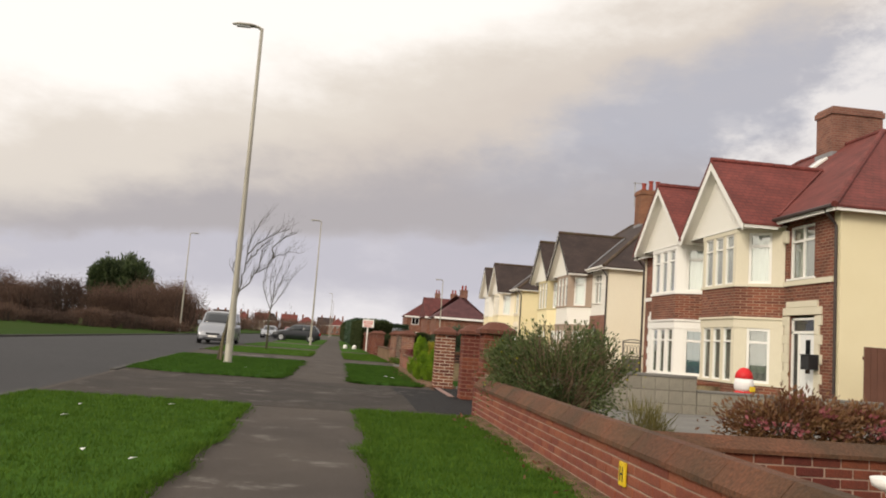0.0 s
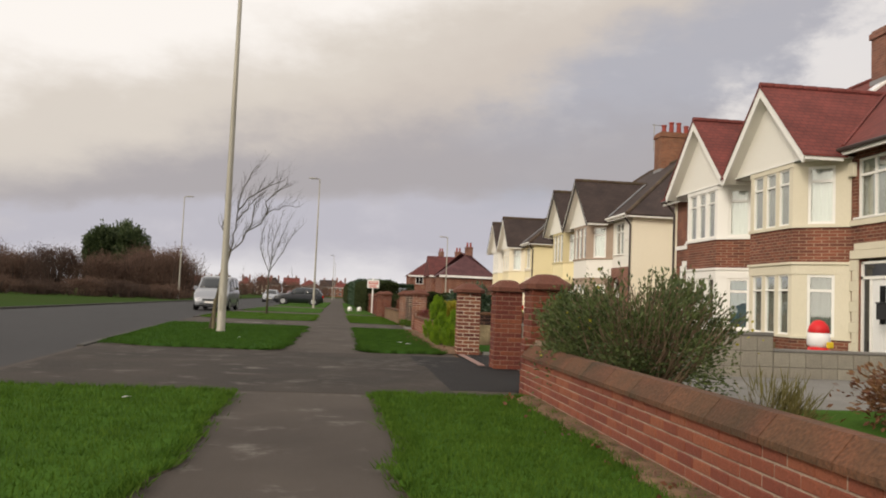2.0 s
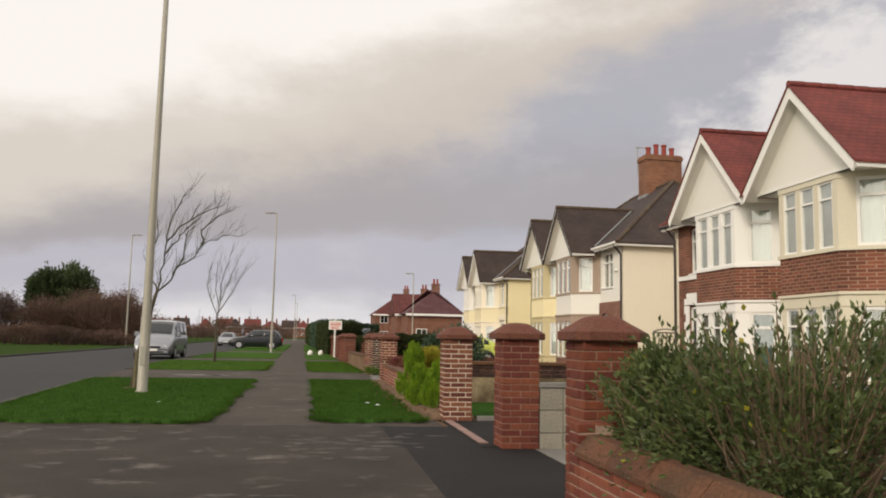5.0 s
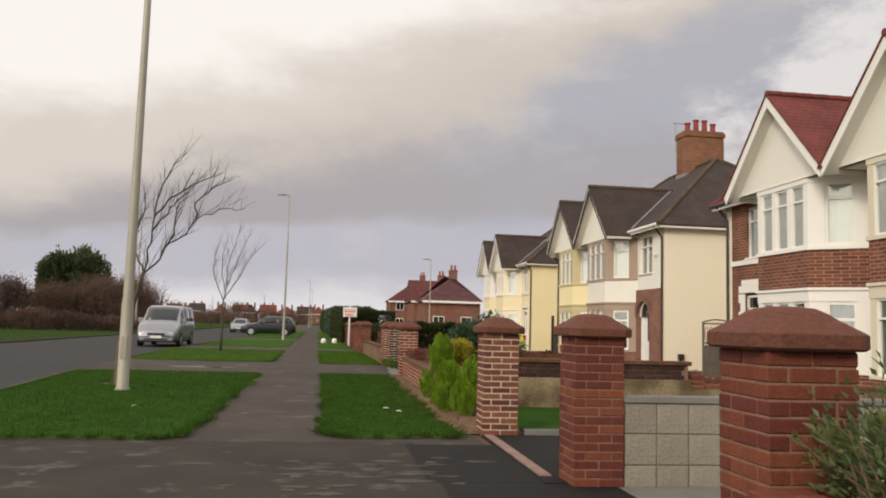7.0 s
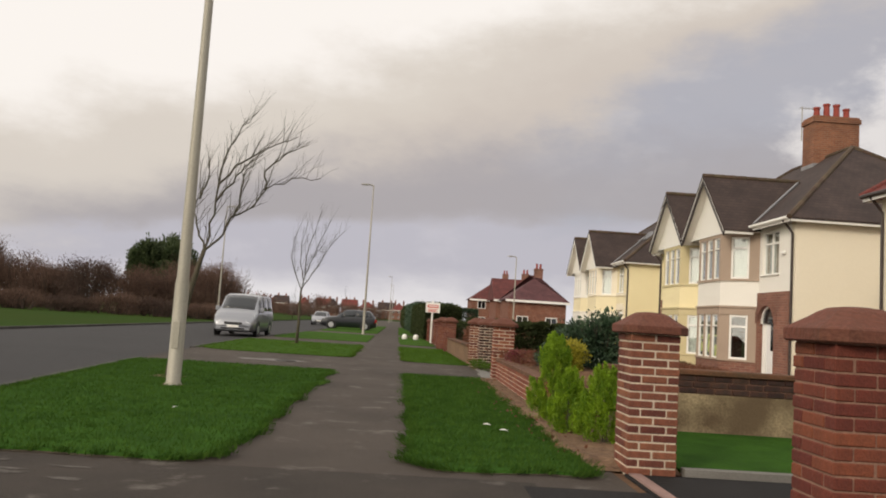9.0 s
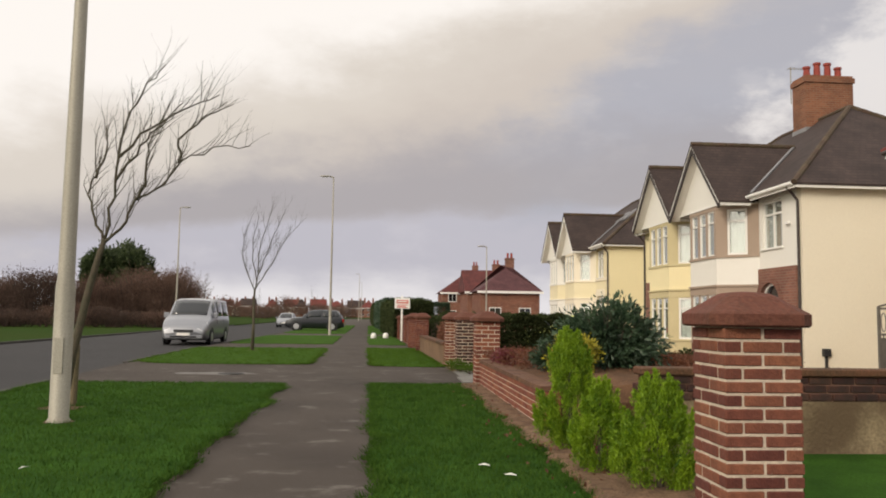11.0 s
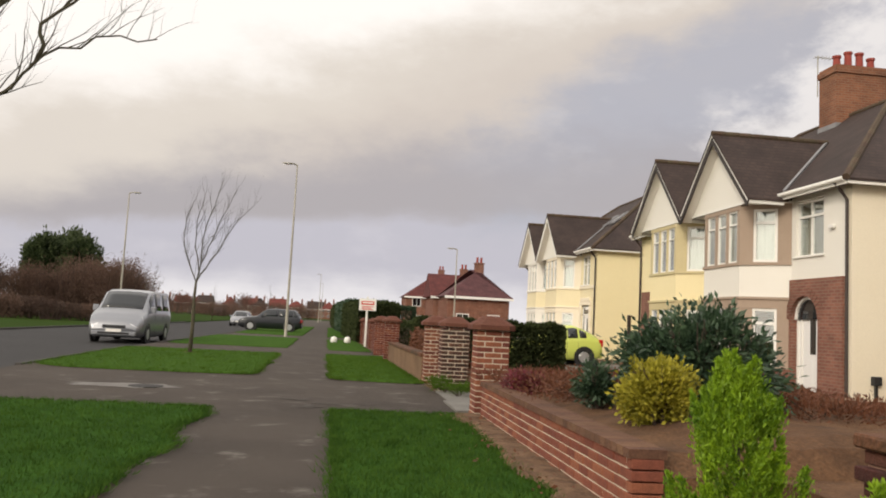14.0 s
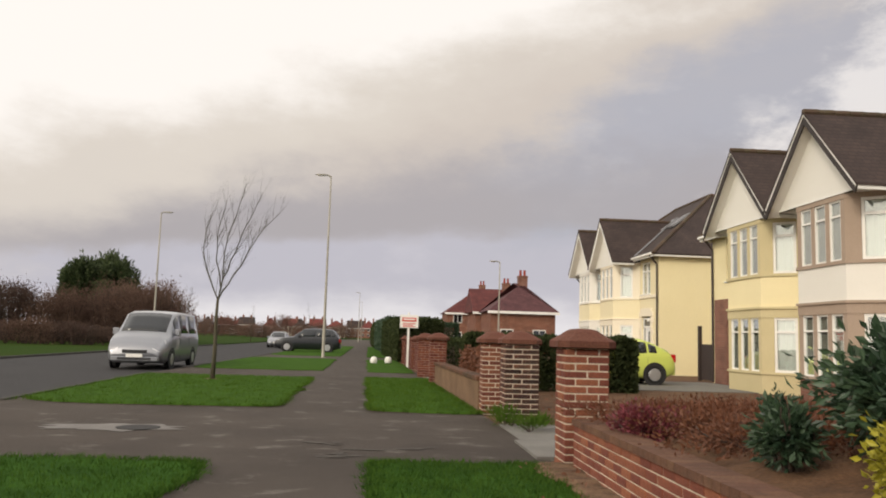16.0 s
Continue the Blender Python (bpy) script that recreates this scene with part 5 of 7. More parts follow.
near3 = ST(front="pale_yellow", bay="cream_render", apron="pale_yellow", base="pale_yellow", surround="cream_render", side="yellow", roof="roof_brown", curtains=("curtain", "curtain"))
far3 = ST(front="pale_yellow", bay="white_render", apron="pale_yellow", base="pale_yellow", surround="white", side="yellow", roof="roof_brown", curtains=("curtain", "curtain_dark"))
pair("semi_detached_house", 24.75, "red-roofed brick house pair with cream bay windows", near1, far1, "roof_red", False, True, 9.62)
pair("semi_detached_house", 41.80, "brown-roofed house pair, one half white and one yellow", near2, far2, "roof_brown")
pair("semi_detached_house", 59.80, "pale yellow rendered house pair with a brown roof", near3, far3, "roof_brown", chimney=False)


# ---- street furniture ----
def street_lamp(at, label, h=10.0, rz=0.0, r=0.105):
    t = thing("street_lamp", at, label, "street lamp", "street lamps", rz=rz)
    bm = bmesh.new()
    lathe(bm, [(r * 1.25, -0.1), (r * 1.25, 0.02), (r, 0.06), (r, 1.5), (r * 0.86, 1.62), (r * 0.62, h * 0.6), (r * 0.45, h)], (0, 0, 0), 14)
    part("pole", bm, "steel", t, smooth=True)
    part("door_plate", boxed(-0.05, 0.05, -r - 0.006, -r + 0.03, 0.55, 0.95, bevel=0.004), "steel", t)
    bm = bmesh.new()
    tube(bm, [(0.02, 0, h - 0.05), (-0.12, 0, h + 0.03), (-0.22, 0, h + 0.04)], [0.045, 0.045, 0.045], 8)
    part("bracket", bm, "steel", t)
    bm = bmesh.new()
    prof = [(-0.18, 0.05), (-0.35, 0.085), (-0.7, 0.08), (-0.88, 0.03)]
    rings = []
    for x, w in prof:
        rings.append([bm.verts.new((x, w * 1.5 * c, h + 0.05 + w * 0.7 * s)) for c, s in ((-1, -0.3), (-0.7, 0.7), (0, 1), (0.7, 0.7), (1, -0.3), (0, -0.6))])
    for a, b in zip(rings, rings[1:]):
        for k in range(6):
            bm.faces.new((a[k], a[(k + 1) % 6], b[(k + 1) % 6], b[k]))
    bm.faces.new(rings[0])
    bm.faces.new(rings[-1][::-1])
    bmesh.ops.recalc_face_normals(bm, faces=bm.faces)
    head = part("lamp_head", bm, "steel", t, smooth=True)
    part("lens", boxed(-0.75, -0.35, -0.08, 0.08, h - 0.012, h + 0.02, bevel=0.01), "lamp_lens", head)
    return t


street_lamp((-3.46, 24.35, 0.03), "tall grey steel street lamp standing in the verge")
for y in (65.3, 186, 232):
    street_lamp((-3.05 - max(0, y - 65) * 0.012, y, 0.0), "tall grey steel street lamp along the footpath", r=0.085)
street_lamp((-16.4, 80.7, 0.0), "grey steel street lamp across the road", 9.8, 180, 0.09)
street_lamp((9.6, 86.0, 0.0), "slim white lamp post in a side street", 7.6, 0, 0.09)

# for-sale board
sb = thing("estate_board", (1.15, 54.5, 0), "white and red board on a white post", "sign board")
part("post", boxed(-0.045, 0.045, -0.045, 0.045, -0.1, 2.25, bevel=0.006), "white", sb)
brd = part("board", boxed(-0.36, 0.40, -0.075, -0.047, 1.62, 2.15, bevel=0.004), "white", sb)
part("red_panel", boxed(-0.27, 0.31, -0.083, -0.078, 1.88, 2.04), "sign_red", brd)
for k in range(3):
    part("text_bar", boxed(-0.24, 0.28 - 0.1 * (k % 2), -0.082, -0.078, 1.66 + k * 0.06, 1.69 + k * 0.06), "sign_red", brd)
part("text_bar", boxed(-0.22, 0.26, -0.088, -0.084, 1.94, 2.0), "white", brd)

# two white tubs on the verge
for x, y, k in ((-0.25, 57.6, 0), (0.40, 58.1, 1)):
    tub = thing("white_stone", (x, y, 0.03), "small white painted marker stone on the grass", "marker stone", "marker stones")
    bm = bmesh.new()
    lathe(bm, [(0.13, 0), (0.16, 0.05), (0.15, 0.18), (0.11, 0.27), (0.04, 0.30)], (0, 0, 0), 10, 1.0, 0.8)
    part("stone", bm, "white", tub, smooth=True)

# hydrant plate on the low wall
hp = thing("hydrant_plate", (1.852, 6.28, 0.21), "small yellow plate fixed to the brick wall", "sign plate")
part("plate", boxed(-0.016, 0.004, -0.055, 0.055, 0, 0.16, bevel=0.003), "yellow_plate", hp)
for a, b, c, d in ((-0.03, -0.018, 0.03, 0.13), (0.018, 0.03, 0.03, 0.13), (-0.018, 0.018, 0.074, 0.086)):
    part("bar", boxed(-0.019, -0.0165, a, b, c, d), "black", hp)

# bird bath behind the wall
bb = thing("bird_bath", (2.93, 5.0, -0.04), "white stone bird bath in the front garden", "bird bath")
bm = bmesh.new()
lathe(bm, [(0.11, -0.02), (0.11, 0.05), (0.05, 0.10), (0.04, 0.42), (0.06, 0.50)], (0, 0, 0), 16)
part("pedestal", bm, "white", bb, smooth=True)
bm = bmesh.new()
lathe(bm, [(0.06, 0.501), (0.125, 0.53), (0.135, 0.575), (0.12, 0.578), (0.09, 0.55), (0.02, 0.54)], (0, 0, 0), 20)
part("bowl", bm, "white", bb, smooth=True)

# manhole and scuffs on the crossovers
mh = tagged(new("manhole_cover"), "round iron manhole cover in a pale concrete patch", "manhole cover")
mh.matrix_world = pose(-3.02, 32.25, 0)
bm = bmesh.new()
lathe(bm, [(0.27, 0.0), (0.27, 0.012), (0.25, 0.014)], (0, 0, 0), 24)
part("cover", bm, "iron", mh)
rg = random.Random(12)


def patch(x, y, rx, ry, z=0.003, mat="worn_patch"):
    """A worn pale patch with a ragged outline."""
    bm = bmesh.new()
    n = 28
    vs = []
    for k in range(n):
        a = k / n * 2 * math.pi
        r = 1 + 0.6 * noise.noise((math.cos(a) * 2.2 + x * 3, math.sin(a) * 2.2 + y * 3, 2.2)) + rg.uniform(-0.16, 0.16)
        vs.append(bm.verts.new((x + rx * r * math.cos(a), y + ry * r * math.sin(a), z)))
    bm.faces.new(vs)
    if mat == "dry_soil":
        return tagged(obj("bare_soil", bm, mat), "bare trodden soil in the grass round a foot", "soil", kind="structure")
    return tagged(obj("worn_patch", bm, mat), "pale scuffed patch worn into the asphalt", "worn patch", "worn patches", "structure")


patch(-3.30, 32.25, 0.85, 0.42, 0.0065)
for k, (x, y, n) in enumerate(((0.0, 17.0, 13), (0.75, 16.8, 12), (0.9, 17.5, 10), (-1.4, 17.4, 4), (-2.4, 18.1, 5), (-0.4, 13.6, 7), (-0.2, 16.2, 6), (0.6, 15.6, 5), (-3.2, 18.3, 4), (-0.25, 30.4, 6), (-0.6, 31.2, 4), (0.6, 30.6, 3))):
    for i in range(n):
        patch(x + rg.gauss(0, 0.26), y + rg.gauss(0, 0.16), rg.uniform(0.04, 0.17), rg.uniform(0.02, 0.055), 0.0050 + 0.00003 * (k * 10 + i), "worn_streak")
for x, y, r in ((-3.46, 24.35, 0.16), (-3.93, 25.68, 0.28), (-4.22, 42.5, 0.2)):
    patch(x, y, r, r * 0.8, 0.0475, "dry_soil")
# litter on the grass
for x, y in ((-2.05, 7.4), (-1.6, 7.1), (-2.9, 9.5), (-3.1, 10.6), (-2.2, 11.2), (0.95, 21.6), (1.1, 21.2), (-2.6, 21.5)):
    bm = bmesh.new()
    a = rg.uniform(0, 3)
    c, s = math.cos(a) * 0.05, math.sin(a) * 0.05
    prism(bm, [(x - c, y - s, 0.078), (x + s * 0.4, y - c * 0.4, 0.09), (x + c, y + s, 0.08), (x - s * 0.4, y + c * 0.4, 0.085)], (0, 0, 0.003))
    tagged(obj("litter", bm, "white"), "scrap of white paper lying in the grass", "litter", "litter")


# ---- trees ----
def grow(bm, rng, p, d, length, r, depth, wind, out):
    pts, radii = [p.copy()], [r]
    n = 5
    for k in range(n):
        d = (d + Vector((rng.uniform(-1, 1), rng.uniform(-1, 1), rng.uniform(-0.5, 0.9))) * 0.17 + wind * 0.10).normalized()
        p = p + d * (length / n)
        pts.append(p.copy())
        radii.append(r * (1 - 0.72 * (k + 1) / n))
    tube(bm, pts, radii, 5 if depth else 4)
    if depth > 0:
        for k in range(rng.randint(2, 4)):
            i = rng.randint(1, n)
            side = Vector((rng.uniform(-1, 1), rng.uniform(-1, 1), rng.uniform(-0.1, 0.9)))
            dd = (d * 0.55 + side * 0.6 + wind * 0.28 + Vector((0, 0, 0.18))).normalized()
            grow(out, rng, pts[i], dd, length * rng.uniform(0.42, 0.68), radii[i] * 0.62, depth - 1, wind, out)


def bare_tree(at, label, trunk, limbs, seed, wind, twig_r=1.0, split=2):
    t = thing("bare_tree", at, label, "tree", "bare street trees")
    rng = random.Random(seed)
    bm = bmesh.new()
    tube(bm, trunk, [0.062 - 0.030 * i / (len(trunk) - 1) for i in range(len(trunk))], 9)
    part("trunk", bm, "bark", t, smooth=True)
    tw = bmesh.new()
    for pts in limbs:
        bm = bmesh.new()
        fine = []
        for a, b in zip(pts, pts[1:]):
            for f in (0, 0.34, 0.67):
                q = Vector(a).lerp(Vector(b), f)
                fine.append(q + Vector((rng.uniform(-1, 1), rng.uniform(-1, 1), rng.uniform(-1, 1))) * (0.030 if fine else 0.0))
        pts = fine + [Vector(pts[-1])]
        n = len(pts)
        rad = [0.018 * (1 - 0.80 * i / (n - 1)) + 0.002 for i in range(n)]
        tube(bm, pts, rad, 7)
        part("limb", bm, "bark", t, smooth=True)
        for i in range(1, n):
            a, b = Vector(pts[i - 1]), Vector(pts[i])
            d0 = (b - a).normalized()
            for k in range((1 + (i + split) % 2) if i > 2 else i % 2):
                q = a.lerp(b, rng.uniform(0.1, 1))
                side = Vector((rng.uniform(-1, 1), rng.uniform(-1, 1), rng.uniform(0, 1)))
                d = (d0 * 0.5 + side * 0.6 + Vector(wind) * 0.22 + Vector((0, 0, 0.4))).normalized()
                grow(tw, rng, q, d, rng.uniform(0.35, 0.8) * twig_r, min(rad[i] * 0.6, 0.0075), split, Vector(wind) * 0.3, tw)
    tagged(part("twig_growth", tw, "bark", t), kind="stuff")
    return t


bare_tree((-3.95, 25.7, 0.0), "leafless windswept young tree tied to a wooden stake",
          [(0, 0, -0.05), (0.09, 0.02, 0.7), (0.24, 0.03, 1.5), (0.36, 0.02, 2.0), (0.42, 0.02, 2.22)],
          [[(0.41, 0.02, 2.18), (0.50, 0.05, 2.8), (0.56, 0.0, 3.4), (0.62, 0.1, 3.95), (0.85, 0.1, 4.35), (1.08, 0.1, 4.6)],
           [(0.41, 0.02, 2.16), (0.74, -0.1, 2.45), (0.86, -0.15, 2.75), (1.18, -0.1, 2.95), (1.34, 0.0, 3.3), (1.78, 0.0, 3.45), (2.25, 0.05, 3.52)],
           [(0.40, 0.02, 2.16), (0.24, 0.1, 2.5), (0.12, 0.2, 2.82), (0.20, 0.25, 3.12), (0.14, 0.3, 3.6)],
           [(1.33, 0.0, 3.25), (1.30, 0.15, 3.6), (1.62, 0.2, 3.95), (1.98, 0.2, 4.12)],
           [(0.86, -0.14, 2.72), (1.0, -0.25, 3.05), (1.02, -0.3, 3.42), (1.2, -0.3, 3.7)],
           [(0.55, 0.0, 3.3), (0.92, 0.2, 3.78), (1.38, 0.25, 4.08), (1.78, 0.25, 4.26)],
           [(0.52, 0.03, 3.0), (0.80, -0.1, 3.32), (1.0, -0.15, 3.6), (1.28, -0.15, 3.82)],
           [(0.20, 0.22, 3.05), (0.30, 0.3, 3.4), (0.26, 0.35, 3.8)]], 5, (0.9, 0.0, 0.05), 0.8, 1)
for x, y in ((-3.82, 25.35), (-3.92, 26.0)):
    st = thing("tree_stake", (x, y, 0), "weathered round wooden tree stake in the grass", "stake", "tree stakes")
    bm = bmesh.new()
    tube(bm, [(0, 0, -0.1), (0.01, 0, 0.82), (0.01, 0, 0.86)], [0.045, 0.042, 0.025], 9)
    part("post", bm, "stake", st)
bare_tree((-4.22, 42.5, 0.0), "leafless young street tree with upswept twigs",
          [(0, 0, -0.05), (0.02, 0, 0.8), (0.0, 0.02, 1.6), (0.02, 0, 2.1)],
          [[(0.02, 0, 2.05), (0.1, 0.05, 2.8), (0.15, 0.0, 3.5), (0.35, 0.1, 4.3), (0.55, 0.1, 5.1)],
           [(0.02, 0, 2.05), (0.4, -0.1, 2.7), (0.75, -0.15, 3.3), (1.1, -0.1, 3.9), (1.5, 0.0, 4.4)],
           [(0.02, 0, 2.05), (-0.25, 0.1, 2.6), (-0.45, 0.2, 3.2), (-0.45, 0.25, 3.9), (-0.3, 0.3, 4.4)],
           [(0.06, 0.02, 2.4), (-0.1, 0.2, 3.1), (-0.1, 0.2, 3.9), (0.05, 0.2, 4.7)],
           [(0.1, 0.03, 2.6), (0.35, 0.25, 3.3), (0.6, 0.3, 4.1), (0.95, 0.3, 4.9)]], 8, (0.7, 0.0, 0.25))
far_tree = bare_tree((-15.9, 88.0, 0.0), "small bare tree across the road",
          [(0, 0, -0.05), (0.02, 0, 0.9), (0.0, 0.02, 1.8)],
          [[(0.0, 0, 1.75), (0.1, 0.05, 2.8), (0.2, 0.0, 3.6), (0.4, 0.1, 4.6)], [(0.0, 0, 1.75), (0.5, 0.1, 2.7), (0.9, 0.1, 3.6)], [(0.0, 0, 1.75), (-0.35, 0.1, 2.7), (-0.5, 0.1, 3.6)]], 9, (0.4, 0, 0.2))
copy_thing(far_tree, pose(-17.0, 128, 0, 0, 0, 70))
copy_thing(far_tree, pose(-8.6, 120, 0, 0, 0, 160))


def shrub(name, at, label, category, radii, n, leaf, mat, seed, stems=14, clumps=40, stem_mat="twig", aspect=0.42, up=0.5, extra=None, group="", spread=0.4, stem_top=0.85, shoots=0):
    """Stems from the ground and a loose crown of single leaves."""
    t = thing(name, at, label, category, group)
    rng = np.random.default_rng(seed)
    r = random.Random(seed)
    bm = bmesh.new()
    for k in range(stems):
        a = r.uniform(0, 2 * math.pi)
        q = r.uniform(0.2, 0.95)
        ex, ey = radii[0] * q * math.cos(a), radii[1] * q * math.sin(a)
        top = radii[2] * (1.15 + stem_top * math.sqrt(max(0.05, 1 - q * q)))
        pts = [(ex * 0.15, ey * 0.15, -0.03)] + [(ex * f + r.uniform(-0.05, 0.05), ey * f + r.uniform(-0.05, 0.05), top * g) for f, g in ((0.45, 0.33), (0.75, 0.62), (1.0, 0.95))]
        tube(bm, pts, [0.016, 0.012, 0.008, 0.003], 5)
    stems_bm = bm
    p, o = clump_points(rng, n, (0, 0, radii[2]), radii, clumps, spread, 0.03, 0.35)
    # longer shoots that stand out of the crown, each with its own leaves
    for k in range(shoots):
        a, e = r.uniform(0, 2 * math.pi), r.uniform(0.15, 1.25)
        d = Vector((math.cos(a) * math.cos(e), math.sin(a) * math.cos(e), math.sin(e)))
        q0 = Vector((d.x * radii[0], d.y * radii[1], radii[2] + d.z * radii[2])) * 0.86
        d = (d + Vector((0, 0, 0.55)) + Vector((r.uniform(-0.3, 0.3), r.uniform(-0.3, 0.3), 0))).normalized()
        ln = r.uniform(0.16, 0.36) * max(0.7, radii[2] * 1.5)
        q1 = q0 + d * ln
        tube(stems_bm, [q0 - d * 0.1, q0 + d * ln * 0.5 + Vector((r.uniform(-0.02, 0.02), 0, 0)), q1], [0.006, 0.005, 0.002], 4)
        f = np.linspace(0.0, 1.0, 22)[:, None]
        extra_p = np.array(q0)[None] + np.array(d)[None] * ln * f + rng.normal(size=(22, 3)) * 0.012
        p, o = np.concatenate([p, extra_p]), np.concatenate([o, np.tile(np.array(d), (22, 1))])
    tagged(part("stem_growth", stems_bm, stem_mat, t), kind="stuff")
    tagged(leaves("foliage", p, leaf, mat, t, up, rng, aspect, o), kind="stuff")
    if extra:
        emat, en, esize = extra
        p, o = clump_points(rng, en, (0, 0, radii[2] * 1.1), radii, max(8, clumps // 3), 0.22, 0.05, 0.85)
        tagged(leaves("bloom_growth", p, esize, emat, t, up, rng, 0.7, o), kind="stuff")
    return t


# ---- front gardens ----
shrub("evergreen_shrub", (2.80, 11.55, 0), "large sprawling evergreen shrub leaning over the wall", "shrub", (0.95, 1.12, 0.70), 19000, 0.050, "leaf_bush", 31, 130, 80, extra=("leaf_gold", 120, 0.035), spread=0.26, stem_top=0.80, shoots=130, stem_mat="stem_pale")
shrub("evergreen_shrub", (2.36, 12.35, 0.25), "loose green end of the shrub over the wall coping", "shrub", (0.42, 0.58, 0.50), 7500, 0.048, "leaf_bush", 32, 30, 26, spread=0.36, shoots=26, stem_mat="stem_pale")
shrub("grass_clump", (3.35, 10.0, 0), "tuft of long yellowish grass under the shrub", "grass clump", (0.30, 0.45, 0.22), 650, 0.20, "leaf_dry", 33, 4, 14, aspect=0.05, up=1.6)
shrub("hydrangea", (5.5, 10.6, 0), "faded hydrangea with rusty leaves and pink heads", "shrub", (0.75, 0.6, 0.36), 5200, 0.075, "leaf_hydrangea", 34, 26, 30, extra=("leaf_pink", 420, 0.06))
shrub("hydrangea", (6.8, 10.9, 0), "faded hydrangea with rusty leaves and pink heads", "shrub", (0.7, 0.55, 0.32), 4600, 0.075, "leaf_hydrangea", 35, 22, 26, extra=("leaf_pink", 380, 0.06))


def conifer(at, label, w, h, seed, n):
    """A feathery cone of upright lime sprays."""
    t = thing("dwarf_conifer", at, label, "conifer", "dwarf conifers")
    rng = np.random.default_rng(seed)
    bm = bmesh.new()
    tube(bm, [(0, 0, -0.03), (0, 0, h * 0.5), (0, 0, h * 0.9)], [0.03, 0.02, 0.006], 6)
    part("trunk", bm, "bark", t)
    m = 150
    z = rng.uniform(0, 1, m) ** 1.15
    prof = np.minimum(1.0, 0.60 + 1.7 * z) * (1.0 - z) ** 0.48
    a = rng.uniform(0, 2 * math.pi, m)
    rad = prof * np.sqrt(rng.uniform(0.25, 1.0, m)) * rng.uniform(0.80, 1.16, m) * w / 2
    c = np.stack([rad * np.cos(a), rad * np.sin(a), 0.02 + z * h * 0.86], 1)
    k = rng.integers(0, m, n)
    # each spray rises and leans out, thinning to a point
    u = rng.uniform(0, 1, n) ** 0.8
    length = (0.13 + 0.10 * rng.uniform(0, 1, m))[k] * (0.55 + 0.5 * w)
    thin = 0.034 * (1.05 - u) * (0.6 + w * 0.5)
    lean = np.stack([np.cos(a[k]), np.sin(a[k]), np.zeros(n)], 1) * (0.40 * prof[k])[:, None]
    p = c[k] + (lean + np.array([0, 0, 1.0])) * (u * length)[:, None] + rng.normal(size=(n, 3)) * thin[:, None]
    p[:, 2] = np.maximum(p[:, 2], 0.02)
    o = lean * 1.2 + np.array([0, 0, 1.0])
    tagged(leaves("foliage", p, 0.028, "leaf_lime", t, 0.15, rng, 0.36, o), kind="stuff")
    return t


conifer((1.90, 22.60, 0.0), "tall lime green dwarf conifer beside the low wall", 0.66, 1.17, 41, 40000)
conifer((1.88, 21.50, 0.0), "small bushy lime green conifer in bare soil", 0.50, 0.74, 42, 20000)
conifer((2.14, 20.85, 0.0), "wide bushy lime green conifer behind the gate pier", 0.72, 0.80, 43, 27000)

shrub("laurel_shrub", (3.28, 25.95, 0.50), "dark glossy evergreen shrub in the raised bed", "shrub", (0.66, 0.66, 0.50), 9500, 0.082, "leaf_dark", 51, 34, 70, aspect=0.44, up=0.1, spread=0.34, shoots=16)
shrub("laurel_shrub", (2.50, 26.5, 0.44), "smaller dark evergreen shrub in the raised bed", "shrub", (0.18, 0.22, 0.25), 1300, 0.066, "leaf_dark", 52, 14, 24, aspect=0.44, up=0.1)
shrub("golden_shrub", (2.58, 25.15, 0.49), "rounded golden yellow shrub in brown soil", "shrub", (0.275, 0.28, 0.27), 8500, 0.046, "leaf_gold", 53, 7, 60, aspect=0.55, spread=0.36, shoots=10)
shrub("crimson_shrub", (2.24, 28.30, 0.37), "low dark crimson shrub beside the gate pier", "shrub", (0.28, 0.40, 0.19), 3000, 0.042, "leaf_crimson", 54, 10, 30, aspect=0.6, spread=0.36)
for k, (x, y, rx, ry) in enumerate(((3.2, 29.75, 0.75, 0.28), (4.6, 29.8, 0.8, 0.28), (6.1, 29.8, 0.8, 0.3), (7.6, 29.8, 0.8, 0.3), (9.1, 29.8, 0.8, 0.3))):
    shrub("heather_mound", (x, y, 0.30 if x < 5.5 else -0.01), "rust brown mound of dead heather along the bed edge", "ground cover", (rx, ry, 0.16), 2400, 0.05, "leaf_rust", 60 + k, 8, 40, aspect=0.4, spread=0.5, group="heather mounds")
for k, (x, y) in enumerate(((3.5, 28.6), (4.6, 28.4), (5.8, 28.6), (7.0, 28.3), (6.4, 27.0), (8.2, 28.0), (2.85, 28.75), (3.3, 29.15), (4.1, 29.1), (4.9, 27.6), (2.75, 27.75), (3.55, 27.7), (4.2, 27.2), (5.6, 27.6), (5.2, 26.5), (7.4, 27.2), (8.6, 27.1), (9.6, 28.4), (6.6, 26.0), (8.0, 26.1), (9.8, 27.0), (2.7, 27.1), (3.3, 27.0), (2.5, 29.0), (2.9, 28.2), (3.9, 26.4), (4.4, 25.6), (5.6, 25.5))):
    shrub("heather_mound", (x, y, 0.50 if x < 5.5 else -0.01), "dark rusty mound of dead heather in the bed", "ground cover", (0.75, 0.55, 0.115), 3000, 0.042, "leaf_rust", 70 + k, 6, 26, aspect=0.4, spread=0.5, group="heather mounds")
shrub("low_shrub", (5.24, 28.0, 0.52), "small low green shrub by the heather", "shrub", (0.3, 0.3, 0.12), 900, 0.05, "leaf_hedge", 55, 8, 16, aspect=0.6, spread=0.3)
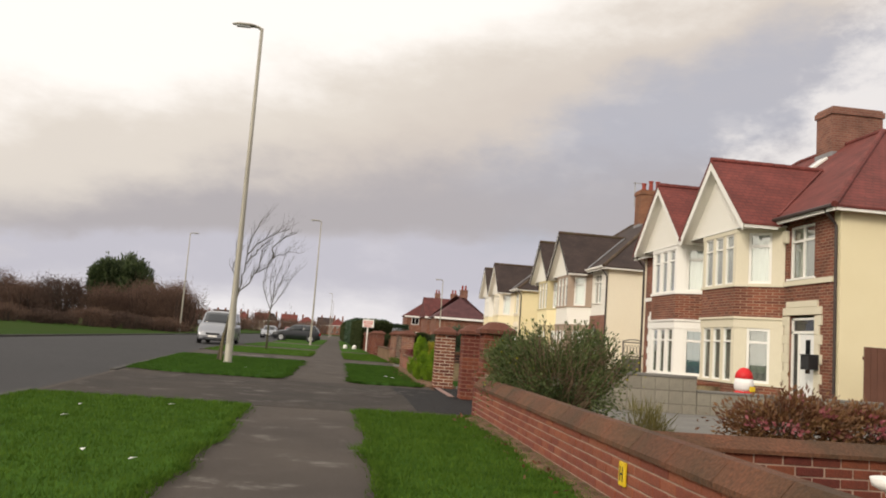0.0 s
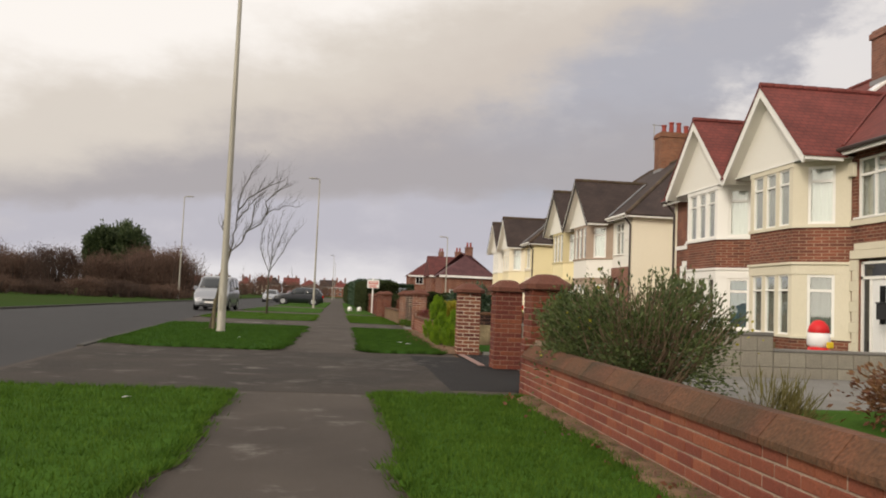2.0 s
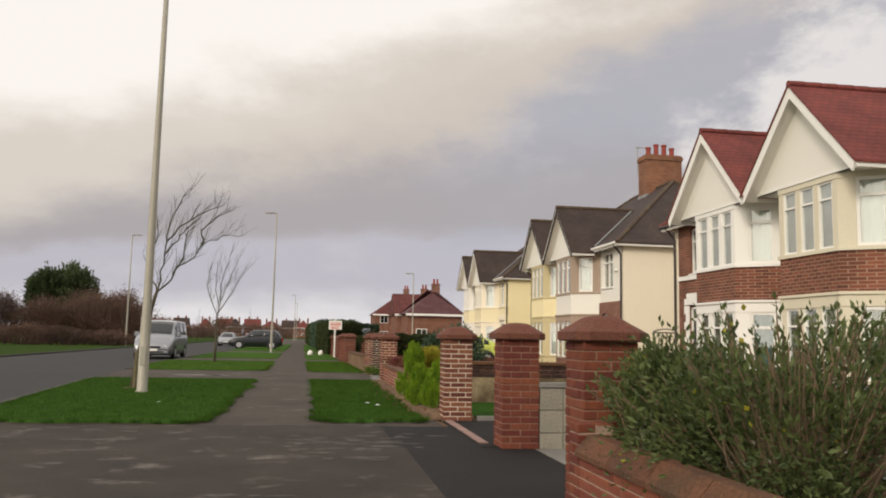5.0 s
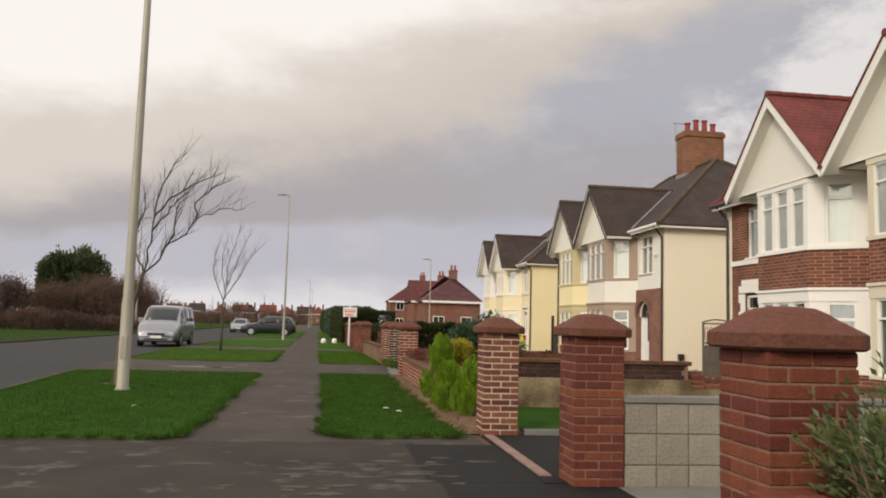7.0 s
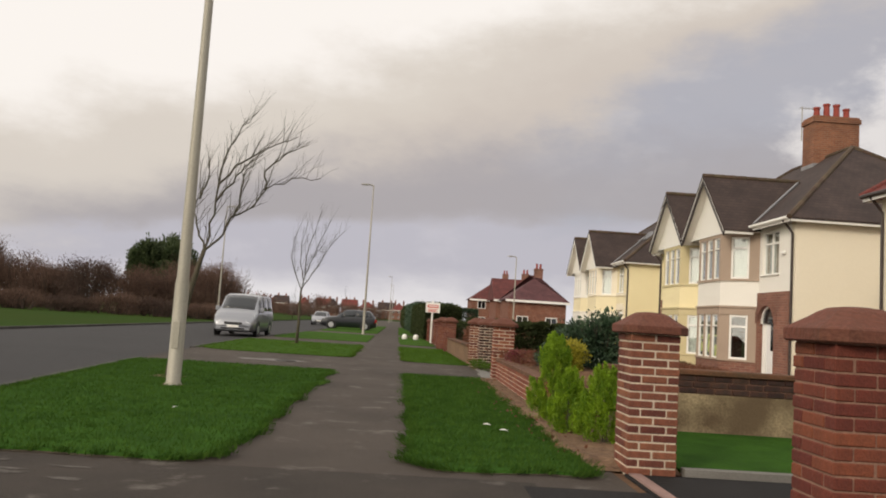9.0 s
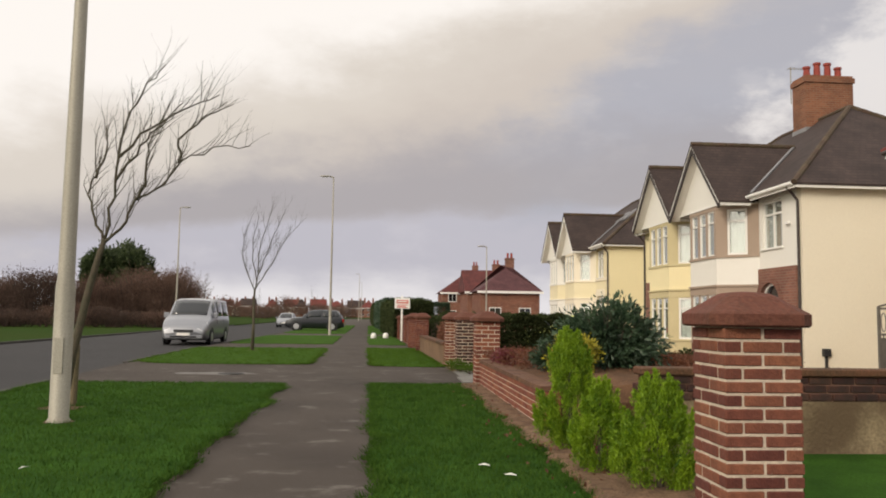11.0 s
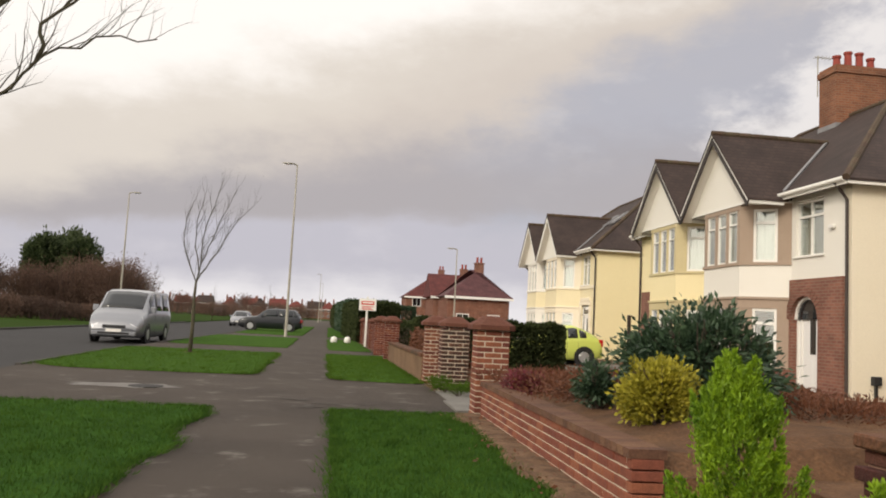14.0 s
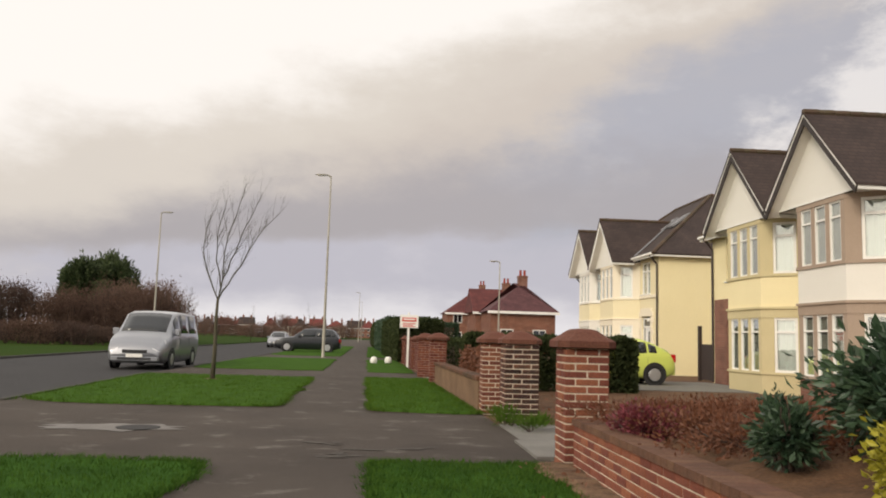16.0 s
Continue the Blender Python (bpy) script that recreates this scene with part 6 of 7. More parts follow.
shrub("rust_shrub", (2.20, 22.15, 0), "small rusty brown plant with red leaves by the conifer", "shrub", (0.22, 0.25, 0.16), 900, 0.045, "leaf_crimson", 79, 8, 18, aspect=0.6, spread=0.4)
shrub("grass_clump", (1.88, 33.4, 0), "tuft of green grass at the foot of the pier", "grass clump", (0.28, 0.35, 0.10), 700, 0.12, "blade", 80, 3, 14, aspect=0.08, up=1.6)
shrub("grass_clump", (2.15, 32.7, 0), "tuft of green grass at the foot of the pier", "grass clump", (0.3, 0.3, 0.09), 600, 0.12, "blade", 81, 3, 14, aspect=0.08, up=1.6)


def hedge(name, at, size, label, mat, seed, n, leaf=0.07, rz=0.0):
    """A clipped hedge: a box of leaves with an uneven face over inner stems."""
    t = thing(name, at, label, "hedge", "hedges", rz=rz)
    rng = np.random.default_rng(seed)
    sx, sy, sz = size
    bm = bmesh.new()
    r = random.Random(seed)
    for k in range(int(6 + sx * sy * 3)):
        x, y = r.uniform(0.15, sx - 0.15), r.uniform(0.1, sy - 0.1)
        tube(bm, [(x, y, -0.05), (x + r.uniform(-0.1, 0.1), y + r.uniform(-0.1, 0.1), sz * 0.9)], [0.02, 0.006], 5)
    tagged(part("stem_growth", bm, "twig", t), kind="stuff")
    face = rng.integers(0, 5, n)
    u = rng.uniform(0, 1, (n, 3))
    d = np.abs(rng.normal(0, 0.09, n))
    p = u * np.array(size)
    p[:, 0] = np.where(face == 0, d, np.where(face == 1, sx - d, p[:, 0]))
    p[:, 1] = np.where(face == 2, d, np.where(face == 3, sy - d, p[:, 1]))
    p[:, 2] = np.where(face == 4, sz - d, p[:, 2])
    wob = 0.07 * np.sin(p[:, 0] * 5.1 + p[:, 1] * 3.3) + 0.05 * np.sin(p[:, 1] * 7.7 + p[:, 2] * 6)
    p[:, 2] = np.maximum(0.02, p[:, 2] + wob * (p[:, 2] > sz * 0.6))
    o = np.zeros((n, 3))
    o[face == 0, 0], o[face == 1, 0], o[face == 2, 1], o[face == 3, 1], o[face == 4, 2] = -1, 1, -1, 1, 1
    tagged(leaves("foliage", p, leaf, mat, t, 0.2, rng, 0.6, o), kind="stuff")
    return t


hedge("clipped_hedge", (2.2, 41.6, 0), (4.3, 0.8, 1.25), "dark clipped hedge beside the parked car", "leaf_hedge", 90, 42000, 0.12)
hedge("clipped_hedge", (2.0, 36.0, 0), (0.8, 5.4, 0.95), "brown-green hedge behind the rendered wall", "leaf_rust", 91, 7000, 0.09)
hedge("clipped_hedge", (1.9, 48.0, 0), (1.2, 6.0, 1.15), "brown hedge behind the brick wall", "leaf_hedge", 92, 6000, 0.1)
hedge("tall_hedge", (0.9, 61.0, 0), (2.2, 14.0, 2.1), "tall brown-green hedge along the pavement", "leaf_hedge", 93, 22000, 0.15, 3.0)
hedge("tall_hedge", (0.5, 76.5, 0), (3.0, 22.0, 2.5), "tall green hedge along the pavement", "leaf_dark", 94, 22000, 0.2, 2.5)
hedge("tall_hedge", (3.3, 82.0, 0), (2.6, 1.6, 2.3), "dark green hedge in front of the red house", "leaf_dark", 95, 14000, 0.14)
hedge("tall_hedge", (-0.6, 104.0, 0), (3.0, 60.0, 2.6), "distant green hedge along the pavement", "leaf_hedge", 96, 12000, 0.25, 1.0)

# timber fence panel beyond the block wall
tf = thing("timber_fence", (10.62, 16.40, 0), "dark brown stained timber fence beside the house", "fence")
for k in range(22):
    part("board", boxed(k * 0.15, k * 0.15 + 0.142, 0, 0.02, 0.02, 1.62), "garage", tf)
for z in (0.3, 1.35):
    part("rail", boxed(0, 3.3, 0.021, 0.06, z, z + 0.07), "garage", tf)

# iron gate hung at the side passage
mg = thing("metal_gate", (10.65, 31.2, 0), "grey wrought iron side gate with a scrolled top", "gate")
part("gate_frame", boxed(0, 0.05, 0, 0.05, 0.05, 1.62), "iron_grey", mg)
part("gate_frame", boxed(0.85, 0.90, 0, 0.05, 0.05, 1.62), "iron_grey", mg)
for z in (0.12, 1.0, 1.55):
    part("rail", boxed(0.051, 0.849, 0.008, 0.042, z, z + 0.045), "iron_grey", mg)
for k in range(9):
    part("bar", boxed(0.11 + k * 0.08, 0.128 + k * 0.08, 0.016, 0.034, 0.166, 0.999), "iron_grey", mg)
part("lower_panel", boxed(0.06, 0.84, 0.02, 0.03, 0.17, 0.95), "iron_grey", mg)
for k in range(6):
    bm = bmesh.new()
    cx = 0.13 + k * 0.128
    tube(bm, [(cx + 0.055 * math.cos(a * math.pi / 6), 0.025, 1.28 + 0.2 * math.sin(a * math.pi / 6)) for a in range(13)], [0.011] * 13, 5)
    part("scroll", bm, "iron_grey", mg)
bm = bmesh.new()
tube(bm, [(0.04 + 0.82 * k / 16, 0.025, 1.62 + 0.07 * math.sin(math.pi * k / 16)) for k in range(17)], [0.02] * 17, 6)
part("scroll", bm, "iron_grey", mg)

# wall letter box and alarm box on the first pair
lb = thing("letter_box", (11.13, 19.28, 1.05), "black metal box on the wall beside the door", "letter box")
part("body", boxed(-0.10, 0.17, -0.17, 0.17, 0, 0.34, bevel=0.01), "black", lb)
part("lid", boxed(-0.115, 0.17, -0.18, 0.18, 0.342, 0.375, bevel=0.006), "black", lb)
ab = thing("alarm_box", (11.33, 20.72, 4.35), "small cream alarm box on the brick wall", "alarm box")
part("body", boxed(-0.07, 0.04, -0.11, 0.11, 0, 0.34, bevel=0.02), "cream_paint", ab)
for y, z in ((35.72, 3.95), (54.2, 2.2)):
    ab = thing("wall_light", (11.33, y + 0.4, z), "small white fitting on the house front", "wall fitting")
    part("body", boxed(-0.06, 0.035, -0.09, 0.09, 0, 0.09, bevel=0.015), "white", ab)
# vent and tap fixings on the side walls
for x, y, z in ((11.93, 35.42, 0.36), (14.0, 53.42, 1.5)):
    v = thing("wall_vent", (x, y, z), "dark vent box on the rendered side wall", "vent")
    part("body", boxed(-0.1, 0.1, -0.09, 0.03, 0, 0.2, bevel=0.01), "black", v)
    part("pipe", boxed(-0.025, 0.025, -0.05, 0.02, -z + 0.02, -0.002), "black", v)
# roof lights on the red roof and the third roof
rl = thing("roof_light", (14.3, 24.2, 7.53), "white framed roof light in the red tiles", "roof light")
b = part("sash", boxed(-0.34, 0.34, -0.22, 0.22, 0.0, 0.08, bevel=0.01), "white", rl)
part("glazing", boxed(-0.27, 0.27, -0.16, 0.16, 0.081, 0.086), "lamp_lens", b)
rl.rotation_euler = (0, radians(-37.6), 0)
for y in (56.2, 57.6):
    rl = thing("roof_light", (13.3, y, 6.80), "flat roof light in dark tiles", "roof light", "roof lights")
    b = part("sash", boxed(-0.5, 0.5, -0.35, 0.35, 0.0, 0.09, bevel=0.01), "lead", rl)
    part("glazing", boxed(-0.42, 0.42, -0.28, 0.28, 0.091, 0.096), "car_glass", b)
    rl.rotation_euler = (0, radians(-37.6), 0)

# gate between the second and third pairs
gt = thing("side_gate", (11.5, 48.3, 0), "dark timber side gate between the houses", "gate")
for k in range(9):
    part("board", boxed(0, 0.03, k * 0.14, k * 0.14 + 0.13, 0.05, 1.3), "dark_trim", gt)
part("rail", boxed(0.031, 0.07, 0, 1.25, 0.4, 0.5), "dark_trim", gt)
part("gate_post", boxed(-0.06, 0.06, 1.26, 1.38, 0, 1.95), "dark_trim", gt)

# blow-up garden ornament: a plain red and white rounded shape
orn = thing("garden_ornament", (8.85, 18.05, 0.05), "red and white inflatable garden ornament by the bay", "garden ornament")
bm = bmesh.new()
lathe(bm, [(0.14, 0), (0.22, 0.06), (0.25, 0.24), (0.19, 0.42)], (0, 0, 0), 18)
part("base", bm, "red_plastic", orn, smooth=True)
bm = bmesh.new()
lathe(bm, [(0.16, 0.41), (0.215, 0.48), (0.215, 0.60), (0.19, 0.70)], (0, 0, 0), 18)
part("band", bm, "white_fabric", orn, smooth=True)
bm = bmesh.new()
lathe(bm, [(0.18, 0.69), (0.205, 0.72), (0.17, 0.84), (0.09, 0.93), (0.02, 0.95)], (0, 0, 0), 18)
part("top", bm, "red_plastic", orn, smooth=True)
part("tag", boxed(-0.02, 0.1, -0.34, -0.27, 0.42, 0.54, bevel=0.015), "yellow_plate", orn)


# ---- vehicles ----
# stations from the front bumper: distance back, width share, shoulder z, top z, roof width share
SHELLS = {
    "hatch": [(0.0, 0.80, 0.50, 0.53, 0.70), (0.10, 0.91, 0.63, 0.67, 0.78), (0.55, 0.98, 0.77, 0.82, 0.80), (1.05, 1.0, 0.87, 0.93, 0.82), (1.85, 1.0, 0.90, -0.06, 0.74), (2.45, 1.0, 0.92, 0.0, 0.75), (-0.80, 1.0, 0.95, -0.07, 0.74), (-0.22, 0.97, 0.95, 1.08, 0.76), (-0.06, 0.93, 0.86, 0.90, 0.78), (0.0 - 1e-6, 0.86, 0.60, 0.64, 0.76)],
    "suv": [(0.0, 0.80, 0.62, 0.66, 0.72), (0.10, 0.92, 0.80, 0.84, 0.80), (0.6, 0.99, 0.96, 1.0, 0.82), (1.25, 1.0, 1.02, 1.08, 0.84), (2.0, 1.0, 1.04, -0.05, 0.77), (2.6, 1.0, 1.06, 0.0, 0.78), (-0.55, 1.0, 1.09, -0.05, 0.77), (-0.16, 0.97, 1.06, 1.20, 0.78), (-0.05, 0.93, 0.90, 0.96, 0.78), (0.0 - 1e-6, 0.88, 0.62, 0.66, 0.76)],
    "van": [(0.0, 0.78, 0.56, 0.60, 0.66), (0.10, 0.90, 0.78, 0.83, 0.76), (0.40, 0.96, 0.98, 1.05, 0.80), (0.80, 1.0, 1.10, 1.20, 0.84), (1.60, 1.0, 1.13, -0.08, 0.82), (2.15, 1.0, 1.14, 0.0, 0.85), (-0.35, 1.0, 1.14, -0.02, 0.85), (-0.08, 0.98, 1.12, 1.55, 0.86), (-0.02, 0.95, 0.98, 1.10, 0.84), (0.0 - 1e-6, 0.92, 0.60, 0.66, 0.80)],
}


def vehicle(name, at, rz, label, body, length=4.1, width=1.72, height=1.46, kind="hatch"):
    """A car on its wheels: one smooth lofted shell, glazing, lamps, bumpers, mirrors. It faces +y before it is turned."""
    t = thing(name, at, label, "van" if kind == "van" else "car", "", rz=rz)
    hl, hw = length / 2, width / 2
    wb, wr = length * 0.305, {"hatch": 0.31, "suv": 0.36, "van": 0.33}[kind]
    rows = []
    for f, w, zb, zt, tw in SHELLS[kind]:
        f = f if f >= 0 else length + f
        rows.append((f, w, zb, height + zt if zt <= 0 else zt, tw))
    F = [r[0] for r in rows]
    glass_on, glass_off = F[3], F[7]

    def section(f):
        w, zb, zt, tw = (float(np.interp(f, F, [r[i] for r in rows])) for i in (1, 2, 3, 4))
        w *= hw
        r = tw * hw
        end = min(f, length - f)
        z0 = 0.20 + 0.16 * max(0.0, 1 - end / 0.35)
        y = hl - f
        mid = (z0 + zb) / 2
        return [(0.86 * w, y, z0), (0.985 * w, y, z0 + 0.10), (w, y, mid), (0.995 * w, y, zb - 0.10), (0.965 * w, y, zb),
                (0.965 * w + (r - 0.965 * w) * 0.5, y, zb + (zt - 0.05 - zb) * 0.52), (r, y, max(zb, zt - 0.07)), (r * 0.90, y, zt - 0.02), (r * 0.55, y, zt), (0, y, zt + 0.012)]

    stops = sorted({round(v, 3) for v in F} | {round(a + (b - a) * k / 4, 3) for a, b in zip(F, F[1:]) for k in range(1, 4) if b - a > 0.2})
    bm = bmesh.new()
    rings = []
    for f in stops:
        half = section(f)
        rings.append([bm.verts.new(p) for p in half] + [bm.verts.new((-x, y, z)) for x, y, z in half[-2::-1]])
    n = len(rings[0])
    for a, b in zip(rings, rings[1:]):
        for k in range(n):
            bm.faces.new((a[k], a[(k + 1) % n], b[(k + 1) % n], b[k]))
    bm.faces.new(rings[0])
    bm.faces.new(rings[-1][::-1])
    bmesh.ops.recalc_face_normals(bm, faces=bm.faces)
    part("body", bm, body, t, smooth=True)

    def lerp3(a, b, k):
        return Vector(a).lerp(Vector(b), k)

    def pane(name, grid, push):
        """A curved sheet of glass over the shell, with its own thickness."""
        bm = bmesh.new()
        push = Vector(push)
        outer = [[bm.verts.new(p + push) for p in row] for row in grid]
        inner_v = [[bm.verts.new(p - push) for p in row] for row in grid]
        h, w = len(grid), len(grid[0])
        for lay_v in (outer, inner_v):
            for i in range(h - 1):
                for j in range(w - 1):
                    bm.faces.new((lay_v[i][j], lay_v[i][j + 1], lay_v[i + 1][j + 1], lay_v[i + 1][j]))
        edge = [(0, j) for j in range(w)] + [(i, w - 1) for i in range(1, h)] + [(h - 1, j) for j in range(w - 2, -1, -1)] + [(i, 0) for i in range(h - 2, 0, -1)]
        for (i, j), (k, m) in zip(edge, edge[1:] + edge[:1]):
            bm.faces.new((outer[i][j], outer[k][m], inner_v[k][m], inner_v[i][j]))
        bmesh.ops.recalc_face_normals(bm, faces=bm.faces)
        part(name, bm, "car_glass", t, smooth=True)

    def across(f, share):
        s = section(f)
        e = lerp3(s[7], s[6], 0.4) * 1.0
        e.x *= share
        m = Vector(s[8])
        c = Vector(s[9])
        flip = lambda v: Vector((-v.x, v.y, v.z))
        return [flip(e), flip(m), c, m, e]

    a, b = F[3] + 0.06, F[4] - 0.02
    pane("windscreen", [across(a + (b - a) * k / 4, 0.97) for k in range(5)], (0, 0.010, 0.012))
    a, b = F[6] + (0.06 if kind != "van" else 0.20), F[7] - 0.03
    pane("rear_window", [across(a + (b - a) * k / 3, 0.90) for k in range(4)], (0, -0.010, 0.010))
    span = F[6] - F[4]
    if kind == "van":
        cuts = ((F[3] + 0.55, F[4] + 0.35), (F[4] + 0.50, F[4] + span * 0.55), (F[4] + span * 0.60, F[6] - 0.05))
    else:
        cuts = ((F[3] + 0.50, F[4] + span * 0.40), (F[4] + span * 0.45, F[6] - 0.12), (F[6] - 0.05, F[6] + 0.20))
    for sgn in (-1, 1):
        for f0, f1 in cuts:
            grid = []
            for k in range(5):
                s = section(f0 + (f1 - f0) * k / 4)
                col = [lerp3(s[4], s[5], 0.14), lerp3(s[4], s[5], 0.6), Vector(s[5]), lerp3(s[5], s[6], 0.86)]
                grid.append([Vector((sgn * v.x, v.y, v.z)) for v in col])
            pane("side_window", grid, (sgn * 0.010, 0, 0.005))
        for y in (wb, -wb):
            x = sgn * (hw - 0.10)
            bm = bmesh.new()
            tube(bm, [(sgn * (hw - 0.03), y, wr + 0.015), (sgn * (hw + 0.004), y, wr + 0.015)], [wr + 0.055, wr + 0.05], 26)
            part("wheel_arch", bm, "black", t)
            bm = bmesh.new()
            tube(bm, [(x - 0.10, y, wr), (x - 0.08, y, wr), (x + 0.08, y, wr), (x + 0.105, y, wr)] if sgn > 0 else [(x - 0.105, y, wr), (x - 0.08, y, wr), (x + 0.08, y, wr), (x + 0.10, y, wr)], [wr * 0.86, wr, wr, wr * 0.86], 26)
            w = part("wheel", bm, "tyre", t, "black rubber tyre")
            bm = bmesh.new()
            tube(bm, [(x + sgn * 0.095, y, wr), (x + sgn * 0.110, y, wr)], [wr * 0.66, wr * 0.58], 18)
            part("rim", bm, "rim", w)
        bm = bmesh.new()
        pts = [lerp3(section(f)[i], section(f)[j], k) + Vector((0.006, 0.012, 0.004)) for f, i, j, k in ((0.04, 7, 8, 0.3), (0.03, 4, 3, 0.5), (0.32, 3, 4, 0.35), (0.36, 4, 5, 0.25))]
        prism(bm, [Vector((sgn * v.x, v.y, v.z)) for v in pts], (0, -0.05, -0.02))
        part("headlight", bm, "lamp_lens", t, "clear swept headlight")
        part("tail_light", boxed(*sorted((sgn * hw * 0.70, sgn * hw * 0.93)), -hl - 0.006, -hl + 0.16, 0.70, 0.94, bevel=0.02), "tail_lens", t)
        my = hl - F[3] - 0.45
        mz = section(F[3] + 0.45)[4][2]
        part("door_mirror", boxed(*sorted((sgn * (hw - 0.04), sgn * (hw + 0.16))), my - 0.06, my + 0.06, mz - 0.01, mz + (0.14 if kind != "van" else 0.22), bevel=0.025), body, t)
        for f in (cuts[0][1] + 0.02, cuts[1][1] + 0.02):
            s = section(f)
            bm = bmesh.new()
            beam(bm, (sgn * (s[1][0] + 0.002), s[1][1], s[1][2]), (sgn * (s[3][0] + 0.003), s[3][1], s[3][2]), 0.008, 0.006, (0, 1, 0))
            part("door_seam", bm, "black", t)
        s = section(cuts[0][1] - 0.12)
        part("door_handle", boxed(*sorted((sgn * (s[3][0] - 0.01), sgn * (s[3][0] + 0.022))), s[3][1] - 0.09, s[3][1] + 0.09, s[3][2] - 0.03, s[3][2] + 0.005, bevel=0.006), body, t)
    low = 0.36 if kind != "suv" else 0.42
    part("front_bumper", boxed(-hw * 0.80, hw * 0.80, hl - 0.22, hl + 0.02, low - 0.10, low + 0.08, bevel=0.04), body, t)
    part("air_intake", boxed(-hw * 0.56, hw * 0.56, hl - 0.05, hl + 0.024, low - 0.05, low + 0.035, bevel=0.008), "black", t)
    gz = section(0.05)[3][2]
    part("grille", boxed(-hw * 0.42, hw * 0.42, hl - 0.10, hl + 0.012, gz - 0.05, gz + 0.07, bevel=0.02), "black", t)
    part("rear_bumper", boxed(-hw * 0.84, hw * 0.84, -hl - 0.02, -hl + 0.16, 0.30, 0.52, bevel=0.04), body, t)
    part("number_plate", boxed(-0.26, 0.26, hl + 0.021, hl + 0.032, low + 0.04, low + 0.15), "white", t)
    part("number_plate", boxed(-0.26, 0.26, -hl - 0.032, -hl - 0.021, 0.60, 0.71), "yellow_plate", t)
    return t


vehicle("hatchback", (7.35, 46.4, 0.01), 90, "lime green hatchback parked on the drive", "car_lime", 3.5, 1.6, 1.40)
vehicle("suv", (-5.0, 78.0, -0.02), 90, "black estate car crossing at the end of the verge", "car_dark", 4.5, 1.85, 1.66, "suv")
vehicle("van", (-7.9, 50.6, -0.06), 180, "silver van with a dark windscreen on the road", "car_silver", 4.8, 1.92, 1.95, "van")
vehicle("hatchback", (-9.3, 96.0, -0.06), 180, "distant silver car on the road", "car_silver", 4.0, 1.7, 1.45)
vehicle("hatchback", (-8.6, 118.0, -0.06), 180, "distant red car on the road", "car_red", 4.0, 1.7, 1.45)


# ---- distance ----
def detached(at, label, w, d, eave, ridge, wall, roof, seed, group="distant houses", rz=0.0, hip=True, chimneys=((0.2, 0.5),)):
    t = thing("house", at, label, "house", group, rz=rz)
    part("wall", boxed(0, w, 0, d, -0.05, eave), wall, t)
    o = 0.35
    bm = bmesh.new()
    k = d / 2 if hip else -o
    vs = [bm.verts.new(p) for p in ((-o, -o, eave), (w + o, -o, eave), (w + o, d + o, eave), (-o, d + o, eave), (k, d / 2, ridge), (w - k, d / 2, ridge))]
    for f in ((0, 1, 5, 4), (1, 2, 5), (2, 3, 4, 5), (3, 0, 4), (3, 2, 1, 0)):
        bm.faces.new([vs[i] for i in f])
    bmesh.ops.recalc_face_normals(bm, faces=bm.faces)
    r = part("roof", bm, roof, t)
    part("fascia", boxed(-o, w + o, -o - 0.03, -o - 0.001, eave - 0.22, eave + 0.02), "white", t)
    for cx, cy in chimneys:
        zc = eave + 0.05
        bm = boxed(cx * w - 0.45, cx * w + 0.45, cy * d - 0.35, cy * d + 0.35, zc, ridge + 0.75)
        box(bm, cx * w - 0.5, cx * w + 0.5, cy * d - 0.4, cy * d + 0.4, ridge + 0.6, ridge + 0.7)
        c = part("chimney", bm, "porch_brick", r)
        for q in (-0.2, 0.2):
            bm = bmesh.new()
            lathe(bm, [(0.13, 0), (0.11, 0.5), (0.13, 0.55)], (cx * w + q, cy * d, ridge + 0.75), 8)
            part("chimney_pot", bm, "pot", c)
    rng = random.Random(seed)
    n = max(2, int(w / 2.6))
    for z in ([0.9, 3.4] if eave > 4.5 else [1.0]):
        for i in range(n):
            x = (i + 0.5) * w / n
            wn = part("window", boxed(x - 0.62, x + 0.62, -0.06, -0.01, z, z + 1.25), "white", t)
            part("pane", boxed(x - 0.54, x - 0.03, -0.075, -0.062, z + 0.08, z + 1.17), "car_glass", wn)
            part("pane", boxed(x + 0.03, x + 0.54, -0.075, -0.062, z + 0.08, z + 1.17), "car_glass", wn)
    return t


detached((10.2, 95.0, 0), "red brick house with a plum hipped roof beyond the hedge", 6.1, 7.0, 3.9, 6.8, "house_brick", "roof_plum", 1, chimneys=((0.58, 0.5),))
detached((10.3, 108.0, 0), "red-tiled brick house along the street", 5.5, 8.0, 4.2, 7.0, "house_brick", "roof_maroon", 2, chimneys=((0.72, 0.5),), hip=False)
detached((9.2, 132.0, 0), "red-roofed brick house further along the street", 9, 9.0, 4.8, 8.4, "house_brick", "roof_maroon", 3, chimneys=((0.6, 0.5),))
rg = random.Random(77)
for k in range(15):
    x = -122 + k * 8.6 + rg.uniform(-1, 1)
    detached((x, 440 + rg.uniform(-18, 18), 0), "distant house with a red tiled roof" if k % 3 else "distant white house with a brown roof", rg.uniform(6.5, 9.5), 8, 5.0, rg.uniform(8.3, 9.4), ("house_brick", "white_render", "cream_render")[k % 3] if k % 3 != 1 else "house_brick", "roof_red" if k % 3 else "roof_brown", 100 + k, hip=bool(k % 2), chimneys=((0.25, 0.5), (0.8, 0.5)))


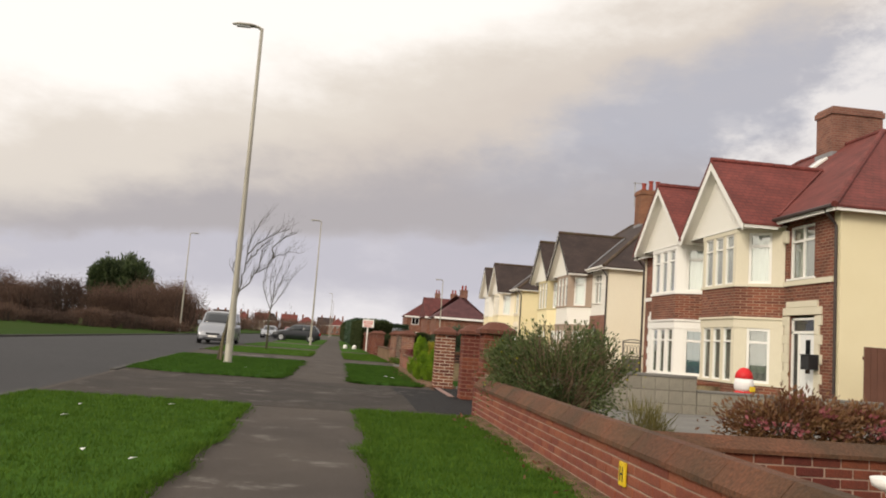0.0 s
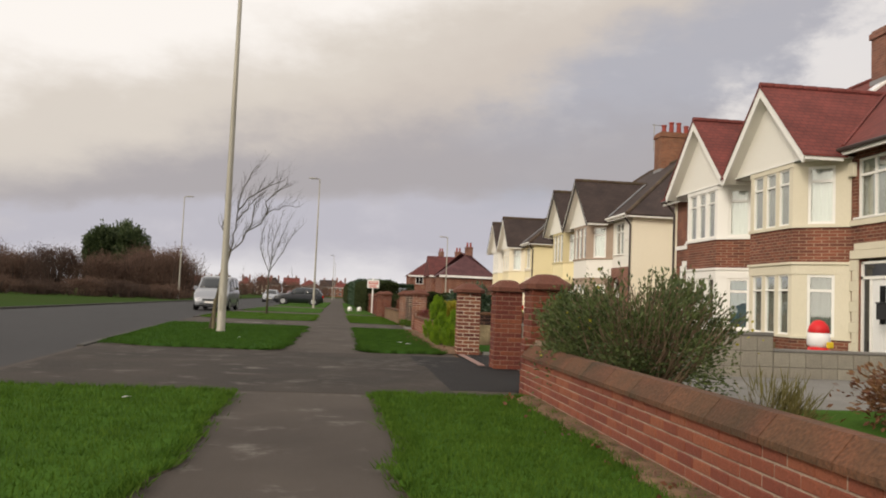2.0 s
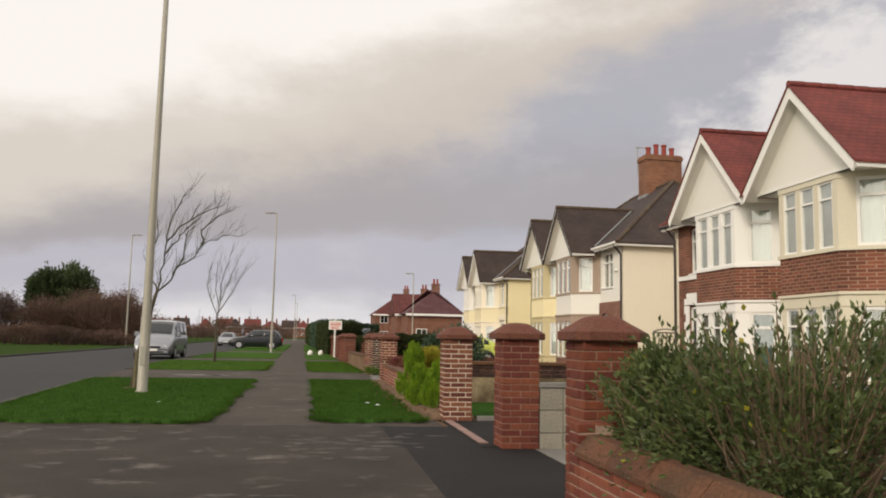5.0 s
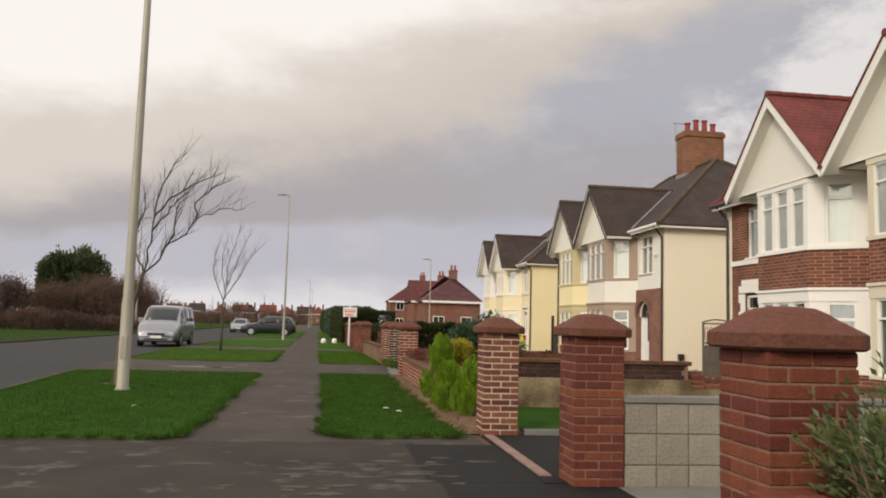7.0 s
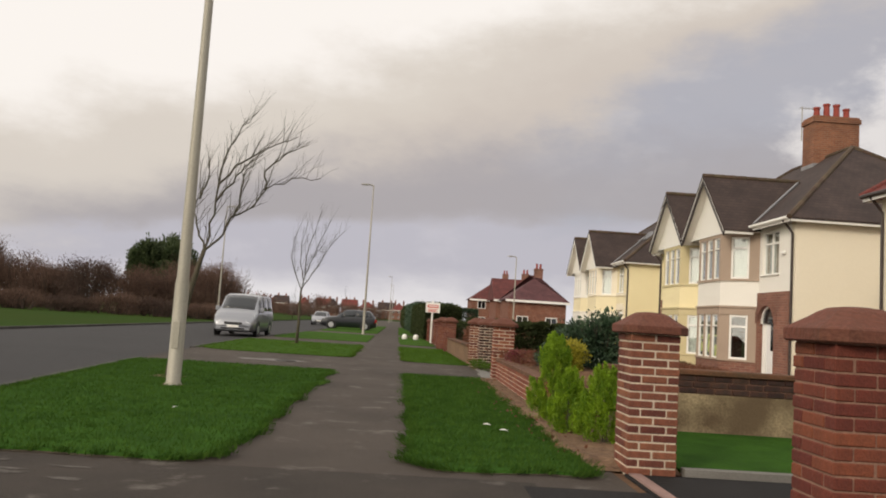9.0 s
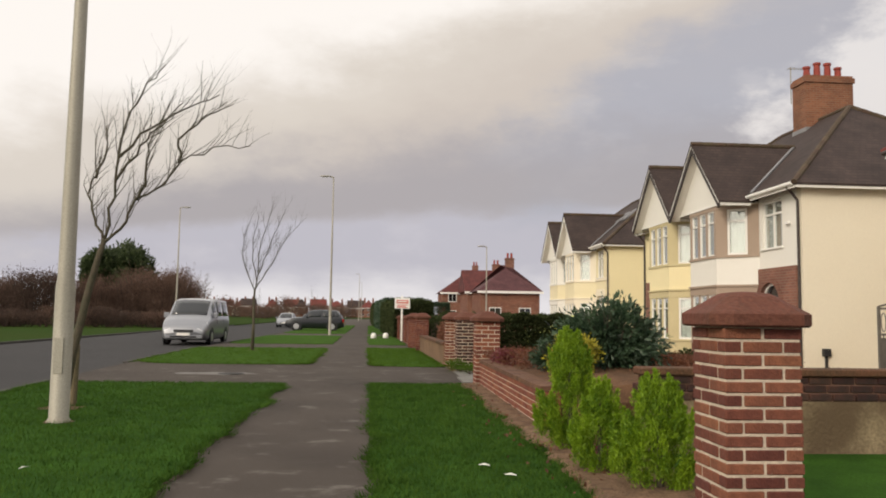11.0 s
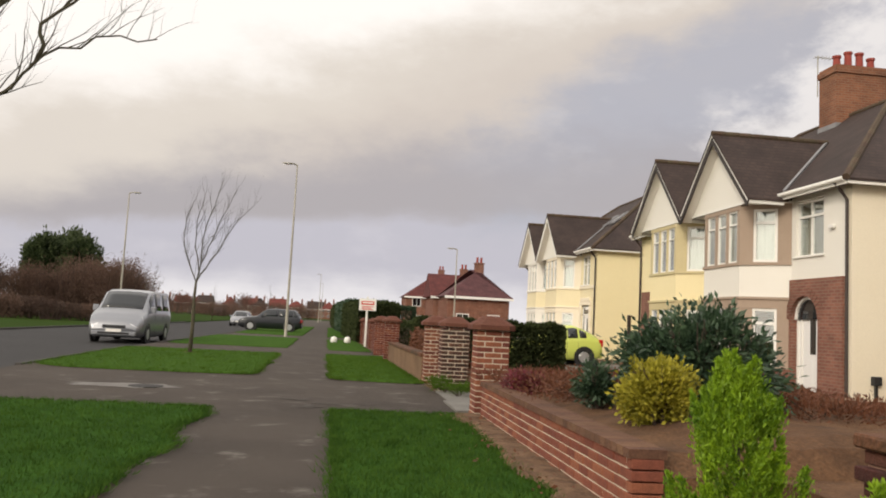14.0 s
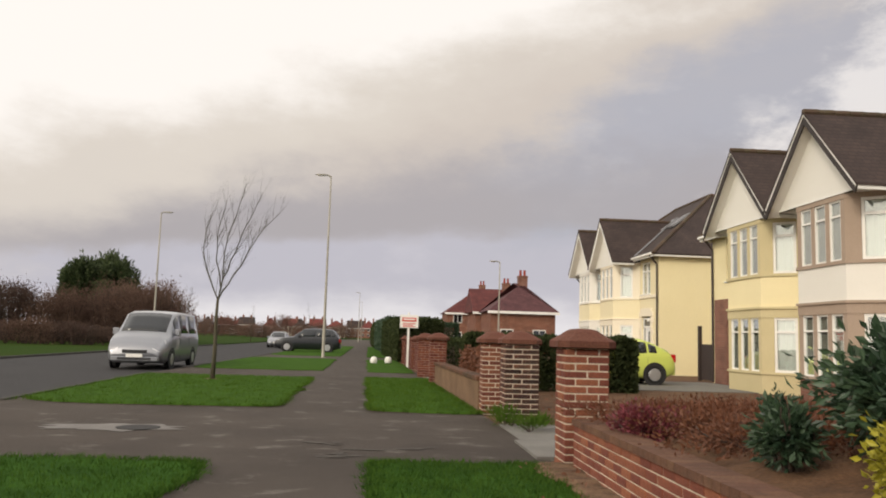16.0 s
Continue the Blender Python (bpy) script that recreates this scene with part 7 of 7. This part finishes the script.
def thicket(at, radii, label, mat, seed, n, size, clumps=60, name="thicket", cat="bushes", twigs=60):
    t = thing(name, at, label, cat, "bushes across the road")
    rng = np.random.default_rng(seed)
    r = random.Random(seed)
    bm = bmesh.new()
    for k in range(twigs):
        a, q = r.uniform(0, 6.28), r.uniform(0.1, 1)
        x, y = radii[0] * q * math.cos(a), radii[1] * q * math.sin(a)
        top = radii[2] * (0.9 + 1.05 * math.sqrt(1 - q * q * 0.8))
        tube(bm, [(x * 0.7, y * 0.7, -0.05), (x * 0.85 + r.uniform(-0.3, 0.3), y * 0.85, top * 0.5), (x + r.uniform(-0.4, 0.4), y, top)], [0.06, 0.04, 0.012], 5)
    tagged(part("stem_growth", bm, "twig", t), kind="stuff")
    p, o = clump_points(rng, n, (0, 0, radii[2]), radii, clumps, 0.38, 0.05, 0.3)
    tagged(leaves("twig_mass", p, size, mat, t, 0.6, rng, 0.22, o), kind="stuff")
    return t


for k, (x, y, rx, ry, rz, mat) in enumerate(((-18.9, 91, 2.6, 3.5, 2.75, "leaf_thicket"), (-22.8, 92, 2.6, 4, 2.9, "leaf_thicket"), (-26.2, 90, 2.4, 4, 2.4, "leaf_thicket"), (-30.2, 88, 2.6, 3.0, 2.75, "leaf_thicket_dark"), (-34.4, 90, 2.4, 4, 2.5, "leaf_thicket"),
                                              (-38.0, 91, 2.6, 4, 2.7, "leaf_thicket"), (-42.5, 90, 3.0, 4, 2.6, "leaf_thicket_dark"), (-48.0, 90, 3.6, 4, 2.6, "leaf_thicket"), (-54.0, 90, 3.6, 4, 2.7, "leaf_thicket_dark"), (-60.0, 90, 4, 4, 2.0, "leaf_thicket"), (-20.6, 99, 2.5, 4, 3.0, "leaf_thicket"),
                                              (-25.0, 101, 3, 4, 2.6, "leaf_thicket"))):
    thicket((x, y, 0), (rx, ry, rz * 0.86), "bare reddish brown hedgerow bushes" if mat == "leaf_thicket" else "dense dark leafless bush", mat, 200 + k, 17000, 0.24, 90)
for k in range(9):
    thicket((-17.6 - k * 3.3, 80.5 - k * 1.2, 0), (2.2, 1.6, 0.62 + 0.12 * (k % 3)), "low dark undergrowth along the hedgerow foot", "leaf_thicket_dark" if k % 2 else "leaf_thicket", 260 + k, 5000, 0.2, 50, twigs=30)


def evergreen(at, radii, label, seed, n=15000):
    t = thing("evergreen_tree", at, label, "tree", "evergreen trees")
    rng = np.random.default_rng(seed)
    bm = bmesh.new()
    h = radii[2] * 2
    tube(bm, [(0, 0, -0.1), (0.1, 0, h * 0.3), (0, 0.1, h * 0.85)], [0.32, 0.24, 0.08], 9)
    part("trunk", bm, "bark", t)
    r = random.Random(seed)
    for k in range(9):
        a, z = r.uniform(0, 6.28), h * r.uniform(0.3, 0.7)
        bm = bmesh.new()
        tube(bm, [(0, 0, z), (radii[0] * 0.4 * math.cos(a), radii[1] * 0.4 * math.sin(a), z + 0.6), (radii[0] * 0.8 * math.cos(a), radii[1] * 0.8 * math.sin(a), z + 1.3)], [0.12, 0.08, 0.03], 6)
        part("limb", bm, "bark", t)
    p, o = clump_points(rng, n, (0, 0, h * 0.62), (radii[0], radii[1], h * 0.40), 75, 0.26, 1.5, 0.45)
    tagged(leaves("crown", p, 0.5, "leaf_pine", t, 0.4, rng, 0.4, o), kind="stuff")
    return t


evergreen((-29.6, 112, 0), (2.3, 2.3, 4.3), "dark round-topped evergreen tree above the bushes", 301)
evergreen((-33.0, 111, 0), (1.9, 1.9, 4.1), "dark evergreen tree above the bushes", 302)
thicket((-40.6, 90, 0), (2.0, 2.0, 3.1), "tall bare brown bush at the road bend", "leaf_thicket", 303, 13000, 0.24, 80)
evergreen((-31.2, 113, 0), (2.2, 2.2, 4.4), "dark evergreen tree above the bushes", 304)

# low brown scrub in front of the far houses
rg = random.Random(91)
for k in range(14):
    y = 190 + rg.uniform(0, 130)
    x = -78 + k * 5.2 + rg.uniform(-2, 2)
    thicket((x * y / 250, y, 0), (rg.uniform(4, 6.5), 3.5, rg.uniform(1.5, 2.7)), "bare brown scrub before the distant houses", "leaf_thicket", 300 + k, 2200, 0.6, 30, twigs=30)
